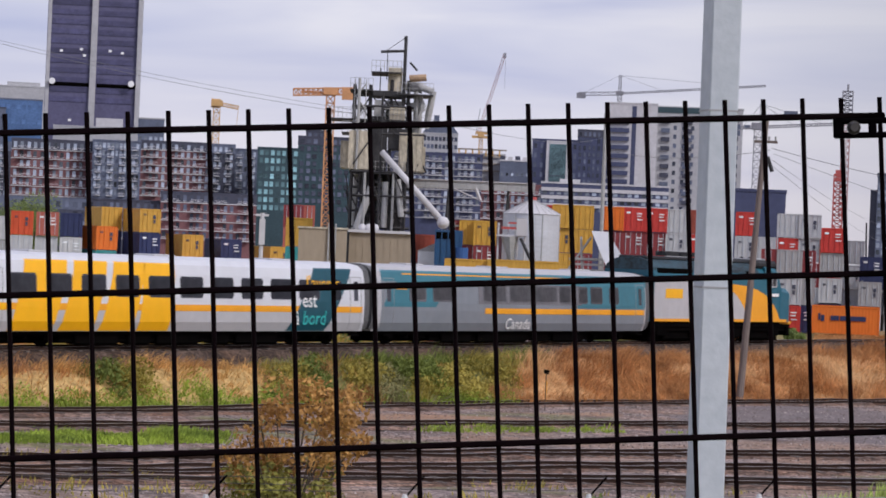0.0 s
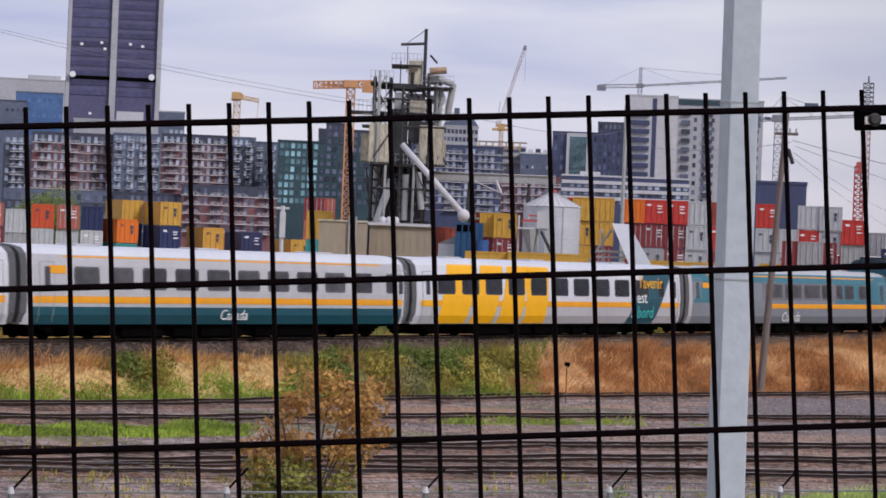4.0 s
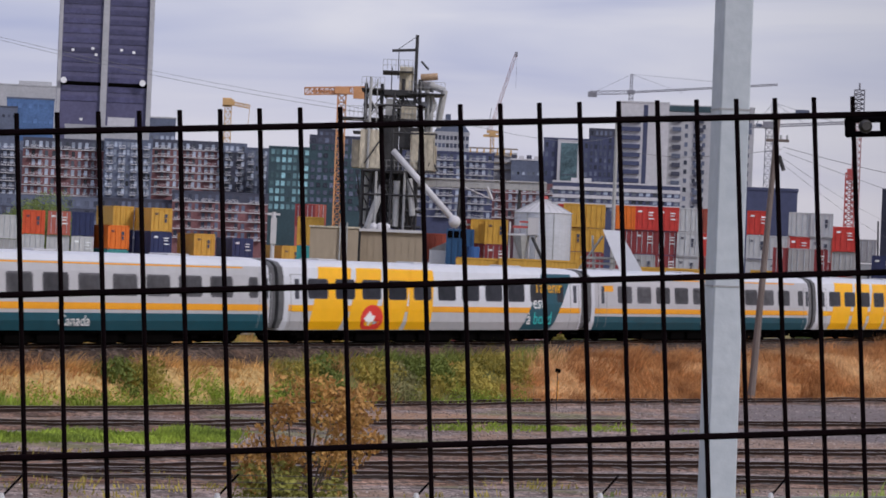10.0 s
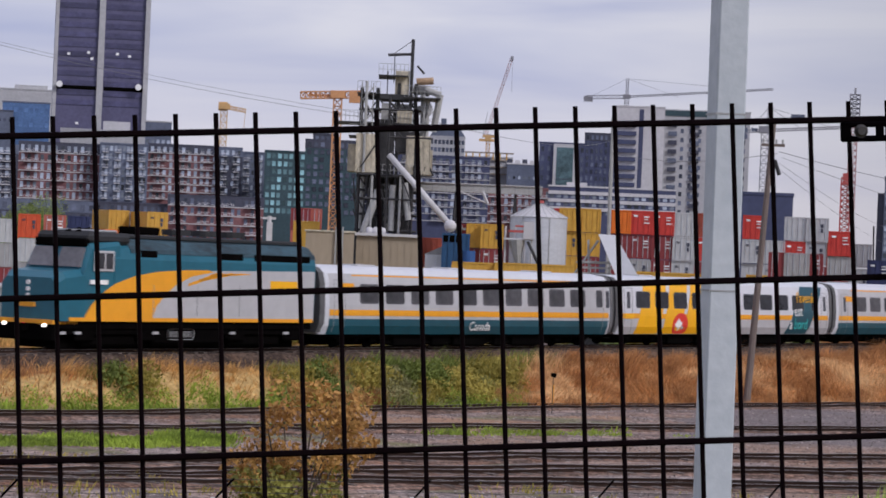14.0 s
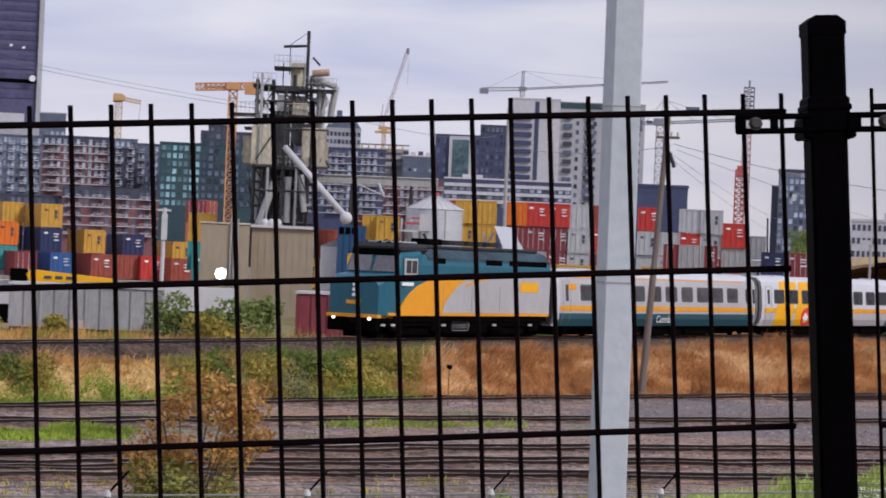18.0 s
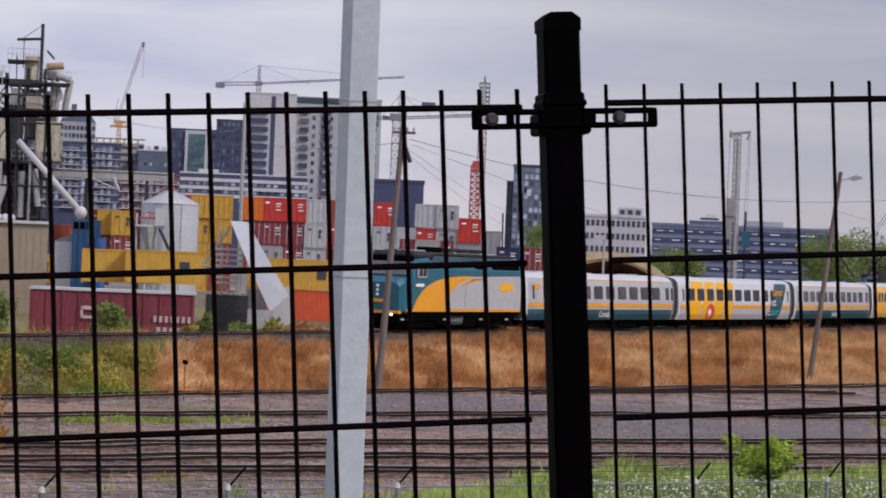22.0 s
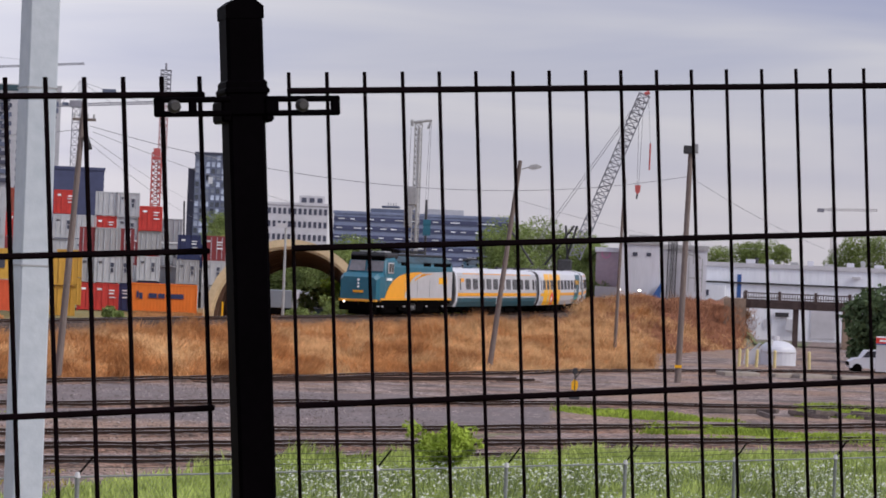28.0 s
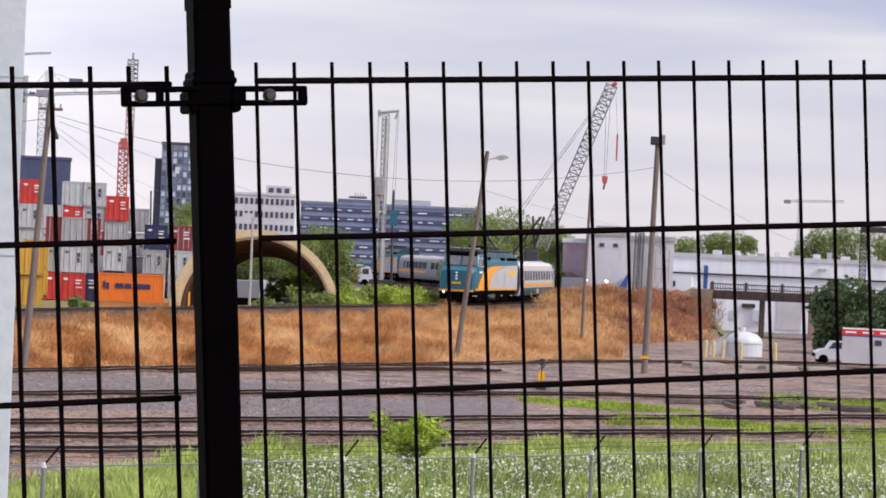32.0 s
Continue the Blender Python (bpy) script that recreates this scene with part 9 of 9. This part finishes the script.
def stones(material, label, count, size, seed):
    """Loose ballast stones strewn over the yard; kind stuff."""
    pts = scatter(-10.5, 25, 60, 178, count, lambda x, y, b, d: near_line(x, y, FAR_RAIL)[1] > 0 and not meadow(x, y, b, d) and noise.noise((x * 0.3, y * 0.5, seed)) > -0.25 and b < 13 + 6 * noise.noise((x * 0.1, y * 0.1, seed + 1)))
    p = np.asarray(pts)
    n = len(p)
    s = rng.uniform(size[0], size[1], n)[:, None]
    turn = rng.uniform(0, 2 * np.pi, n)
    v = np.empty((n, 5, 3))
    for k in range(4):
        a = turn + k * np.pi / 2 + rng.uniform(-0.4, 0.4, n)
        v[:, k] = p + np.stack([np.cos(a), np.sin(a), np.full(n, -0.1)], 1) * s * rng.uniform(0.7, 1.3, (n, 1))
    v[:, 4] = p + np.stack([rng.uniform(-0.3, 0.3, n), rng.uniform(-0.3, 0.3, n), rng.uniform(0.5, 1.1, n)], 1) * s
    idx = np.arange(n)[:, None] * 5
    tris = np.concatenate([np.concatenate([idx + k, idx + (k + 1) % 4, idx + 4], 1) for k in range(4)])
    tagged(raw("ballast_stones", v.reshape(-1, 3).tolist(), tris.tolist(), material), label, "stones", kind="stuff")


stones(mat("dark_stone", (0.10, 0.08, 0.073), 0.95, 0, 0.3, 3.0, 0, rnd=0.4, island=True), "dark brown ballast stones strewn over the yard", 52000, (0.02, 0.05), 71)
stones(mat("pale_stone", (0.36, 0.31, 0.29), 0.95, 0, 0.25, 3.0, 0, rnd=0.4, island=True), "pale grey ballast stones strewn over the yard", 36000, (0.02, 0.05), 83)


def shrubs():
    # along the far side of the main line
    for b, d, h, w, mt in ((-3.21, 163, 2.4, 4.2, LEAF), (-2.02, 164, 2.9, 4.4, LEAF), (-1.34, 165, 2.6, 3.4, LEAF), (1.01, 161, 2.5, 2.8, LEAF), (3.53, 166, 1.5, 2.2, LEAF),
                           (1.00, 164, 2.5, 3.0, LEAF), (-7.35, 158, 1.8, 3.0, WEED), (-5.75, 160, 1.3, 2.4, WEED), (5.01, 176, 1.2, 2.4, RUSTGRASS), (-2.43, 161, 2.2, 3.0, LEAF), (2.50, 168, 1.2, 1.6, WEED), (-2.41, 160, 1.8, 4.0, WEED), (4.15, 176, 1.6, 2.8, WEED), (2.89, 172, 2.0, 1.6, LEAF), (7.48, 190, 1.8, 2.0, LEAF), (4.77, 178, 1.4, 3.0, RUSTGRASS)):
        tree("shrub", "loose green shrub beside the main line", at(b, d, 0.5), h, w, mt, 900, 0.16, 9, 0.05, "shrub", "lineside shrubs")
    for b, d, h, w in ((11.53, 245, 3.4, 3.6), (11.99, 248, 4.0, 4.4), (12.40, 228, 2.6, 3.6), (13.72, 238, 2.8, 4.6), (11.20, 226, 1.6, 3.0), (11.77, 232, 2.6, 3.5), (12.23, 238, 3.2, 4.0), (12.92, 235, 2.4, 5.0), (13.38, 240, 2.8, 4.0), (14.19, 232, 3.0, 4.5), (14.60, 236, 2.6, 3.5), (12.68, 250, 3.0, 4.0)):
        tree("shrub", "bright green shrub beyond the curve", at(b, d, 0.4), h, w, LIMELEAF if w > 4.2 else LEAF, 1800, 0.15, 11, 0.03, "shrub", "lineside shrubs")


shrubs()


def far_trees():
    for b, d, top, w in ((12.19, 330, 9.37, 5.5), (12.54, 325, 8.30, 5), (15.60, 330, 11.23, 7), (16.12, 335, 11.84, 8), (16.65, 335, 11.09, 7),
                         (17.12, 320, 9.25, 5), (17.30, 310, 7.45, 4), (9.40, 420, 12.50, 6), (-8.01, 420, 12.54, 9), (-8.35, 425, 11.65, 8), (15.21, 345, 10.16, 6), (11.85, 320, 7.13, 5),
                         (9.70, 425, 12.07, 5), (10.83, 345, 5.88, 6), (11.29, 340, 6.69, 6), (11.69, 345, 6.94, 6), (10.37, 350, 4.90, 6)):
        tree("tree", "leafy mid-green tree beyond the line", at(b, d, 0.4), top - 0.4, w * 1.3, LEAF, 8500, 0.15, 26, 0.08)
    for b, d, top, w in ((19.75, 420, 10.46, 6), (20.21, 420, 11.70, 7), (20.61, 420, 11.82, 7), (21.01, 420, 11.11, 4), (22.32, 430, 11.89, 6), (22.66, 430, 13.03, 7), (23.12, 430, 13.00, 8), (23.62, 430, 13.50, 8)):
        tree("tree", "leafy green tree behind the white factory", at(b, d, 0.4), top - 0.4, w * 1.15, LEAF, 6500, 0.16, 22, 0.2)
    for b, d, top, w in ((22.78, 214, 5.43, 4.5), (23.29, 212, 5.86, 5.5), (23.86, 214, 6.04, 5.5)):
        tree("tree", "dense dark green tree beside the street", at(b, d, 0.0), top, w, DARKLEAF, 3500, 0.22, 18, 0.02)


far_trees()
def sapling(name, label, m, cat, stems, reach_to, top_to, turn_z, twig, spray, upper, lower, leaf, group="trees"):
    """A young plant: thin stems that fork, with loose leaf sprays along the twigs; upper and lower leaves of their own (material, leaves a spray)."""
    t = thing(name, m, label, cat, group)
    high, low = ([], []), ([], [])
    for k in range(stems):
        a = k * 2.4 + rng.uniform(-0.3, 0.3)
        reach, top = rng.uniform(0.38, 1.0) * reach_to, rng.uniform(0.57, 1.0) * top_to
        fork = Vector((0.25 * reach * math.cos(a), 0.25 * reach * math.sin(a), top * rng.uniform(0.35, 0.5)))
        tip = Vector((reach * math.cos(a), reach * math.sin(a), top - 0.3 * reach))
        bm = B()
        rope(bm, [(0, 0, -0.1), tuple(fork), tuple(tip)], 0.0038 * top_to, 5)
        part("stem", bm, BARK, t)
        for i in range(4):
            root = fork.lerp(tip, rng.uniform(0.1, 0.9))
            end = root + Vector((rng.uniform(-twig, twig), rng.uniform(-twig, twig), rng.uniform(-0.2 * twig, 0.7 * twig)))
            part("twig", tube(B(), root, end, 0.0017 * top_to, 4, 0.0007 * top_to), BARK, t)
            for p in (end, root.lerp(end, 0.5)):
                heap = high if p.z + rng.uniform(-0.1, 0.1) * top_to > turn_z else low
                heap[0].append(tuple(p))
                heap[1].append(rng.uniform(0.55, 1.0) * spray)
        high[0].append(tuple(tip))
        high[1].append(0.7 * spray)
    for part_name, (cs, rs), (mt, per) in (("crown", high, upper), ("lower_crown", low, lower)):
        if cs:
            v, f = leaf_cloud(cs, rs, len(cs) * per, leaf, 0.7)
            raw(part_name, v, f, mt, t)
    return t


sapling("young_tree", "young airy tree with brown upper and olive lower leaves", at(-2.77, 50, 0.15), "tree", 13, 1.5, 4.2, 2.25, 0.55, 0.40, (BROWNLEAF, 66), (OLIVELEAF, 78), 0.054)
sapling("bush", "yellow-green airy bush by the yard fence", at(14.33, 80, 0.0), "bush", 11, 1.15, 2.05, 0.0, 0.45, 0.3, (LIMELEAF, 42), (LIMELEAF, 40), 0.07)
tree("bush", "small weedy plant by the yard fence", at(3.61, 52, 0.2), 2.29 - 0.2, 0.7, LEAF, 160, 0.05, 6, 0.3, "bush")


motions()
